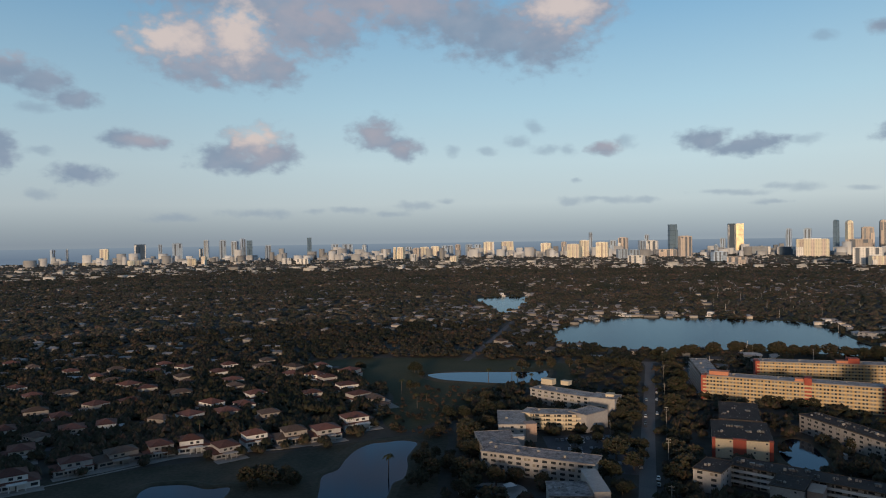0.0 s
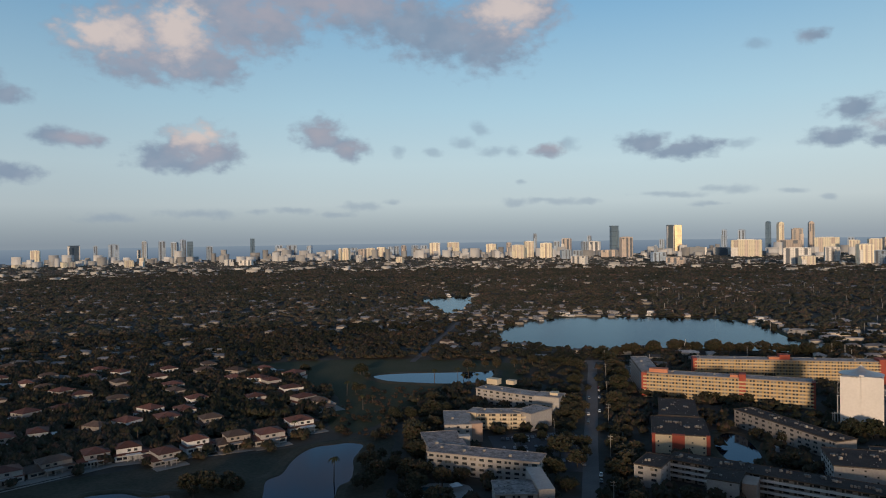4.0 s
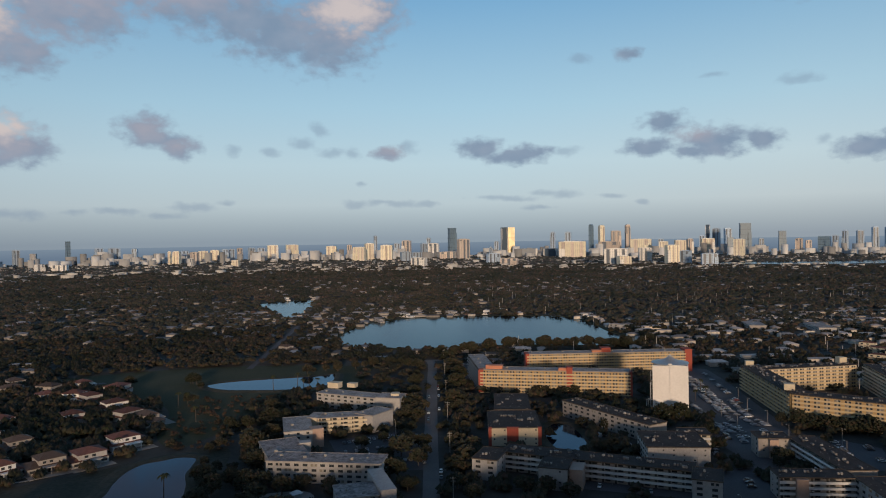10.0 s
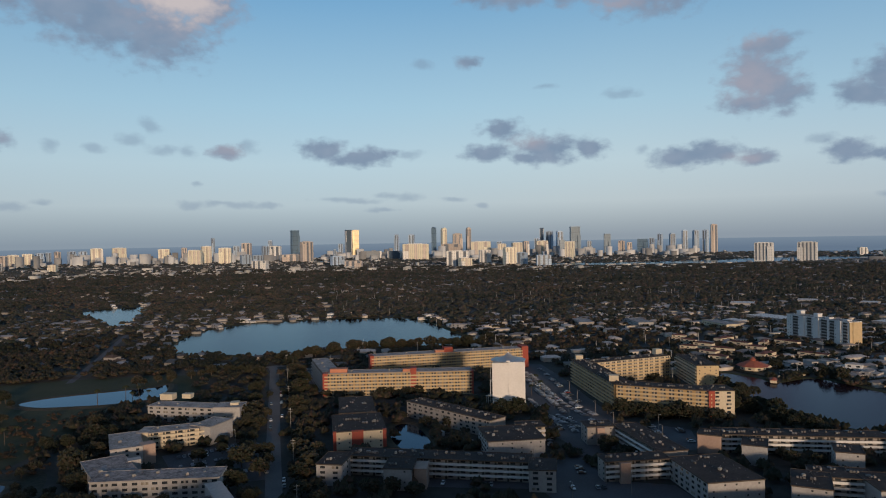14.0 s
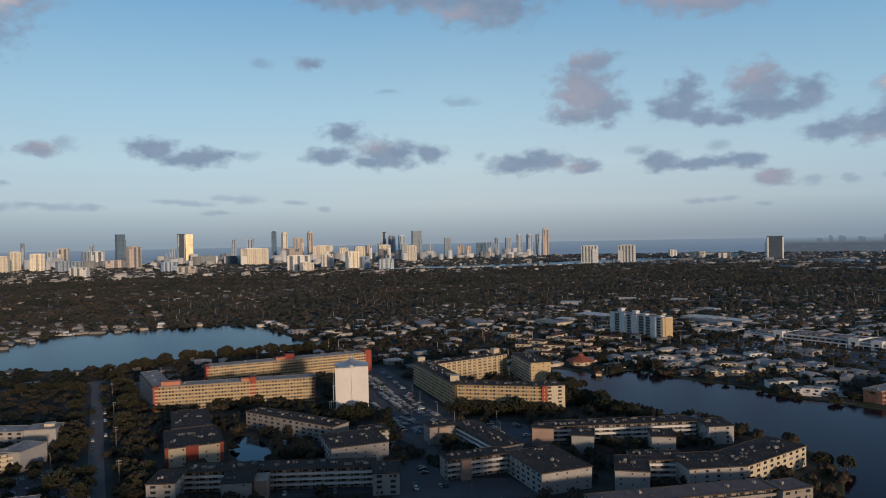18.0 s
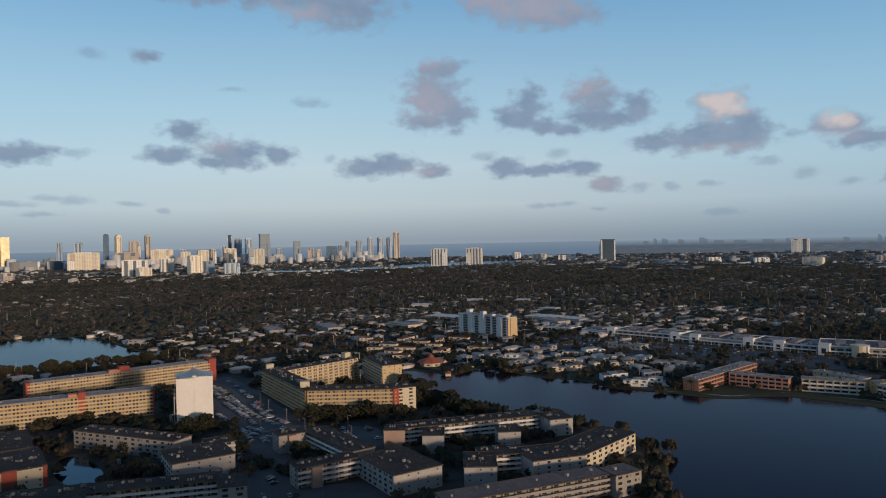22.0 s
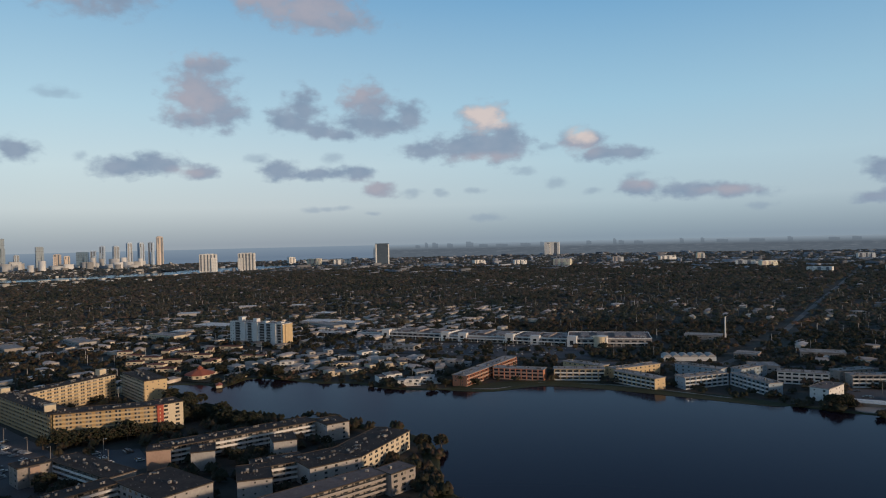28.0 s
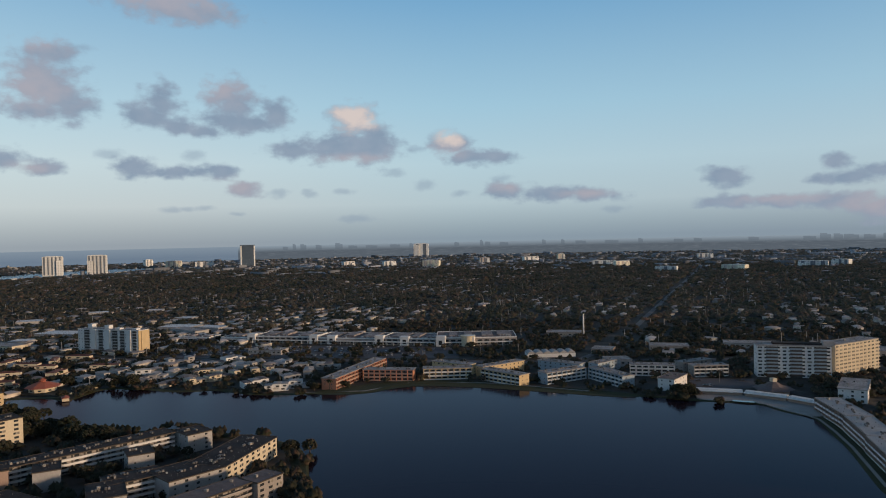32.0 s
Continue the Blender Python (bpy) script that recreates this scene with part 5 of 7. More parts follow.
for p0, p1 in (((524, 366), (538, 371)), ((538, 371), (554, 361))):
    q0, q1 = Vector(p0), Vector(p1)
    d = (q1 - q0).normalized()
    part("wall_length", boxed(0, -0.3, 0, (q1 - q0).length, 0.3, 1.9), M["cream"], quay).matrix_basis = pose(q0.x, q0.y, 0.3, 0, 0, math.degrees(math.atan2(d.y, d.x)))

# ---- pool deck and walkway roofs on the southern shore ----
sheet("pool_deck", outline([(520, -122), (512, -155), (492, -166), (474, -180), (484, -192), (505, -190), (528, -165), (536, -125)], 3), 0.3, M["pale"], "paved pool deck on the lake wall", "terrace", thick=0.9)
pool = sheet("swimming_pool", outline([(511, -156), (516, -155), (516, -149), (519, -143), (515, -141), (511, -149)], 3), 1.22, M["pool"], "small swimming pool with pale blue water", "pool", kind="", thick=0.05)
shed = thing("walkway_shelter", "long low shelter with a pale grey curved roof behind the pool", "shelter")
for (p0, p1) in (((538, -118), (531, -152)), ((530, -153), (515, -176)), ((514, -177), (492, -196))):
    q0, q1 = Vector(p0), Vector(p1)
    d = (q1 - q0).normalized()
    L = (q1 - q0).length
    tm = pose(q0.x, q0.y, 0, 0, 0, math.degrees(math.atan2(d.y, d.x)))
    bm = bmesh.new()
    box(bm, 0, 1, 0, L, 6, 3.4)
    part("wall", bm, M["pink"], shed).matrix_basis = tm
    bm = bmesh.new()
    box(bm, -0.4, -0.5, 3.4, L + 0.4, 2.5, 4.0)
    box(bm, -0.4, 2.5, 3.4, L + 0.4, 7.0, 4.7)
    part("roof", bm, M["bright"], shed).matrix_basis = tm
    NO_TREES.append([q0 - d.orthogonal() * 8, q1 - d.orthogonal() * 8, q1 + d.orthogonal() * 8, q0 + d.orthogonal() * 8])
pav = thing("pool_pavilion", "pool pavilion with a grey tent roof and a small sunlit lantern", "pavilion", (545, -178, 0), 20)
bm = bmesh.new()
cyl(bm, 0, 0, 0, 4.0, 11, 11, 8)
part("wall", bm, M["pale"], pav)
bm = bmesh.new()
cyl(bm, 0, 0, 4.0, 6.0, 14.5, 7.0, 8)
cyl(bm, 0, 0, 6.0, 9.0, 7.0, 2.5, 8)
part("roof", bm, M["roof_brown"], pav)
part("lantern", boxed(-1.8, -1.8, 8.4, 1.8, 1.8, 11.5), M["cream"], pav)

# ---- walled pool court beside the pond ----
court_wall = thing("garden_wall", "low white wall round a small pool court by the pond", "wall")
for p0, p1 in (((204, 375), (213, 378)), ((213, 378), (221, 370)), ((221, 370), (219, 350)), ((219, 350), (211, 340))):
    q0, q1 = Vector(p0), Vector(p1)
    d = (q1 - q0).normalized()
    part("wall_length", boxed(0, -0.25, 0, (q1 - q0).length, 0.25, 1.4), M["white"], court_wall).matrix_basis = pose(q0.x, q0.y, 0, 0, 0, math.degrees(math.atan2(d.y, d.x)))
part("pool_house", boxed(-2.6, -1.8, 0, 2.6, 1.8, 2.7), M["white"], court_wall).matrix_basis = pose(209.5, 373, 0, 0, 0, 20)
sheet("swimming_pool", outline([(211, 367), (216, 366), (215, 354), (210, 355)], 3), 0.3, M["pool"], "small dim swimming pool in the walled court", "pool", kind="", thick=0.05)

# ---- pool terrace beside the golf blocks ----
sheet("pool_terrace", outline([(8, 326), (30, 322), (38, 330), (34, 342), (14, 344), (6, 336)], 3), 0.05, M["path"], "paved pool terrace beside the pale apartment building", "terrace", thick=0.2)
sheet("swimming_pool", outline([(12, 330), (24, 328), (25, 337), (13, 339)], 3), 0.27, M["pool"], "small rectangular swimming pool with blue water", "pool", kind="", thick=0.05)
canopy = thing("shade_canopy", "small white fabric shade canopy on poles by the pool", "canopy", (30, 334, 0), 20)
for cx in (-2.2, 2.2):
    for cy in (-1.8, 1.8):
        bm = bmesh.new()
        cyl(bm, cx, cy, 0, 2.6, 0.06, 0.06, 6)
        part("pole", bm, M["pole"], canopy)
bm = bmesh.new()
hip_roof(bm, -2.5, -2.1, 2.5, 2.1, 2.6, 1.3, 0.2)
part("cover", bm, M["bright"], canopy)
NO_TREES.append([(4, 318), (42, 318), (42, 346), (4, 346)])

# ---- low shop with barrel roofs ----
vault = thing("shop", "low white shop with a row of curved barrel roofs", "shop", (712, -20, 0), 100)
part("wall", boxed(-24, -8, 0, 24, 8, 3.6), M["bright"], vault)
for k in range(6):
    bm = bmesh.new()
    x0 = -24 + 8 * k
    pts = [(x0 + 4 - 3.95 * math.cos(math.pi * q / 8), 3.6 + 2.4 * math.sin(math.pi * q / 8)) for q in range(9)]
    a = [bm.verts.new((x, -8.2, z)) for x, z in pts]
    b = [bm.verts.new((x, 8.2, z)) for x, z in pts]
    for q in range(8):
        bm.faces.new((a[q], a[q + 1], b[q + 1], b[q]))
    bm.faces.new(a[::-1])
    bm.faces.new(b)
    bmesh.ops.recalc_face_normals(bm, faces=bm.faces)
    part("barrel_roof", bm, M["white"], vault)
NO_TREES.append([(695, -50), (730, -50), (735, 10), (695, 10)])
NO_HOUSES.append(NO_TREES[-1])

# ---- shopping centre ----
mall = thing("shopping_centre", "long white shopping centre with raised entrance fronts and covered walk", "shopping centre")


def mall_part(p0, p1, depth, h, glass=True):
    p0, p1 = Vector(p0), Vector(p1)
    d = (p1 - p0).normalized()
    L = (p1 - p0).length
    tm = pose(p0.x, p0.y, 0, 0, 0, math.degrees(math.atan2(d.y, d.x)))
    nrm = Vector((d.y, -d.x))
    NO_TREES.append([p0 + nrm * 8, p1 + nrm * 8, p1 - nrm * (depth + 3), p0 - nrm * (depth + 3)])
    NO_HOUSES.append(NO_TREES[-1])
    bm = bmesh.new()
    box(bm, 0, 0, 0, L, depth, h)
    body = part("wall", bm, M["pale"], mall)
    body.matrix_basis = tm
    bm = bmesh.new()
    box(bm, 0.5, 0.5, h, L - 0.5, depth - 0.5, h + 0.12)
    part("roof", bm, M["roof_brown"], mall).matrix_basis = tm
    bm = bmesh.new()
    box(bm, -0.1, -0.1, h - 0.2, L + 0.1, 0.4, h + 0.9)
    box(bm, -0.1, depth - 0.4, h - 0.2, L + 0.1, depth + 0.1, h + 0.9)
    box(bm, L - 0.4, 0.4, h - 0.2, L + 0.1, depth - 0.4, h + 0.9)
    box(bm, -0.1, 0.4, h - 0.2, 0.4, depth - 0.4, h + 0.9)
    part("roof_rim", bm, M["bright"], mall).matrix_basis = tm
    # the roof steps up in places; condensers stand behind the parapet
    bm = bmesh.new()
    x = rnd.uniform(6, 14)
    while x < L - 12:
        w = rnd.uniform(8, 18)
        box(bm, x, depth * 0.3, h, min(x + w, L - 2), depth - 3, h + rnd.uniform(0.9, 2.2))
        x += w + rnd.uniform(5, 16)
    part("raised_roof", bm, M["roof_patch"], mall).matrix_basis = tm
    bm = bmesh.new()
    for _ in range(int(L / 5)):
        x, y, q = rnd.uniform(3, L - 3), rnd.uniform(3, depth * 0.3), rnd.uniform(0.5, 1.1)
        box(bm, x - q, y - q * 0.7, h + 0.1, x + q, y + q * 0.7, h + 0.5 + q)
    tagged(part("roof_units", bm, M["metal"], mall), "grey roof condensers", kind="stuff").matrix_basis = tm
    # covered walk along the shop fronts, on square posts
    bm = bmesh.new()
    box(bm, 0.5, -3.2, 3.5, L - 0.5, -0.12, 4.2)
    for i in range(int(L / 8) + 1):
        box(bm, 1 + i * 8, -3.1, 0, 1.5 + i * 8, -2.6, 3.5)
    part("covered_walk", bm, M["bright"], mall).matrix_basis = tm
    if glass:
        k = int(L / 7)
        for i in range(k):
            for z in (2.0, 5.6) if h > 7 else (2.0,):
                place("shop_window", SHOP, body, pose((i + 0.5) * L / k, 0, z))
    return tm


SHOP = window_mesh(5.2, 2.0, "shop_window")
SHOP_TALL = window_mesh(4.0, 5.0, "shop_window")
rnd = random.Random(31)
mall_part((828, 432), (820, 388), 24, 4.9)
mall_part((819, 372), (813, 334), 28, 5.2)
mall_part((811, 329), (800, 250), 40, 7.4)
mall_part((800, 249), (790, 170), 48, 6.6)
mall_part((789, 169), (780, 104), 45, 7.4)
mall_part((779, 103), (788, 14), 52, 8.4)
for (x, y), h in (((811, 330), 10.5), ((800, 250), 10.0), ((797, 228), 9.6), ((789, 170), 10.5), ((785, 140), 9.8), ((777, 98), 11.0), ((778, 66), 11.5)):
    b = block(mall, "entrance_front", (x - 1.6, y + 5), (x - 2.6, y - 5), 8, h, "bright")
    place("shop_window", SHOP_TALL, b, pose(5, -0.02, 4.2))
bm = bmesh.new()
cyl(bm, 780, 68, 0, 10.5, 7, 7, 16)
cyl(bm, 780, 68, 10.5, 11.6, 8.2, 8.2, 16)
part("round_front", bm, M["cream"], mall)
ob = thing("shop", "low white shop with a flat roof at the car park", "shop")
wing(ob, (727, 300), (722, 262), 18, 1, 4.6, "white", "roof_grey", "wide", units=10)
for p0, p1, wl, h in (((730, -62), (724, -82), "pink", 4.2), ((652, -70), (655, -92), "white", 6), ((742, -122), (737, -160), "pale", 5.2), ((700, -230), (690, -330), "pale", 7), 
                      ((850, -20), (845, -60), "pale", 5), ((760, -200), (750, -250), "white", 5), ((900, 480), (870, 430), "white", 6), ((760, 640), (745, 590), "cream", 6), ((700, 720), (675, 670), "white", 6), ((640, 760), (618, 720), "pale", 6)):
    ob = thing("shop", "low flat-roofed shop building along the road", "shop", group="low shops")
    wing(ob, p0, p1, 20, 1, h, wl, "roof_grey", "wide", units=22, bay=5)

for p0, p1, dp in (((859, 649), (852, 588), 34), ((788, 631), (791, 607), 24), ((919, 509), (915, 460), 34), ((990, 777), (1010, 746), 30), ((916, 452), (908, 416), 26), ((1116, 741), (1132, 715), 26), ((1150, 656), (1158, 632), 26),
                   ((1035, 546), (1032, 517), 22)):
    ob = thing("shop", "low store with a wide white flat roof in the suburb", "shop", group="low stores")
    wing(ob, p0, p1, dp, 1, 5.4, "white", "bright", "blank", units=24)

# ---- houses ----


def house_proto(name, label, variant, roof, wall, group):
    h = thing(name, label, "house", group=group)
    w, dp = (17, 12) if variant == 0 else (15, 13) if variant == 1 else (19, 11)
    bm = bmesh.new()
    box(bm, -w / 2, -dp / 2, 0, w / 2, dp / 2, 3.2)
    if variant == 0:
        box(bm, -w / 2 + 1, -dp / 2 + 1.5, 3.2, w / 2 - 4, dp / 2 - 0.5, 6.2)
    elif variant == 1:
        box(bm, -w / 2 + 3, -dp / 2 + 0.5, 3.2, w / 2 - 0.5, dp / 2 - 1, 6.2)
    else:
        box(bm, -4, -dp / 2 + 1, 3.2, w / 2 - 1, dp / 2 - 1, 6.2)
    walls = part("wall", bm, M[wall], h)
    bm = bmesh.new()
    hip_roof(bm, -w / 2, -dp / 2, w / 2, dp / 2, 3.2, 1.9)
    part("lower_roof", bm, M[roof], h)
    bm = bmesh.new()
    if variant == 0:
        hip_roof(bm, -w / 2 + 1, -dp / 2 + 1.5, w / 2 - 4, dp / 2 - 0.5, 6.2, 2.3)
    elif variant == 1:
        hip_roof(bm, -w / 2 + 3, -dp / 2 + 0.5, w / 2 - 0.5, dp / 2 - 1, 6.2, 2.3)
    else:
        hip_roof(bm, -4, -dp / 2 + 1, w / 2 - 1, dp / 2 - 1, 6.2, 2.2)
    part("roof", bm, M[roof], h)
    bm = bmesh.new()
    for px_ in (-2.6, 0.4, 3.2):
        cyl(bm, px_, -dp / 2 - 2.4, 0, 3.0, 0.28, 0.24, 8)
    box(bm, -3.4, -dp / 2 - 2.9, 3.0, 4.0, -dp / 2, 3.5)
    part("porch", bm, M[wall], h)
    for x in (-w / 2 + 2.2, -w / 2 + 5.2, w / 2 - 2.0):
        place("window", WIN_WIDE, walls, pose(x, -dp / 2, 1.6))
    y2 = {0: -dp / 2 + 1.5, 1: -dp / 2 + 0.5, 2: -dp / 2 + 1}[variant]
    for x in (-1.5, 1.6):
        place("window", WIN, walls, pose(x, y2, 4.9))
    place("window", WIN, walls, pose(w / 2, 0, 1.6, 0, 0, 90))
    place("door", DOOR, walls, pose(0.3, -dp / 2, 1.06))
    bm = boxed(-w / 2 - 1, -dp / 2 - 6, 0, w / 2 + 1, -dp / 2, 0.14)
    part("terrace", bm, M["path"], h)
    return h


PROTO = [house_proto("house", "two-storey white house with a terracotta hipped roof and rear terrace", v, r, k, "terracotta-roofed houses") for v, r, k in ((0, "tile", "bright"), (1, "tile", "white"), (2, "tile_tan", "pale"))]
ROW_FRONT = [(-215, 350), (-198, 372), (-182, 388), (-164, 400), (-146, 408), (-126, 398), (-112, 418), (-94, 424), (-75, 429), (-57, 455)]
ESTATE = [(-248, 424), (-234, 438), (-216, 450), (-283, 481), (-314, 534), (-344, 566), (-295, 542), (-250, 503), (-228, 514), (-188, 460), (-178, 587), (-142, 498), (-382, 655),
          (-336, 637), (-301, 609), (-299, 636), (-259, 634), (-240, 650), (-165, 651), (-132, 610), (-110, 600), (-50, 508)]
ESTATE_C = [(-240, 395), (-275, 440), (-330, 440), (-258, 470), (-165, 500), (-120, 470), (-100, 530), (-80, 560), (-165, 560), (-85, 620), (-200, 660), (64, 780)]
ESTATE_B = [(-146, 478), (-142, 534), (-140, 642), (-98, 590), (-114, 650), (-169, 675), (-64, 524), (-266, 670), (-222, 600), (-258, 574), (-170, 470), (-205, 540),
            (-330, 480), (-360, 520), (-275, 590), (-235, 560), (-200, 625), (-310, 440), (-400, 600), (-420, 680), (-360, 700)]
rnd = random.Random(5)
for i, (x, y) in enumerate(ROW_FRONT + ESTATE + ESTATE_B + ESTATE_C):
    turn = 33 + rnd.uniform(-9, 9) if i < len(ROW_FRONT) else 33 + rnd.choice((0, 0, 90, -60, 180)) + rnd.uniform(-10, 10)
    m = pose(x, y, 0, 0, 0, turn) @ Matrix.Diagonal((rnd.uniform(1.0, 1.3), rnd.uniform(1.0, 1.35), rnd.uniform(0.95, 1.12), 1))
    p = PROTO[(i * 2) % 3 if i > 4 else i % 2]
    if i < 3:
        PROTO[i].matrix_basis = m
    else:
        copy_thing(p, m).matrix_basis = m
    c = Vector((x, y))
    NO_TREES.append([c + Vector((math.cos(k), math.sin(k))) * (10 if i < len(ROW_FRONT) else 6.5) for k in (0, 1.05, 2.1, 3.14, 4.2, 5.2)])
    NO_HOUSES.append(NO_TREES[-1])


def town_proto(label, wall, roof, v):
    h = thing("town_house", label, "house", group="lakeside town houses")
    bm = bmesh.new()
    box(bm, -11, -6, 0, 11, 6, 3.0)
    box(bm, -10, -5, 3.0, 2 + 5 * v, 5.5, 6.0)
    walls = part("wall", bm, M[wall], h)
    bm = bmesh.new()
    hip_roof(bm, -11, -6, 11, 6, 3.0, 1.2, 0.5)
    part("lower_roof", bm, M[roof], h)
    bm = bmesh.new()
    hip_roof(bm, -10, -5, 2 + 5 * v, 5.5, 6.0, 1.3, 0.5)
    part("roof", bm, M[roof], h)
    for x in (-7, -1):
        place("window", WIN_WIDE, walls, pose(x, -5, 4.6))
    for x in (-7, 0, 7):
        place("window", WIN_WIDE, walls, pose(x, -6, 1.6))
    place("window", WIN, walls, pose(11, 0, 1.6, 0, 0, 90))
    return h




def town_row(p0, p1, depth, seed):
    """A stepped row of joined two-storey houses; p0 to p1 is its front line, left to right."""
    q = random.Random(seed)
    ob = thing("town_house_row", "stepped row of joined white two-storey town houses with flat pale roofs", "house", group="lakeside town houses")
    d = (Vector(p1) - Vector(p0)).normalized()
    L = (Vector(p1) - Vector(p0)).length
    ob.matrix_basis = pose(p0[0], p0[1], 0, 0, 0, math.degrees(math.atan2(d.y, d.x)))
    n = max(3, round(L / 6.5))
    tone = q.choice(("bright", "white", "cream"))
    for i in range(n):
        x0, x1 = i * L / n, (i + 1) * L / n
        y0, h = (i % 3) * 2.0 + q.uniform(-0.8, 0.8), q.choice((3.1, 5.0, 5.5, 5.8)) + 0.02 * i
        walls = part("wall", boxed(x0 + 0.004 * i, y0, 0, x1 - 0.004, y0 + depth, h), M[tone], ob)
        bm = bmesh.new()
        hip_roof(bm, x0 + 0.2, y0, x1 - 0.2, y0 + depth, h, 0.45, 0.3)
        part("roof", bm, M[q.choice(("white", "pale", "roof_grey", "roof_brown", "pale"))], ob)
        c = (x0 + x1) / 2
        place("window", WIN_WIDE, walls, pose(c + q.uniform(-1, 1), y0, 4.0 if h > 4.5 else 1.9))
        if q.random() < 0.4 and h > 4.5:
            place("window", WIN_WIDE, walls, pose(c + q.uniform(-1.5, 0), y0, 1.5))
        else:
            part("porch", boxed(x0 + 1, y0 - 1.8, 2.7, x1 - 1.2, y0 - 0.005, 2.95), M["pale"], ob)
    place("window", WIN, walls, pose(L, y0 + depth / 2, 1.7, 0, 0, 90))
    nrm = Vector((d.y, -d.x))
    a, b = Vector(p0), Vector(p1)
    NO_TREES.append([a + nrm * 1.5, b + nrm * 1.5, b - nrm * depth, a - nrm * depth])
    NO_HOUSES.append(NO_TREES[-1])


ROWS = [((566, 387), (617, 364)), ((578, 337), (581, 312)), ((565, 286), (604, 256)), ((552, 232), (566, 215)), ((648, 360), (678, 335)), ((613, 325), (632, 310)), ((645, 315), (682, 284)),
        ((627, 264), (652, 252)), ((612, 250), (624, 232)), ((650, 245), (656, 222)), ((635, 219), (637, 177)), ((541, 211), (545, 193)), ((576, 207), (587, 194)), ((600, 300), (612, 284))]
for i, (p0, p1) in enumerate(ROWS):
    town_row(p0, p1, 11 if i % 3 else 13, 40 + i)

TOWN = [town_proto("white two-storey town house with a pale low roof near the lake", "bright", "white", 0), town_proto("white two-storey town house with a pale low roof near the lake", "white", "roof_grey", 1),
        town_proto("cream two-storey town house with an orange tiled roof near the lake", "cream", "tile", 1)]
WHITES = [(562, 188), (614, 197), (605, 345), (664, 262)]
SHORE_HOUSES = [(392, 1040), (340, 1052), (268, 1054), (214, 1010), (505, 930), (482, 800), (120, 1450), (178, 1450)]
ORANGE = [(602, 503), (576, 501), (643, 491), (664, 479), (683, 463), (552, 445), (638, 405), (632, 563), (626, 459), (654, 520), (590, 470), (600, 430), (570, 470), (615, 535)]
rnd = random.Random(9)
for k, (lst, protos) in enumerate(((WHITES + SHORE_HOUSES, TOWN[:2]), (ORANGE, TOWN[2:]))):
    for i, (x, y) in enumerate(lst):
        m = pose(x, y, 0.0, 0, 0, -72 + rnd.uniform(-14, 14) + rnd.choice((0, 0, 0, 90, -50))) @ Matrix.Diagonal((rnd.uniform(0.75, 1.35), rnd.uniform(0.7, 1.2), rnd.uniform(0.8, 1.1), 1))
        if i < len(protos):
            protos[i].matrix_basis = m
        else:
            copy_thing(protos[i % len(protos)], m)
        c = Vector((x, y))
        NO_TREES.append([c + Vector((math.cos(a), math.sin(a))) * 13 for a in (0, 1.05, 2.1, 3.14, 4.2, 5.2)])
        NO_HOUSES.append(NO_TREES[-1])

# ---- towers along the coast: azimuth, width, height, distance, tone ----
NORTH = [
    (-25.6, 53, 89, 4800, 'c'), (-28.9, 29, 91, 4800, 'g'), (-28.0, 14, 91, 4800, 'g'), (-23.2, 65, 113, 4800, 'd'), (-21.8, 23, 111, 4800, 'g'), (-20.6, 60, 118, 4800, 'g'),
    (-18.9, 21, 81, 4790, 'd'), (-18.5, 34, 136, 4800, 'g'), (-17.3, 42, 134, 4800, 'g'), (-16.4, 48, 126, 4800, 'g'), (-15.8, 38, 143, 4820, 'g'), (-15.3, 36, 128, 4780, 's'),
    (-13.9, 40, 96, 4800, 'g'), (-23.6, 67, 32, 4020, 'c'), (-19.6, 40, 40, 3760, 'c'), (-18.7, 27, 51, 3720, 'c'), (-10.7, 30, 141, 4800, 's'), (-8.7, 49, 97, 4800, 'g'), (-7.7, 70, 95, 4800, 'g')]
NORTH_B = [
    (-6.3, 38, 90, 4800, 'g'), (-12.5, 41, 36, 3580, 'w'), (-11.2, 68, 33, 3520, 'w'), (-26.8, 30, 50, 4780, 'p'), (-26.6, 67, 21, 4240, 'c'), (-3.9, 19, 76, 4090, 'c'), (-3.4, 44, 76, 4110, 'c'),
    (-2.8, 47, 70, 4800, 'g'), (-2.4, 32, 42, 3720, 'w'), (-2.1, 47, 73, 3860, 'p'), (-1.5, 58, 69, 4640, 'c'), (-0.6, 61, 72, 4700, 'c'), (0.1, 44, 75, 4760, 'g'), (0.6, 38, 76, 4800, 'g'),
    (1.2, 36, 80, 4830, 'p'), (0.9, 41, 35, 3490, 'c'), (2.1, 47, 81, 4800, 'g'), (2.8, 50, 80, 4780, 'g'), (3.7, 71, 96, 4800, 'c')]
CENTRE = [
    (5.2, 83, 97, 4800, 'c'), (8.3, 70, 84, 4700, 'c'), (9.7, 34, 89, 4780, 'p'), (10.5, 73, 82, 3930, 'c'), (11.3, 55, 101, 4090, 'c'), (11.8, 25, 148, 4800, 'g'), (12.7, 69, 90, 4020, 'c'),
    (13.5, 47, 94, 4780, 'g'), (14.3, 66, 112, 4800, 'p'), (15.1, 60, 48, 3880, 'g'), (15.7, 45, 92, 4520, 'g'), (16.1, 28, 128, 4600, 'g'), (16.5, 70, 92, 4450, 'w'), (14.2, 57, 55, 3740, 'g'),
    (15.3, 71, 39, 3080, 'w'), (18, 59, 188, 4680, 's'), (17.7, 101, 45, 4040, 'p'), (18.9, 72, 117, 3960, 'p'), (21.1, 16, 70, 4000, 'g')]
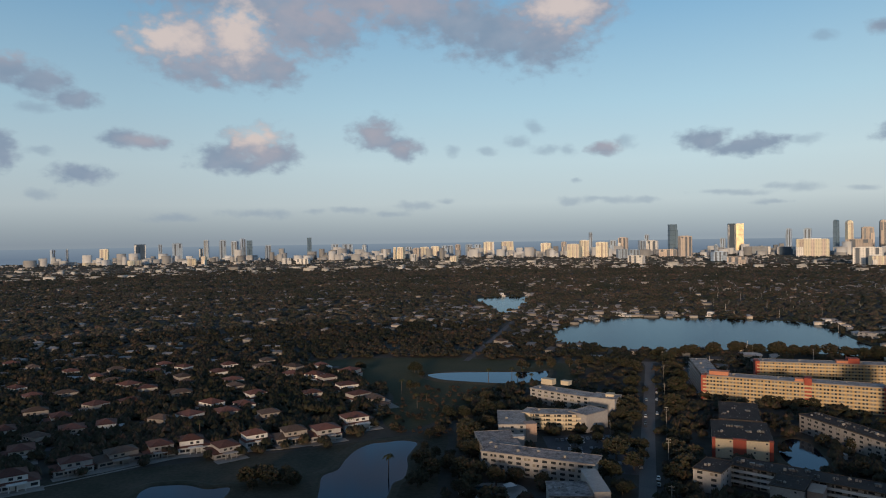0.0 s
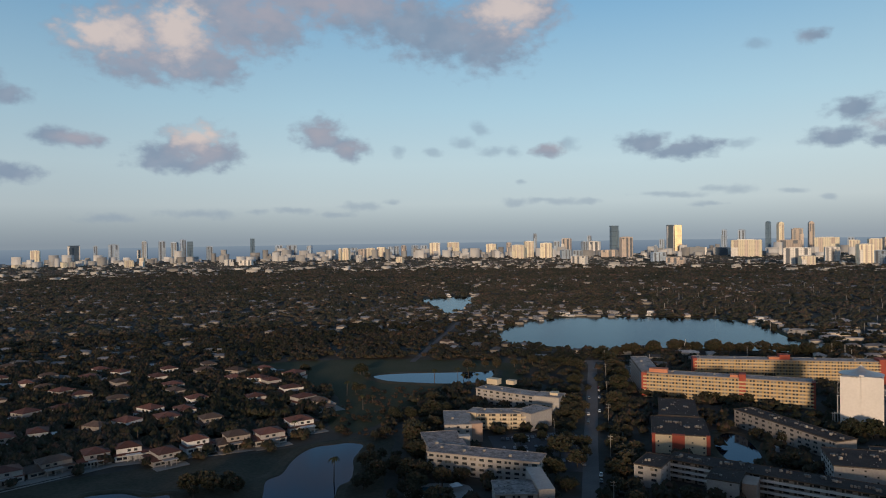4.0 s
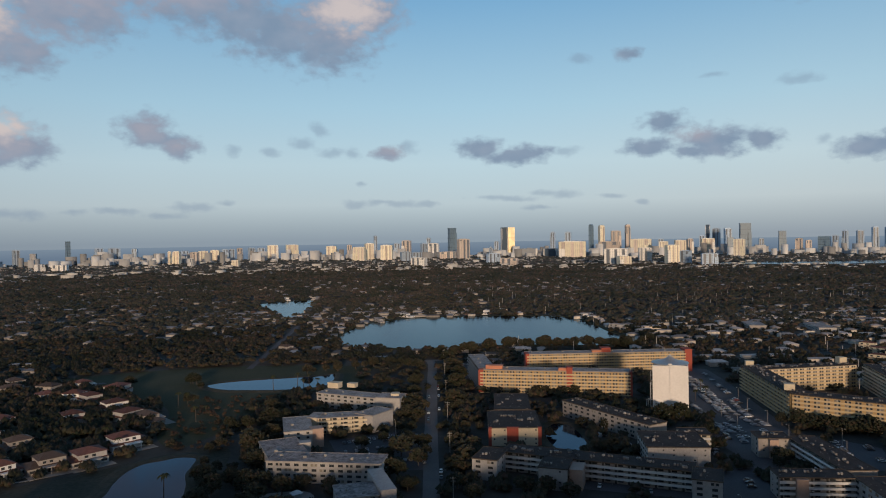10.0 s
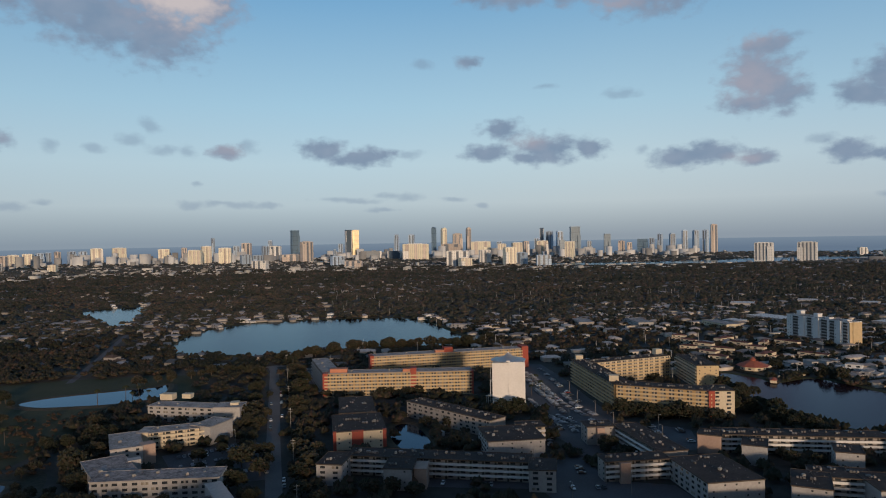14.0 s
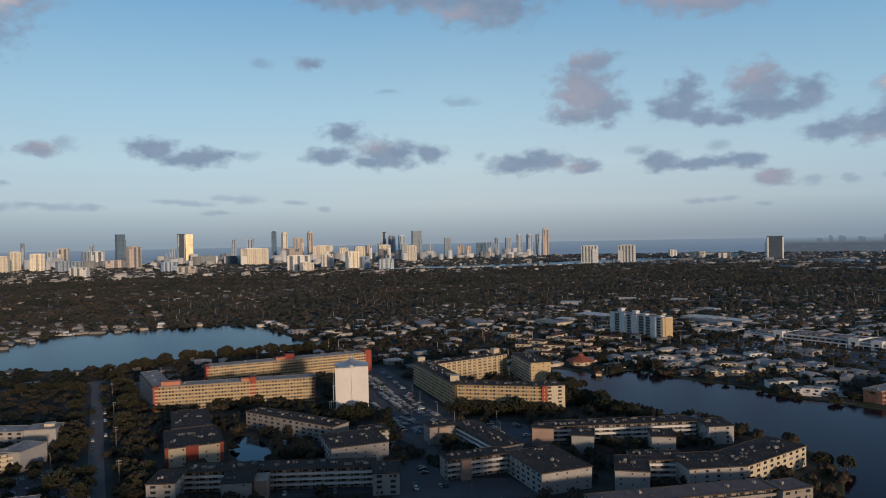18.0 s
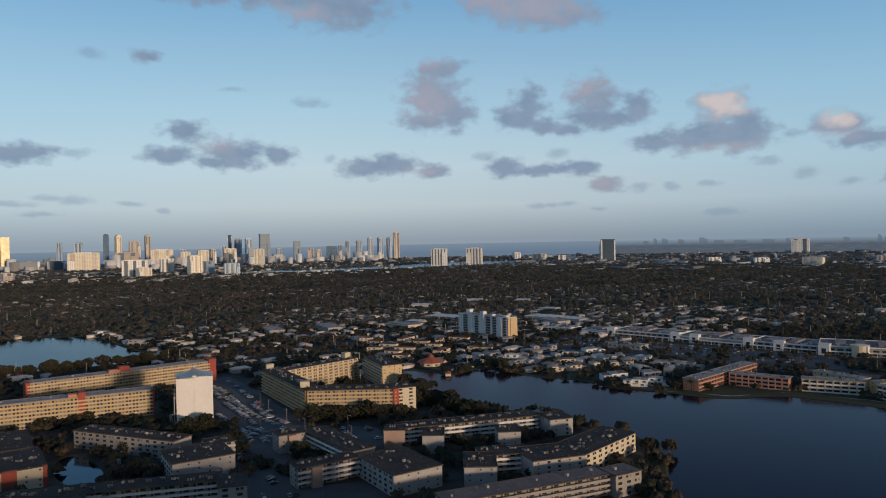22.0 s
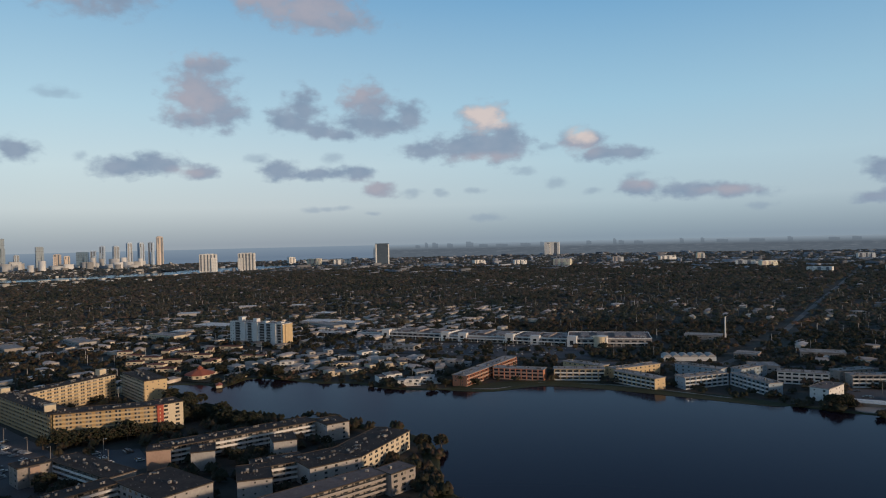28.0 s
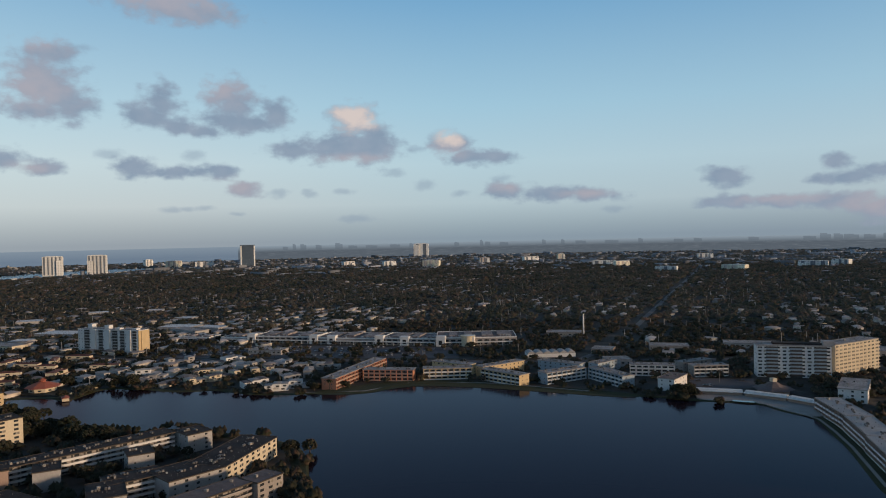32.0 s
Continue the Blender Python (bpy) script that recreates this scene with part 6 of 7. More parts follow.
CENTRE_B = [
    (21.6, 34, 97, 4800, 'g'), (22.2, 45, 188, 4800, 'd'), (22.77, 48, 187, 4800, 'G'), (24, 128, 51, 4320, 'd'), (21.3, 65, 47, 3290, 'g'), (22.6, 76, 33, 2990, 'p'), (25.9, 84, 50, 4240, 'd'),
    (26.1, 34, 153, 4800, 'g'), (27.3, 46, 151, 4800, 'g'), (27.6, 148, 94, 3950, 'c'), (29.1, 34, 194, 4800, 's'), (29.9, 45, 185, 4820, 'c'), (31, 69, 153, 4800, 'p'), (31.9, 38, 186, 4800, 'p'),
    (30.5, 130, 85, 4600, 'p'), (32.9, 123, 99, 4430, 'c'), (31, 94, 68, 2980, 'w'), (31.6, 58, 39, 2900, 'c'), (33.2, 57, 65, 3270, 'w')]
SOUTH = [
    (34.4, 38, 95, 4800, 'g'), (34.6, 50, 84, 4240, 'c'), (35.2, 59, 79, 3040, 'c'), (35.8, 66, 90, 4220, 'c'), (36.5, 42, 94, 4550, 'p'), (36.2, 48, 54, 3100, 'g'), (37.4, 37, 113, 4780, 'g'),
    (37.8, 26, 180, 4840, 'd'), (38.4, 52, 157, 4800, 'g'), (37.8, 77, 96, 4500, 'c'), (37.9, 63, 46, 2950, 'g'), (39.2, 50, 156, 4740, 'g'), (39.4, 38, 99, 4220, 's'), (40, 56, 94, 3880, 'c'),
    (40.4, 67, 179, 4430, 's'), (41.5, 32, 89, 4800, 'g'), (42.9, 45, 132, 4800, 's'), (44, 42, 86, 4800, 'p'), (44.6, 34, 74, 4800, 'p')]
SOUTH_B = [
    (45.6, 69, 95, 4800, 's'), (46.3, 34, 102, 4780, 'g'), (46.9, 34, 129, 4800, 'g'), (47.8, 40, 128, 4800, 'g'), (48.7, 39, 148, 4800, 'g'), (49.5, 43, 146, 4800, 'g'), (50.2, 39, 148, 4780, 'g'),
    (50.8, 45, 183, 4820, 'p'), (54.25, 77, 81, 3320, 'w'), (57.1, 76, 82, 3290, 'w'), (67.7, 70, 108, 3580, 'd'), (60.5, 47, 39, 4190, 'w'),
    (81.4, 100, 88, 4800, 'w'), (82.2, 72, 32, 2900, 'c')]
TONE_WORDS = {"c": "sunlit cream", "w": "white", "g": "hazy grey", "p": "pinkish tan", "d": "dark glass", "s": "slate blue glass", "G": "gold mirror-glass"}
rnd = random.Random(21)


def tower(az, w, h, d, tone):
    x, y = polar(az, d)
    off = rnd.choice((-24, -12, 10, 18, 28)) if w < 90 else rnd.choice((-6, 6))
    if tone == "G":
        off = 8.4          # turned so that its glass throws the low sun back
    if az == 67.7:
        off = 7.0
    tm = (x, y, 0)
    ob = thing("tower", f"{TONE_WORDS[tone]} high-rise tower on the coast", "tower", tm, -az + off, "coast towers")
    c, s = math.cos(radians(off)), abs(math.sin(radians(off)))
    dep = min(w * 0.6, 26 if w < 90 else 20)
    wl = max(w * 0.4, (w - dep * s) / c)
    bm = bmesh.new()
    box(bm, -wl / 2, -dep / 2, 0, wl / 2, dep / 2, h * 0.965)
    for v in bm.verts:
        if tone in "cgps" and h > 140 and v.co.z > 1:
            v.co.x *= 0.93
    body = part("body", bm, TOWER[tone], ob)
    bm = bmesh.new()
    if az in (29.1, 29.9, 31.9):
        # a rounded arch over the full width
        n = 10
        rims = [[bm.verts.new((-wl * 0.465 * math.cos(math.pi * q / n), y_, h * 0.96 + wl * 0.42 * math.sin(math.pi * q / n))) for q in range(n + 1)] for y_ in (-dep / 2, dep / 2)]
        for q in range(n):
            bm.faces.new((rims[0][q], rims[0][q + 1], rims[1][q + 1], rims[1][q]))
        bm.faces.new(rims[0][::-1])
        bm.faces.new(rims[1])
        bmesh.ops.recalc_face_normals(bm, faces=bm.faces)
        part("arched_top", bm, TOWER[tone], ob)
    elif tone in "sdG":
        box(bm, -wl * 0.495, -dep * 0.495, h * 0.965, wl * 0.495, dep * 0.495, h)
        part("parapet", bm, TOWER[tone], ob)
    else:
        box(bm, -wl * 0.3, -dep * 0.3, h * 0.965, wl * 0.25, dep * 0.3, h)
        box(bm, -wl * 0.46, -dep * 0.46, h * 0.965, wl * 0.46, dep * 0.46, h * 0.98)
        part("roof_house", bm, TOWER["w" if tone in "cw" else tone], ob)
    if az != 67.7:
        sd, hh = rnd.choice((-1, 1)), h * rnd.uniform(0.55, 0.9)
        bm = bmesh.new()
        x0, x1 = sorted((sd * wl * 0.5, sd * wl * rnd.uniform(0.12, 0.3)))
        box(bm, x0, -dep / 2 - rnd.uniform(3, 7), 0, x1, -dep / 2 + 0.5, hh)
        part("lower_wing", bm, TOWER[tone if tone in "Gd" else rnd.choice((tone, tone, "w" if tone in "cp" else tone))], ob)
    if tone in "cwgp":
        n = 5 if tone == "w" and d < 3400 and h > 70 else 2 if d > 4400 else max(2, min(3, int(wl / 14)))
        for k in range(n):
            cx = -wl / 2 + (k + 0.5) * wl / n
            sw = wl / n * rnd.uniform(0.16, 0.26)
            bm = bmesh.new()
            box(bm, cx - sw, -dep / 2 - 0.5, 4, cx + sw, -dep / 2 + 0.2, h * 0.95)
            part("glazing", bm, TOWER["strip" if tone in "wgp" else "p"], ob)
    else:
        if tone == "d":
            for sx in (-1, 1):
                x0, x1 = sorted((sx * (wl / 2 - wl * 0.08), sx * (wl / 2 + 0.8)))
                part("end_wall", boxed(x0, -dep / 2 - 0.8, 0, x1, dep / 2 + 0.8, h * 0.96), TOWER["w"], ob, "pale end wall")
        for k in range(1, 6):
            bm = bmesh.new()
            z = h * k / 6.3
            box(bm, -wl / 2 - 0.4, -dep / 2 - 0.4, z, wl / 2 + 0.4, dep / 2 + 0.4, z + 1.6)
            part("floor_band", bm, TOWER["d"] if tone != "G" else M["ochre"], ob)
    return ob


# pale buildings standing out of the southern suburb
INLAND = [(82.3, 70, 26, 3014, 'c'), (78.8, 60, 24, 3124, 'w'), (96.0, 90, 20, 2828, 'w'), (97.3, 60, 22, 2705, 'c'), (100.7, 70, 16, 2353, 'w'), (105.6, 80, 18, 2402, 'c'), (110.8, 90, 20, 2622, 'w'), (112.6, 60, 22, 2705, 'w'),
          (86.5, 50, 26, 3300, 'p'), (90.2, 80, 22, 3450, 'w'), (92.6, 40, 30, 3600, 'c'), (75.5, 60, 22, 3300, 'w'), (64.5, 90, 30, 3700, 'w'), (62.3, 80, 34, 3900, 'c'), (103.5, 70, 24, 3500, 'w')]
for district in (NORTH, NORTH_B, CENTRE, CENTRE_B, SOUTH, SOUTH_B, INLAND):
    for row in district:
        tower(*row)


# ---- joined masses: far town, suburban houses, woods ----


def big_mesh(name, verts, faces, material, label, category):
    """One mesh from arrays of corners (n, 3) and triangles or quads (m, k)."""
    me = bpy.data.meshes.new(name)
    k = faces.shape[1]
    me.vertices.add(len(verts))
    me.vertices.foreach_set("co", np.ascontiguousarray(verts, np.float32).ravel())
    me.loops.add(faces.size)
    me.loops.foreach_set("vertex_index", np.ascontiguousarray(faces, np.int32).ravel())
    me.polygons.add(len(faces))
    me.polygons.foreach_set("loop_start", np.arange(0, faces.size, k, dtype=np.int32))
    me.polygons.foreach_set("loop_total", np.full(len(faces), k, np.int32))
    me.update(calc_edges=True)
    me.materials.append(material)
    return tagged(new(name, me), label, category, kind="stuff")


def spread(base_v, base_f, pos, scale, turn):
    """Copies of a small shape, each moved, scaled (n, 3) and turned, as one set of corners and faces."""
    n, k = len(pos), len(base_v)
    c, s = np.cos(turn)[:, None], np.sin(turn)[:, None]
    v = base_v[None] * scale[:, None]
    x, y = v[..., 0] * c - v[..., 1] * s, v[..., 0] * s + v[..., 1] * c
    out = np.stack([x, y, v[..., 2]], -1) + pos[:, None]
    f = base_f[None] + (np.arange(n) * k)[:, None, None]
    return out.reshape(-1, 3), f.reshape(-1, base_f.shape[1])


CELL, GX0, GY0, GW, GH = 8.0, -3600.0, -3000.0, 1040, 960


def raster(polys, grow=0.0):
    g = np.zeros((GW, GH), bool)
    for poly in polys:
        xs, ys = [p[0] for p in poly], [p[1] for p in poly]
        i0, i1 = int((min(xs) - GX0) / CELL), int((max(xs) - GX0) / CELL) + 1
        j0, j1 = int((min(ys) - GY0) / CELL), int((max(ys) - GY0) / CELL) + 1
        i0, i1, j0, j1 = max(i0, 0), min(i1, GW), max(j0, 0), min(j1, GH)
        if i1 <= i0 or j1 <= j0:
            continue
        ii, jj = np.meshgrid(np.arange(i0, i1), np.arange(j0, j1), indexing="ij")
        g[i0:i1, j0:j1] |= inside(poly, (GX0 + (ii + 0.5) * CELL).ravel(), (GY0 + (jj + 0.5) * CELL).ravel()).reshape(ii.shape)
    return g


def cells(x, y):
    return np.clip(((x - GX0) / CELL).astype(int), 0, GW - 1), np.clip(((y - GY0) / CELL).astype(int), 0, GH - 1)


blocked = raster(NO_TREES)
built = raster(NO_HOUSES)

BOX_V = np.array([(-.5, -.5, 0), (.5, -.5, 0), (.5, .5, 0), (-.5, .5, 0), (-.5, -.5, 1), (.5, -.5, 1), (.5, .5, 1), (-.5, .5, 1)], float)
BOX_F = np.array([(0, 1, 5, 4), (1, 2, 6, 5), (2, 3, 7, 6), (3, 0, 4, 7), (4, 5, 6, 7)])
HIP_V = np.array([(-.54, -.56, 0), (.54, -.56, 0), (.54, .56, 0), (-.54, .56, 0), (-.25, 0, 1), (.25, 0, 1)], float)
HIP_T = np.array([(0, 1, 5), (0, 5, 4), (1, 2, 5), (2, 3, 4), (2, 4, 5), (3, 0, 4)])


def noise2(x, y, f, seed):
    """Smooth patchy noise on arrays."""
    a = np.random.default_rng(seed).uniform(0, 2 * np.pi, (6, 2))
    v = 0
    for k, (p, q) in enumerate(a):
        v = v + np.sin(f * (1 + 0.37 * k) * (x * np.cos(p) + y * np.sin(p)) + q)
    return v / 6


# suburban houses on a turned street grid
def suburb(d0, d1, a0, a1, step_x, step_y, keep, seed):
    r = np.random.default_rng(seed)
    g = np.arange(-5000, 5000)
    u, v = np.meshgrid(np.arange(-4800, 4800, step_x), np.arange(-4800, 4800, step_y))
    u, v = u.ravel() + r.uniform(-4, 4, u.size), v.ravel() + r.uniform(-3, 3, u.size)
    t = radians(-16)
    x, y = u * math.cos(t) - v * math.sin(t), u * math.sin(t) + v * math.cos(t)
    d, az = np.hypot(x, y), np.degrees(np.arctan2(x, y))
    ok = (d > d0) & (d < d1) & (az > a0) & (az < a1) & (r.random(x.size) < keep * (0.66 + 1.5 * noise2(x, y, 0.005, seed)))
    x, y = x[ok], y[ok]
    i, j = cells(x, y)
    ok = ~built[i, j]
    return x[ok], y[ok], np.full(ok.sum(), t) + np.where(r.random(ok.sum()) < 0.3, math.pi / 2, 0) + r.normal(0, 0.05, ok.sum()), r


def add_houses(name, d0, d1, a0, a1, sx, sy, keep, seed, low=2.8, kind="far"):
    x, y, t, r = suburb(d0, d1, a0, a1, sx, sy, keep, seed)
    n = len(x)
    L, W, H = r.uniform(9, 22, n), r.uniform(7, 12, n), r.uniform(low, low + 1.2, n)
    flat_ones = r.random(n) < 0.4
    pos = np.stack([x, y, np.zeros(n)], -1)
    v, f = spread(BOX_V, BOX_F, pos, np.stack([L, W, H], -1), t)
    big_mesh(name, v, f, M[kind + "_walls"], "pale walls of many low suburban houses among trees", "houses")
    p2 = pos + np.array([0, 0, 1.0]) * H[:, None]
    v, f = spread(HIP_V, HIP_T, p2, np.stack([L, W, np.where(flat_ones, 0.5, r.uniform(1.3, 2.2, n))], -1), t)
    big_mesh(name.replace("walls", "roofs"), v, f, M[kind + "_roofs"], "white, grey and brown roofs of many suburban houses", "roofs")
    # clear trees on the camera side so each house shows in the view
    dist = np.hypot(x, y)
    for k in range(0, 12 if d0 < 1000 else 18 if d0 < 2000 else 30, 6):
        i, j = cells(x * (1 - k / dist), y * (1 - k / dist))
        blocked[i, j] = True
    return n


add_houses("suburb_walls", 640, 1250, -42, 22, 26, 34, 0.80, 11)
# this side of the suburb takes the brighter paints in place of sunshine
add_houses("suburb_walls", 640, 1250, 22, 122, 24, 32, 0.92, 14, 2.8, "near")
add_houses("suburb_walls", 1250, 2300, -42, 122, 34, 52, 0.56, 12)
add_houses("suburb_walls", 2300, 3900, -42, 122, 54, 80, 0.36, 13, 3.4)

# the pale low town before the towers, and scattered larger blocks to the south
r = np.random.default_rng(31)
n = 4300
az = np.concatenate([r.uniform(-34, 46, 2800), r.uniform(46, 118, 1500)])
d = np.where(az < 30, r.uniform(2650, 4800, n), np.where(az < 46, r.uniform(2450, 4800, n), 2500 + 2400 * r.random(n) ** 0.8))
x, y = d * np.sin(np.radians(az)), d * np.cos(np.radians(az))
i, j = cells(np.clip(x, GX0, GX0 + GW * CELL - 1), np.clip(y, GY0, GY0 + GH * CELL - 1))
ok = ~inside(SHORE["lagoon"], x, y) & ~inside(SHORE["inlet"], x, y)
x, y, az = x[ok], y[ok], az[ok]
n = len(x)
H = np.where(r.random(n) < 0.93, r.uniform(3.5, 7.5, n), r.uniform(9, 16, n))
size = np.stack([r.uniform(10, 46, n) * np.where(az > 58, 2.2, 1.0), r.uniform(7, 16, n), H], -1)
turned = r.choice([0.2, -0.3, 0.5, 1.2], n) + r.normal(0, 0.1, n)
for south, paint, words in ((az < 52, mat("far_town_walls", (0.52, 0.49, 0.44), (0.38, 0.36, 0.33), 0.85, 0.004, vary=0.5, island=True), "low cream and white town buildings in front of the towers"),
                            (az >= 52, mat("warehouse_walls", (0.30, 0.315, 0.34), (0.20, 0.21, 0.235), 0.85, 0.004, vary=0.6, island=True), "long low grey and white warehouses and blocks far inland")):
    v, f = spread(BOX_V, BOX_F, np.stack([x, y, np.zeros(n)], -1)[south], size[south], turned[south])
    big_mesh("far_town", v, f, paint, words, "buildings")
# middling blocks that close the gaps between the towers, haze put into their wall colour
coast = np.random.default_rng(57)
n_ = 330
az_ = np.concatenate([coast.uniform(-31, 2, 120), coast.uniform(2, 50, n_ - 120)])
far_ = coast.uniform(4050, 4800, n_)
pos_ = np.stack([np.sin(np.radians(az_)) * far_, np.cos(np.radians(az_)) * far_, np.zeros(n_)], 1)
size_ = np.stack([coast.uniform(20, 62, n_), coast.uniform(14, 26, n_), coast.choice([22, 30, 38, 46, 58, 68], n_, p=[0.24, 0.24, 0.2, 0.15, 0.1, 0.07]) * coast.uniform(0.85, 1.1, n_)], 1)
dry_ = ~inside(SHORE["lagoon"], pos_[:, 0], pos_[:, 1]) & ~inside(SHORE["inlet"], pos_[:, 0], pos_[:, 1])
v, f = spread(BOX_V, BOX_F, pos_[dry_], size_[dry_], np.radians(-az_ + coast.choice([-20, -8, 9, 22], n_))[dry_])
big_mesh("coast_blocks", v, f, mat("hazy_coast_walls", (0.50, 0.50, 0.49), (0.40, 0.41, 0.42), 0.85, 0.004, vary=0.5, island=True), "many hazy grey and cream middling blocks among the towers", "buildings")
dist = np.hypot(x, y)
for k in (0, 8, 16, 24, 40, 60):
    i, j = cells(x * (1 - k / dist), y * (1 - k / dist))
    blocked[i, j] = True


# ---- woods ----
def clump(sub, seed, rough):
    if not sub:
        # a small ragged cap, for crowns far off
        q = np.random.default_rng(seed)
        a = np.arange(6) * np.pi / 3 + q.uniform(-0.3, 0.3, 6)
        rad = q.uniform(0.75, 1.25, 6)
        ring = np.stack([np.cos(a) * rad, np.sin(a) * rad, q.uniform(-1.0, -0.25, 6)], -1)
        return np.concatenate([[(q.uniform(-0.3, 0.3), q.uniform(-0.3, 0.3), 0.85)], ring]), np.array([(0, k + 1, (k + 1) % 6 + 1) for k in range(6)])
    bm = bmesh.new()
    bmesh.ops.create_icosphere(bm, subdivisions=sub, radius=1.0)
    for v in bm.verts:
        k = 1 + rough * noise.noise(v.co * 1.7 + Vector((seed * 3.1, seed, 0))) + rough * 0.6 * noise.noise(v.co * 3.9 + Vector((0, seed * 5.3, 2)))
        v.co *= k
        v.co.z *= 0.82 if v.co.z > 0 else 0.6
    bm.verts.ensure_lookup_table()
    bm.normal_update()
    # the underside of a clump is never seen
    bmesh.ops.delete(bm, geom=[f for f in bm.faces if f.normal.z < -0.55], context="FACES")
    bm.verts.index_update()
    out = np.array([v.co[:] for v in bm.verts]), np.array([[q.index for q in f.verts] for f in bm.faces])
    bm.free()
    return out


def woods(name, d0, d1, a0, a1, per, sub, size, tall, seed, gap=0.25, lobes=1, leaf="leaf_far", only=None, anywhere=False):
    r = np.random.default_rng(seed)
    area = radians(a1 - a0) / 2 * (d1 ** 2 - d0 ** 2)
    n = int(area / per)
    az, d = r.uniform(a0, a1, n), np.sqrt(r.uniform(d0 ** 2, d1 ** 2, n))
    x, y = d * np.sin(np.radians(az)), d * np.cos(np.radians(az))
    i, j = cells(x, y)
    ok = (~blocked[i, j] | anywhere) & (r.random(n) > gap - 0.45 * noise2(x, y, 0.012, seed))
    if only:
        ok &= inside(only, x, y)
    x, y = x[ok], y[ok]
    total_v, total_f, base = [], [], 0
    kinds = [clump(sub, seed + k, 0.42) for k in range(6)]
    pick = r.integers(0, 6, len(x))
    h = r.uniform(0.75, 1.2, len(x)) * tall
    for k, (bv, bf) in enumerate(kinds):
        m = pick == k
        c = m.sum()
        for q in range(lobes):
            # each lobe is a ragged clump set off from the middle of the crown
            part_w = 1.0 if lobes == 1 else (0.6 if q == 0 else r.uniform(0.26, 0.5, c) if lobes > 4 else r.uniform(0.36, 0.6, c))
            w = h[m] * size * r.uniform(0.8, 1.3, c)
            a, e = r.uniform(0, 6.3, c), r.uniform(0.35, 0.75, c) * (0 if q == 0 else 1)
            zz = h[m] * (0.6 if q == 0 else r.uniform(0.38, 0.84, c))
            v, f = spread(bv, bf, np.stack([x[m] + np.cos(a) * w * e, y[m] + np.sin(a) * w * e, zz], -1), np.stack([w * part_w, w * part_w, h[m] * (0.44 if lobes == 1 else 0.46) * (part_w if lobes > 1 else 1) / (0.72 if lobes > 1 else 1)], -1), r.uniform(0, 6.3, c))
            total_v.append(v)
            total_f.append(f + base)
            base += len(v)
    return big_mesh(name, np.concatenate(total_v), np.concatenate(total_f), M[leaf], "dense dark green and rust-tinged suburban trees", "trees")


woods("suburban_trees", 300, 470, -42, 122, 70, 0, 0.60, 5.6, 46, 0.45, 34)
ESTATE_GROUNDS = [(-60, 445), (-45, 520), (-75, 600), (-120, 700), (-470, 720), (-400, 470), (-230, 345), (-120, 425)]
woods("garden_trees", 300, 800, -45, 0, 66, 0, 0.60, 7.0, 51, 0.08, 24, only=ESTATE_GROUNDS)
woods("car_park_trees", 690, 900, 55, 92, 210, 0, 0.6, 5.6, 61, 0.35, 22, only=[(700, 70), (770, 80), (790, 380), (705, 390)], anywhere=True)
woods("scrub", 320, 640, -14, 8, 22, 0, 0.75, 2.4, 62, 0.62, 7, "scrub", only=[(-30, 432), (6, 424), (14, 520), (40, 560), (-20, 575), (-42, 500)], anywhere=True)
# unseen tall trees added south of the nearest blocks to keep the low light off
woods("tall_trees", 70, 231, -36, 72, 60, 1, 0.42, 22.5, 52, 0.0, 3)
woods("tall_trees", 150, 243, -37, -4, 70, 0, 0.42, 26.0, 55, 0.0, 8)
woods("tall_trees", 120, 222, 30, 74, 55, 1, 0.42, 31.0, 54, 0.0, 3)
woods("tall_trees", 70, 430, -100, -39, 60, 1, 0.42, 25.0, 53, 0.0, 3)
woods("suburban_trees", 470, 1000, -37, 24, 66, 0, 0.76, 5.6, 41, 0.22, 12)
woods("suburban_trees", 470, 1000, 24, 118, 72, 0, 0.72, 5.4, 50, 0.36, 12)
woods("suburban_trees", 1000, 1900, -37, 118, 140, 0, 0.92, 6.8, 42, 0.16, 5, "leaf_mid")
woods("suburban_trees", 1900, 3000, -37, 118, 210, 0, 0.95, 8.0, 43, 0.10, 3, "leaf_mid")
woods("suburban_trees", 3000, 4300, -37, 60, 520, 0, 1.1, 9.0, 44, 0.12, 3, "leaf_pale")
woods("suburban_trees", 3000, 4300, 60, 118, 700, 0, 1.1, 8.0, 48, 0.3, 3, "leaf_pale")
# unseen woods behind the camera, added to shade the near ground
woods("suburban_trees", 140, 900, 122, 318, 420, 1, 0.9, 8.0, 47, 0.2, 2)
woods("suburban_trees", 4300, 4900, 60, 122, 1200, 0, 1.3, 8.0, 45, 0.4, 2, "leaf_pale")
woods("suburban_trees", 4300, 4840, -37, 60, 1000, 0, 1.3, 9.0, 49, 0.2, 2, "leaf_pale")

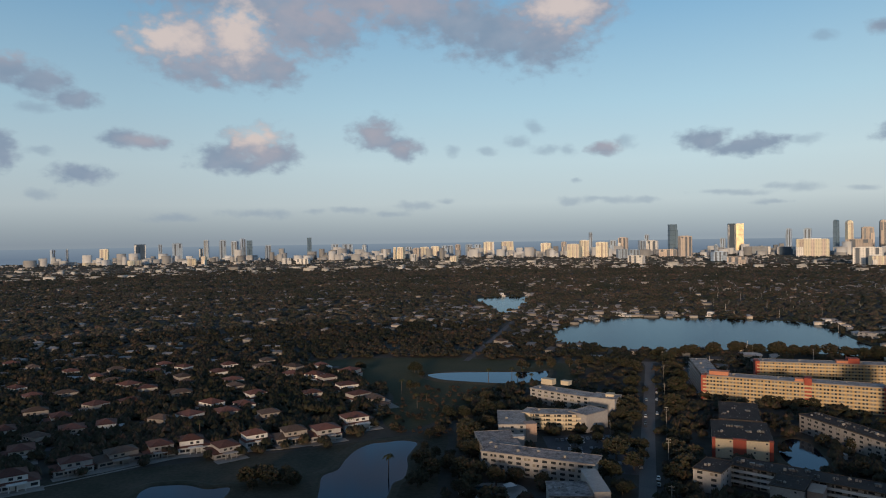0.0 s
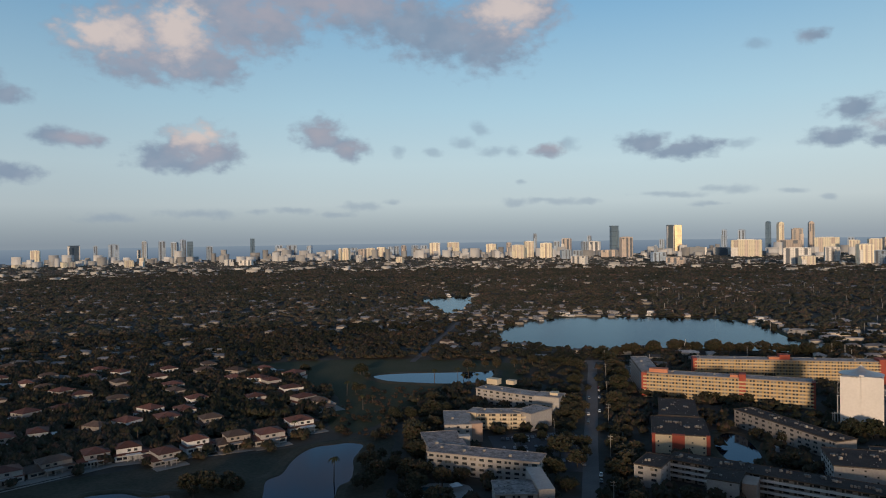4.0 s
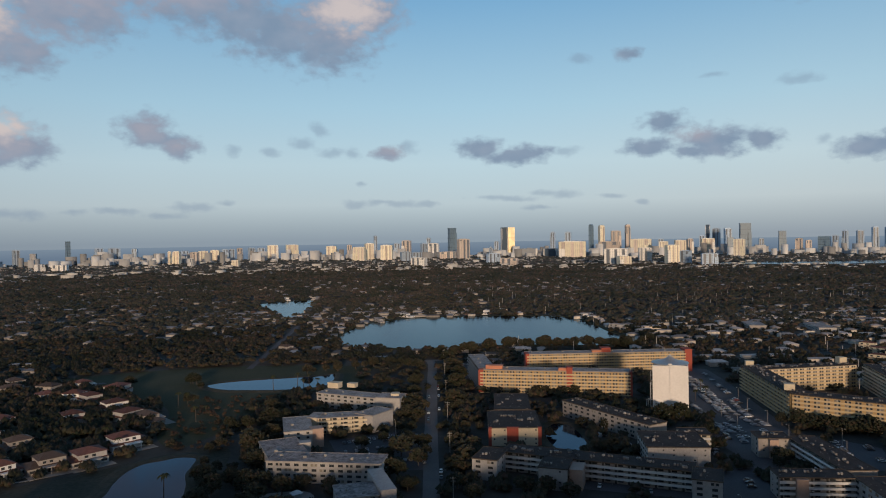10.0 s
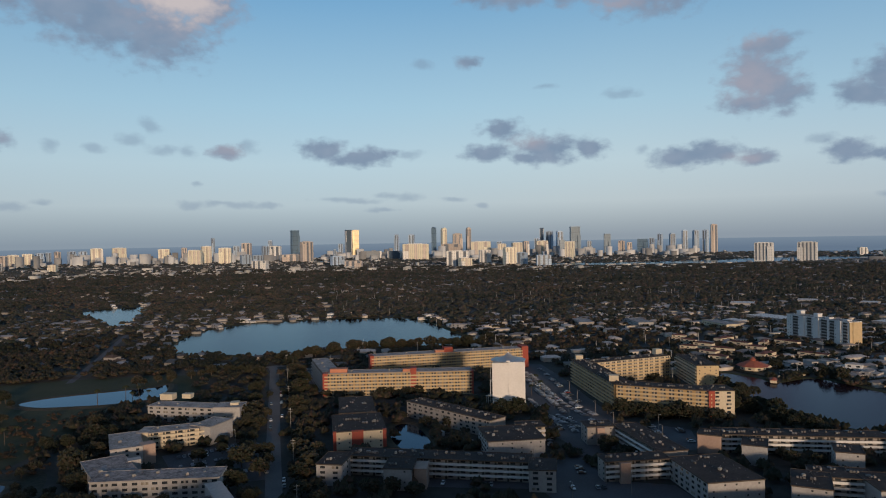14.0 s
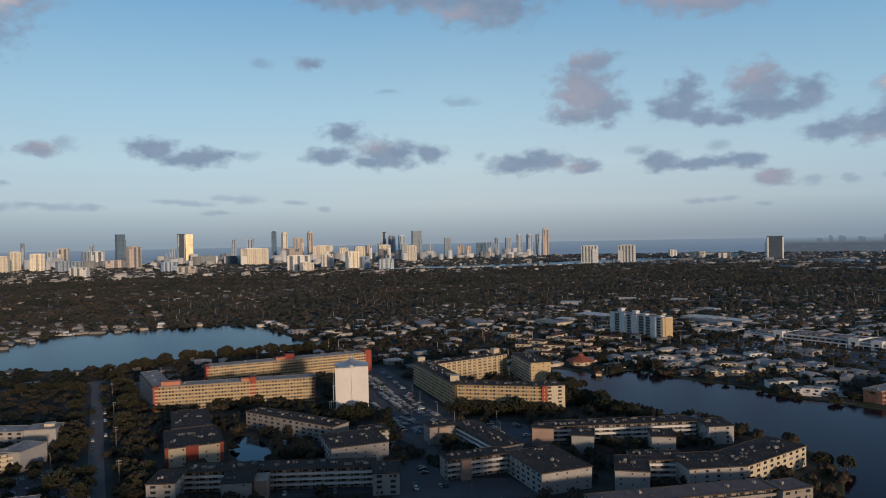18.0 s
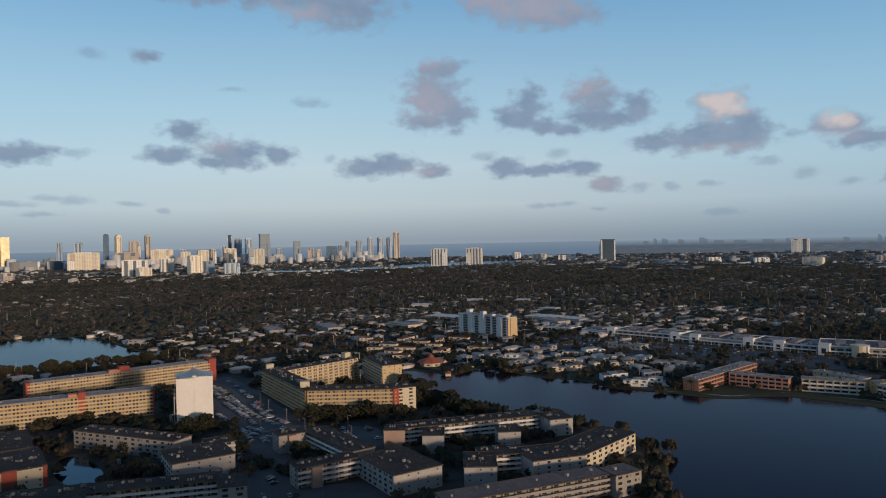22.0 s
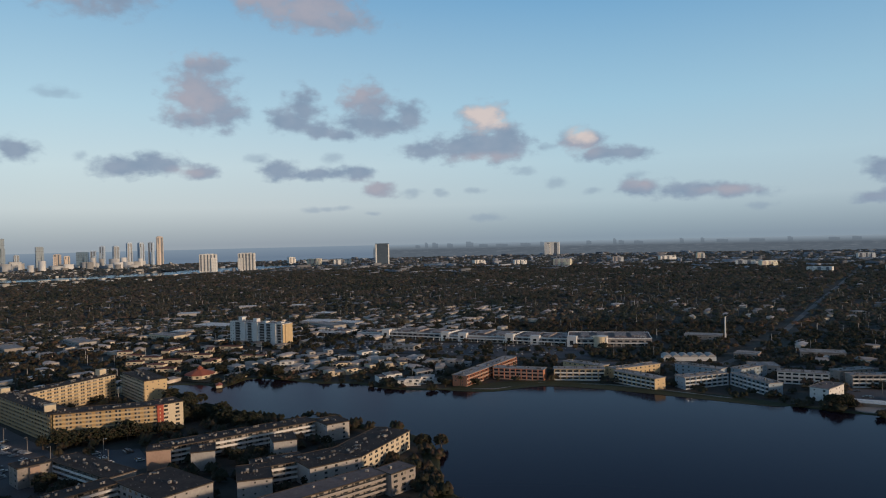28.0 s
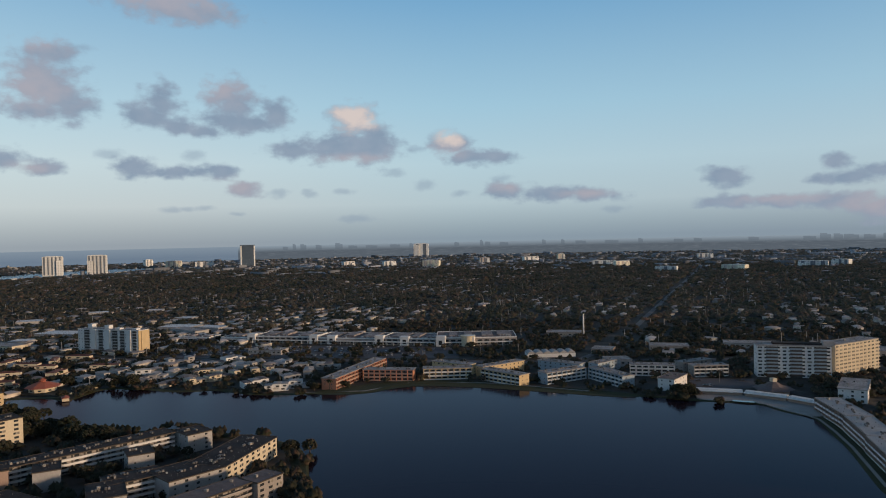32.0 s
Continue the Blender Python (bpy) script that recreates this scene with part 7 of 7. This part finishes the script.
# ---- near trees, each a thing ----


def leaf_clumps(bm, centre, radius, count, size, r, flat=0.8):
    """A crown of many small ragged clumps round a centre, uneven and with gaps."""
    for _ in range(count):
        a, b = r.uniform(0, 2 * math.pi), math.asin(r.uniform(-0.6, 1))
        k = r.uniform(0.55, 1.0)
        c = Vector((math.cos(a) * math.cos(b), math.sin(a) * math.cos(b), math.sin(b) * flat)) * radius * k + Vector(centre)
        s = size * r.uniform(0.65, 1.25)
        # a small eight-sided leaf mass with uneven corners
        e = [bm.verts.new(c + Vector(q) * s * r.uniform(0.6, 1.3)) for q in ((1, 0, 0), (0, 1, 0), (-1, 0, 0), (0, -1, 0), (0, 0, 0.8), (0, 0, -0.7))]
        for k in range(4):
            bm.faces.new((e[k], e[(k + 1) % 4], e[4]))
            if k % 2:
                bm.faces.new((e[(k + 1) % 4], e[k], e[5]))


def tree_proto(label, height, spread_r, seed):
    r = random.Random(seed)
    t = thing("tree", label, "tree", group="street and garden trees")
    bm = bmesh.new()
    cyl(bm, 0, 0, 0, height * 0.4, 0.35, 0.22, 8)
    for k in range(4):
        a = k * 1.6 + r.uniform(-0.3, 0.3)
        base = Vector((0, 0, height * r.uniform(0.28, 0.38)))
        tip = Vector((math.cos(a) * spread_r * 0.6, math.sin(a) * spread_r * 0.6, height * r.uniform(0.6, 0.75)))
        d = (tip - base).normalized()
        s = d.orthogonal().normalized()
        q = d.cross(s)
        lo = [bm.verts.new(base + (s * math.cos(u) + q * math.sin(u)) * 0.16) for u in (0, 1.57, 3.14, 4.71)]
        hi = [bm.verts.new(tip + (s * math.cos(u) + q * math.sin(u)) * 0.05) for u in (0, 1.57, 3.14, 4.71)]
        for i in range(4):
            bm.faces.new((lo[i], lo[(i + 1) % 4], hi[(i + 1) % 4], hi[i]))
    part("trunk", bm, M["bark"], t)
    bm = bmesh.new()
    leaf_clumps(bm, (0, 0, height * 0.52), spread_r * 0.95, 210, spread_r * 0.165, r, height * 0.45 / spread_r)
    part("crown", bm, M["leaf"], t)
    return t


def palm_proto(label, height, seed):
    r = random.Random(seed)
    t = thing("palm_tree", label, "palm", group="palms")
    bm = bmesh.new()
    n = 6
    for k in range(n):
        cyl(bm, 0.25 * math.sin(k * 0.35), 0, height * k / n, height * (k + 1) / n + 0.05, 0.24 - 0.015 * k, 0.225 - 0.015 * k, 7)
    part("trunk", bm, M["bark"], t)
    bm = bmesh.new()
    top = Vector((0.25 * math.sin((n - 1) * 0.35), 0, height))
    for k in range(15):
        a = k * 2.4 + r.uniform(-0.2, 0.2)
        up = r.uniform(0.1, 0.8)
        L = r.uniform(2.2, 3.2)
        out = Vector((math.cos(a), math.sin(a), 0))
        side = Vector((-math.sin(a), math.cos(a), 0))
        prev = None
        for s in range(6):
            u = s / 5
            c = top + out * L * u + Vector((0, 0, L * (up * u - (0.75 + up * 0.7) * u * u)))
            wdt = 0.42 * math.sin(math.pi * min(1, 0.15 + 0.85 * u)) + 0.03
            row = [bm.verts.new(c + side * wdt - Vector((0, 0, wdt * 0.5))), bm.verts.new(c), bm.verts.new(c - side * wdt - Vector((0, 0, wdt * 0.5)))]
            if prev:
                bm.faces.new((prev[0], prev[1], row[1], row[0]))
                bm.faces.new((prev[1], prev[2], row[2], row[1]))
            prev = row
    part("fronds", bm, M["palm"], t)
    return t


TREES = [tree_proto("broad dark green tree with a ragged crown", 9.0, 4.6, 1), tree_proto("rounded green tree beside the buildings", 7.5, 3.8, 2), tree_proto("tall spreading dark green tree", 11.0, 6.0, 3),
         tree_proto("small rust-tinged tree with sparse leaves", 6.0, 3.2, 4), tree_proto("wide low tree with an uneven crown", 8.0, 5.4, 5)]
used_tree = [False] * len(TREES)
rnd = random.Random(17)
placed = []


def plant(x, y, k=None, s=None):
    k = rnd.randrange(len(TREES)) if k is None else k
    m = pose(x, y, 0, 0, 0, rnd.uniform(0, 360)) @ Matrix.Scale(s or rnd.uniform(0.75, 1.35), 4)
    placed.append((x, y))
    if not used_tree[k]:
        used_tree[k] = True
        TREES[k].matrix_basis = m
    else:
        o = copy_thing(TREES[k], m)
        o.matrix_basis = m


# single trees that stand out: beside the tank, in front of the yellow blocks, in the courts
TREES_NORTH = [(268, 392, 2, 1.15), (279, 389, 2, 1.15), (229, 394, 4, 1.1), (224, 388, 1, 1.0), (250, 478, 2, 0.8), (242, 482, 4, 0.9), (226, 491, 4, 1.0), (232, 488, 1, 1.0), (300, 538, 2, 0.9), (358, 326, 2, 0.95),
    (350, 330, 1, 0.9), (275, 297, 4, 1.1), (268, 292, 1, 0.9), (142, 300, 2, 0.8), (150, 292, 4, 0.9), (133, 306, 4, 1.0), (131, 372, 2, 0.9), (126, 366, 4, 1.0), (-92, 352, 4, 1.15), (-98, 347, 2, 0.9),
    (-86, 346, 4, 1.1), (-80, 352, 1, 1.1), (-76, 344, 4, 1.0), (-12, 372, 4, 1.2), (-8, 352, 2, 1.0), (-14, 340, 4, 1.1)]
TREES_COURTS = [(-94, 340, 3, 0.9), (-74, 344, 3, 0.8), (-10, 424, 3, 1.0), (-4, 432, 4, 0.8), (-12, 400, 3, 0.9), (-6, 385, 1, 0.9), (-27, 633, 2, 1.0), (-29, 636, 4, 1.0), (-24, 632, 0, 1.0), (-75, 652, 1, 0.8),
    (-78, 649, 2, 0.8), (-24, 564, 4, 0.8), (-28, 560, 0, 0.8), (-20, 614, 1, 0.8), (-88, 611, 2, 0.8), (-91, 571, 4, 0.8), (83, 503, 4, 1.0), (76, 508, 1, 1.0), (34, 346, 4, 0.9), (46, 338, 1, 1.0),
    (24, 352, 3, 1.1), (334, 226, 2, 0.8)]
TREES_SHORE = [(516, 367, 4, 0.9), (345, 218, 4, 0.9), (330, 216, 1, 0.9), (375, 192, 1, 0.9), (310, 170, 3, 1.0), (262, 222, 3, 0.9), (200, 428, 1, 0.8), (208, 420, 3, 1.0), (212, 396, 4, 0.9), (206, 350, 4, 0.9), (199, 345, 1, 1.0),
    (563, 395, 4, 1.1), (556, 345, 2, 1.0), (556, 332, 2, 1.1), (548, 172, 3, 1.2), (556, 178, 1, 1.0), (530, -108, 2, 1.0), (536, -116, 2, 0.9), (541, -108, 4, 1.0), (394, 150, 1, 1.0), (388, 136, 4, 0.9),
    (398, 166, 4, 0.9)]
TREES_LOT = [(336, 350, 2, 1.1), (341, 343, 4, 1.2), (346, 336, 2, 1.0), (352, 329, 4, 1.2), (359, 321, 2, 1.2), (366, 313, 1, 1.3), (372, 304, 4, 1.2), (330, 357, 1, 1.1), (70, 380, 1, 0.9), (82, 376, 4, 0.9), (92, 392, 2, 0.8), (74, 403, 4, 0.9), (88, 409, 1, 0.9), (100, 404, 2, 0.8), (108, 392, 4, 1.0), (104, 374, 1, 1.0), (96, 360, 2, 0.9), (84, 360, 4, 0.8)]
for x, y, k, s in TREES_NORTH + TREES_COURTS + TREES_SHORE + TREES_LOT:
    plant(x, y, k, s)
# rows along the straight street
for s in range(0, 24):
    t = s / 23
    cx, cy = 78 + (190 - 78) * t, 275 + (650 - 275) * t
    for off in (-14, -21, 14, 20):
        if rnd.random() < (0.72 if abs(off) < 16 else 0.5):
            x, y = cx + off * 0.96 + rnd.uniform(-2.5, 2.5), cy - off * 0.28 + rnd.uniform(-3, 3)
            i, j = cells(np.array([x]), np.array([y]))
            plant(x, y)
# belts: west of the golf blocks, the wooded point by the lake, the north lake's near shore
for (x0, y0, x1, y1, wide, count, kinds) in ((8, 300, 14, 410, 9, 22, (0, 1, 4)), (16, 415, 32, 470, 9, 14, (0, 2, 4)), (10, 470, 48, 528, 12, 16, (0, 1, 3)), (400, 318, 452, 352, 12, 24, (0, 2, 4)), (398, 250, 414, 316, 8, 18, (0, 2, 4)),
                                           (208, 690, 300, 716, 8, 22, (0, 2)), (300, 714, 425, 664, 9, 30, (2, 4, 0)), (430, 668, 468, 708, 8, 8, (0, 1)), (318, 575, 402, 552, 6, 12, (0, 1)), (70, 648, 180, 662, 8, 20, (3, 1, 0)), (384, 124, 392, 160, 3, 6, (3, 1)),
                                           (330, 470, 404, 575, 4, 22, (0, 1)), (110, 440, 128, 480, 5, 7, (1, 0))):
    for _ in range(count):
        t = rnd.random()
        x, y = x0 + (x1 - x0) * t + rnd.gauss(0, wide * 0.5), y0 + (y1 - y0) * t + rnd.gauss(0, wide * 0.5)
        plant(x, y, rnd.choice(kinds))
PALMS = [palm_proto("tall thin palm with drooping fronds", 10.0, 1), palm_proto("short palm with drooping fronds", 7.0, 2)]
spots = [(-29, 352), (-40, 300), (56, 590), (60, 583), (66, 596), (72, 588), (36, 583), (-28, 560), (-34, 548), (-62, 500), (-150, 430), (-100, 440), (-60, 440), (-190, 405), (-70, 470), (-120, 520),
         (240, 470), (330, 476), (345, 455), (338, 440), (320, 428), (700, 300), (705, 318), (712, 280), (702, 262), (716, 250), (708, 236), (560, 420), (576, 410), (690, 140), (696, 110), (550, 160), (556, 168),
         (660, -50), (668, -64), (500, -205), (620, 395), (600, 300), (610, 240), (640, 205), (-20, 500), (-14, 520), (100, 455), (104, 465), (118, 500)]
for i, (x, y) in enumerate(spots):
    m = pose(x, y, 0, 0, 0, rnd.uniform(0, 360)) @ Matrix.Scale(rnd.uniform(0.85, 1.25), 4)
    if i < 2:
        PALMS[i].matrix_basis = m
    else:
        o = copy_thing(PALMS[i % 2], m)
        o.matrix_basis = m

# ---- lamp posts and utility poles ----


def lamp_proto():
    t = thing("street_lamp", "slim grey car park lamp post with a short arm", "street lamp", group="lamp posts")
    bm = bmesh.new()
    cyl(bm, 0, 0, 0, 9.5, 0.16, 0.10, 8)
    part("post", bm, M["pole"], t)
    bm = bmesh.new()
    box(bm, -0.05, -1.4, 9.35, 0.05, 0.0, 9.47)
    part("arm", bm, M["pole"], t)
    bm = bmesh.new()
    box(bm, -0.22, -2.1, 9.30, 0.22, -1.4, 9.50)
    part("lamp_head", bm, M["metal"], t)
    return t


def pole_proto():
    t = thing("utility_pole", "tall weathered wooden utility pole with crossarms", "utility pole", group="utility poles")
    bm = bmesh.new()
    cyl(bm, 0, 0, 0, 13.5, 0.2, 0.13, 8)
    part("post", bm, M["pole"], t)
    for z in (12.6, 11.2):
        bm = boxed(-1.3, -0.08, z, 1.3, 0.08, z + 0.18)
        part("crossarm", bm, M["pole"], t)
    for x in (-1.1, -0.4, 0.4, 1.1):
        bm = bmesh.new()
        cyl(bm, x, 0, 12.78, 13.05, 0.07, 0.05, 6)
        part("insulator", bm, M["metal"], t)
    return t


lamp, pole = lamp_proto(), pole_proto()
LAMPS = [(276, 318), (296, 356), (310, 388), (326, 420), (342, 456), (358, 488), (376, 522), (310, 330), (322, 360), (334, 392), (350, 420), (214, 270), (236, 240), (222, 296), (180, 300), (206, 246), (66, 372), (92, 380),
         (98, 420), (208, 560), (214, 600), (222, 628), (720, 110), (722, 160), (724, 210), (752, 130), (752, 190), (754, 250), (724, 330), (755, 350), (640, 60), (640, 20), (650, -30), (585, -150), (312, 292), (330, 312)]
for i, (x, y) in enumerate(LAMPS):
    m = pose(x, y, 0, 0, 0, rnd.choice((0, 90, 180, 270)))
    if i:
        copy_thing(lamp, m)
    else:
        lamp.matrix_basis = m
ends = []
for i in range(6):
    t = i / 5
    x, y = 96 + (200 - 96) * t, 300 + (648 - 300) * t
    m = pose(x, y, 0, 0, 0, -16)
    if i:
        copy_thing(pole, m)
    else:
        pole.matrix_basis = m
    ends.append((x, y))
# thin pale poles and bare palm stems along the suburban streets
q = np.random.default_rng(63)
n = 620
az, d = q.uniform(18, 116, n), np.sqrt(q.uniform(600 ** 2, 1700 ** 2, n))
u = np.round(d * np.sin(np.radians(az)) / 34) * 34 + q.normal(0, 2, n)
x, y = u, d * np.cos(np.radians(az))
i, j = cells(x, y)
ok = ~built[i, j]
x, y, n = x[ok], y[ok], int(ok.sum())
wide = q.uniform(0.28, 0.42, n)
v, f = spread(BOX_V, BOX_F, np.stack([x, y, np.zeros(n)], -1), np.stack([wide, wide, q.uniform(7.5, 13.5, n)], -1), q.uniform(0, 1.5, n))
big_mesh("suburban_poles", v, f, mat("concrete_poles", (0.42, 0.39, 0.36), (0.30, 0.28, 0.26), 0.8, 0.5, vary=0.3, island=True), "thin pale utility poles among suburban trees", "poles")
mast = thing("mast", "tall pale concrete mast among the suburban houses", "mast", (852, -64, 0))
bm = bmesh.new()
cyl(bm, 0, 0, 0, 25.5, 0.95, 0.8, 12)
cyl(bm, 0, 0, 25.5, 25.9, 0.6, 0.5, 12)
part("shaft", bm, M["tank"], mast)

# ---- cars ----


def car_proto(label, paint):
    t = thing("car", label, "car", group="parked cars")
    bm = bmesh.new()
    prof = [(-2.2, 0.35), (-2.25, 0.75), (-1.9, 0.92), (1.0, 0.95), (2.05, 0.82), (2.25, 0.6), (2.2, 0.35)]
    a = [bm.verts.new((x, -0.88, z)) for x, z in prof]
    b = [bm.verts.new((x, 0.88, z)) for x, z in prof]
    for i in range(len(prof)):
        bm.faces.new((a[i], a[(i + 1) % len(prof)], b[(i + 1) % len(prof)], b[i]))
    bm.faces.new(a[::-1])
    bm.faces.new(b)
    bmesh.ops.recalc_face_normals(bm, faces=bm.faces)
    part("body", bm, paint, t)
    bm = bmesh.new()
    lo = [bm.verts.new(p) for p in ((-1.8, -0.82, 0.93), (1.0, -0.82, 0.93), (1.0, 0.82, 0.93), (-1.8, 0.82, 0.93))]
    hi = [bm.verts.new(p) for p in ((-1.3, -0.66, 1.44), (0.35, -0.66, 1.44), (0.35, 0.66, 1.44), (-1.3, 0.66, 1.44))]
    for i in range(4):
        bm.faces.new((lo[i], lo[(i + 1) % 4], hi[(i + 1) % 4], hi[i]))
    part("cabin", bm, M["glass"], t, "dark glass cabin")
    bm = bmesh.new()
    box(bm, -1.32, -0.68, 1.43, 0.37, 0.68, 1.49)
    part("roof", bm, paint, t)
    bmw = bmesh.new()
    cyl(bmw, 0, 0, -0.1, 0.1, 0.33, 0.33, 10)
    wheel = mesh_of("wheel", bmw, M["shade"])
    for x in (-1.4, 1.4):
        for y in (-0.82, 0.82):
            place("wheel", wheel, t, pose(x, y, 0.33, 90, 0, 0))
    return t


CARS = [car_proto("white saloon car parked on asphalt", mat("white_car_paint", (0.75, 0.75, 0.74), (0.68, 0.68, 0.67), 0.3, 1.0, spec=0.5)), car_proto("silver saloon car parked on asphalt", mat("silver_car_paint", (0.42, 0.43, 0.44), (0.36, 0.37, 0.38), 0.3, 1.0, metal=0.5)),
        car_proto("dark saloon car parked on asphalt", mat("dark_car_paint", (0.04, 0.045, 0.055), (0.06, 0.06, 0.065), 0.3, 1.0, spec=0.5)), car_proto("red saloon car parked on asphalt", mat("red_car_paint", (0.35, 0.04, 0.03), (0.28, 0.03, 0.03), 0.3, 1.0, spec=0.5))]
car_used = [False] * 4
car_n = 0


def park(x, y, turn):
    global car_n
    k = rnd.choices(range(4), (5, 4, 5, 1))[0]
    m = pose(x, y, 0.11, 0, 0, turn + rnd.choice((0, 180)) + rnd.uniform(-2, 2))
    car_n += 1
    if car_used[k]:
        copy_thing(CARS[k], m)
    else:
        car_used[k] = True
        CARS[k].matrix_basis = m


def car_row(a, b, turn, fill, step=2.9):
    a, b = Vector(a), Vector(b)
    n = int((b - a).length / step)
    for i in range(n):
        if rnd.random() < fill:
            p = a + (b - a) * (i + 0.5) / n
            park(p.x, p.y, turn)


far_cars = []


def far_row(a, b, turn, fill, step=2.9):
    a, b = Vector(a), Vector(b)
    n = int((b - a).length / step)
    for i in range(n):
        if rnd.random() < fill:
            p = a + (b - a) * (i + 0.5) / n
            far_cars.append((p.x, p.y, radians(turn)))


for a, b in (((272, 330), (296, 376)), ((282, 325), (330, 420)), ((305, 340), (345, 422)), ((318, 385), (372, 500)), ((330, 380), (392, 512)), ((340, 440), (382, 528))):
    car_row(a, (a[0] + (b[0] - a[0]) * 0.5, a[1] + (b[1] - a[1]) * 0.5), -25, 0.28)
    far_row((a[0] + (b[0] - a[0]) * 0.5, a[1] + (b[1] - a[1]) * 0.5), b, -25, 0.5)
for a, b, tr in (((204, 240), (246, 212), 62), ((214, 262), (232, 252), 62), ((232, 268), (250, 298), -30), ((168, 300), (198, 276), 55), ((188, 300), (220, 272), 55), ((66, 366), (94, 358), 80), ((64, 386), (100, 384), 88), ((66, 408), (102, 414), 95),
                 ((192, 530), (202, 634), -8), ((206, 530), (216, 634), -8), ((222, 560), (232, 630), -8), ((310, 284), (330, 318), -35), ((322, 278), (340, 305), -35), ((570, -134), (572, -172), 90), ((590, -130), (590, -176), 90)):
    (far_row if a[1] > 500 else car_row)(a, b, tr, 0.36)
for a, b in (((338, 447), (317, 396)), ((344, 444), (323, 393)), ((324, 397), (314, 360)), ((330, 394), (320, 357)), ((294, 380), (290, 352)), ((300, 378), (296, 350)), ((289, 346), (279, 327)), ((266, 339), (252, 319)), ((312, 420), (300, 390)), ((360, 490), (345, 460))):
    far_row(a, b, -25, 0.7, 2.9)
for a, b in (((62, 374), (96, 370)), ((62, 396), (102, 398)), ((64, 414), (104, 420)), ((100, 362), (110, 418))):
    far_row(a, b, 85, 0.6)
for i in range(12):
    t = rnd.random()
    park(92 + 98 * t - 3.6 + rnd.choice((0, 7.6)), 318 + 330 * t, 73)
for x in range(712, 770, 14):
    far_row((x, 90), (x + 8, 370), 0, 0.33)
pc = np.array(far_cars)
sz = np.random.default_rng(3).uniform(0.92, 1.1, (len(pc), 1)) * np.array([[1.0, 1.0, 1.0]])
CAR_V = np.array([(-2.2, -.9, .3), (2.2, -.9, .3), (2.2, .9, .3), (-2.2, .9, .3), (-2.2, -.88, .9), (2.1, -.88, .85), (2.1, .88, .85), (-2.2, .88, .9),
                  (-1.7, -.8, .92), (1.0, -.8, .92), (1.0, .8, .92), (-1.7, .8, .92), (-1.2, -.66, 1.45), (.4, -.66, 1.45), (.4, .66, 1.45), (-1.2, .66, 1.45)])
CAR_F = np.array([(0, 1, 5, 4), (1, 2, 6, 5), (2, 3, 7, 6), (3, 0, 4, 7), (4, 5, 6, 7), (8, 9, 13, 12), (9, 10, 14, 13), (10, 11, 15, 14), (11, 8, 12, 15), (12, 13, 14, 15)])
v, f = spread(CAR_V, CAR_F, np.stack([pc[:, 0], pc[:, 1], np.full(len(pc), 0.05)], -1), sz, pc[:, 2])
big_mesh("parked_cars", v, f, mat("mixed_car_paint", (0.22, 0.22, 0.23), (0.18, 0.18, 0.19), 0.35, 1.0, vary=0.9, island=True, spec=0.5), "rows of mixed white, silver and dark parked cars", "cars")
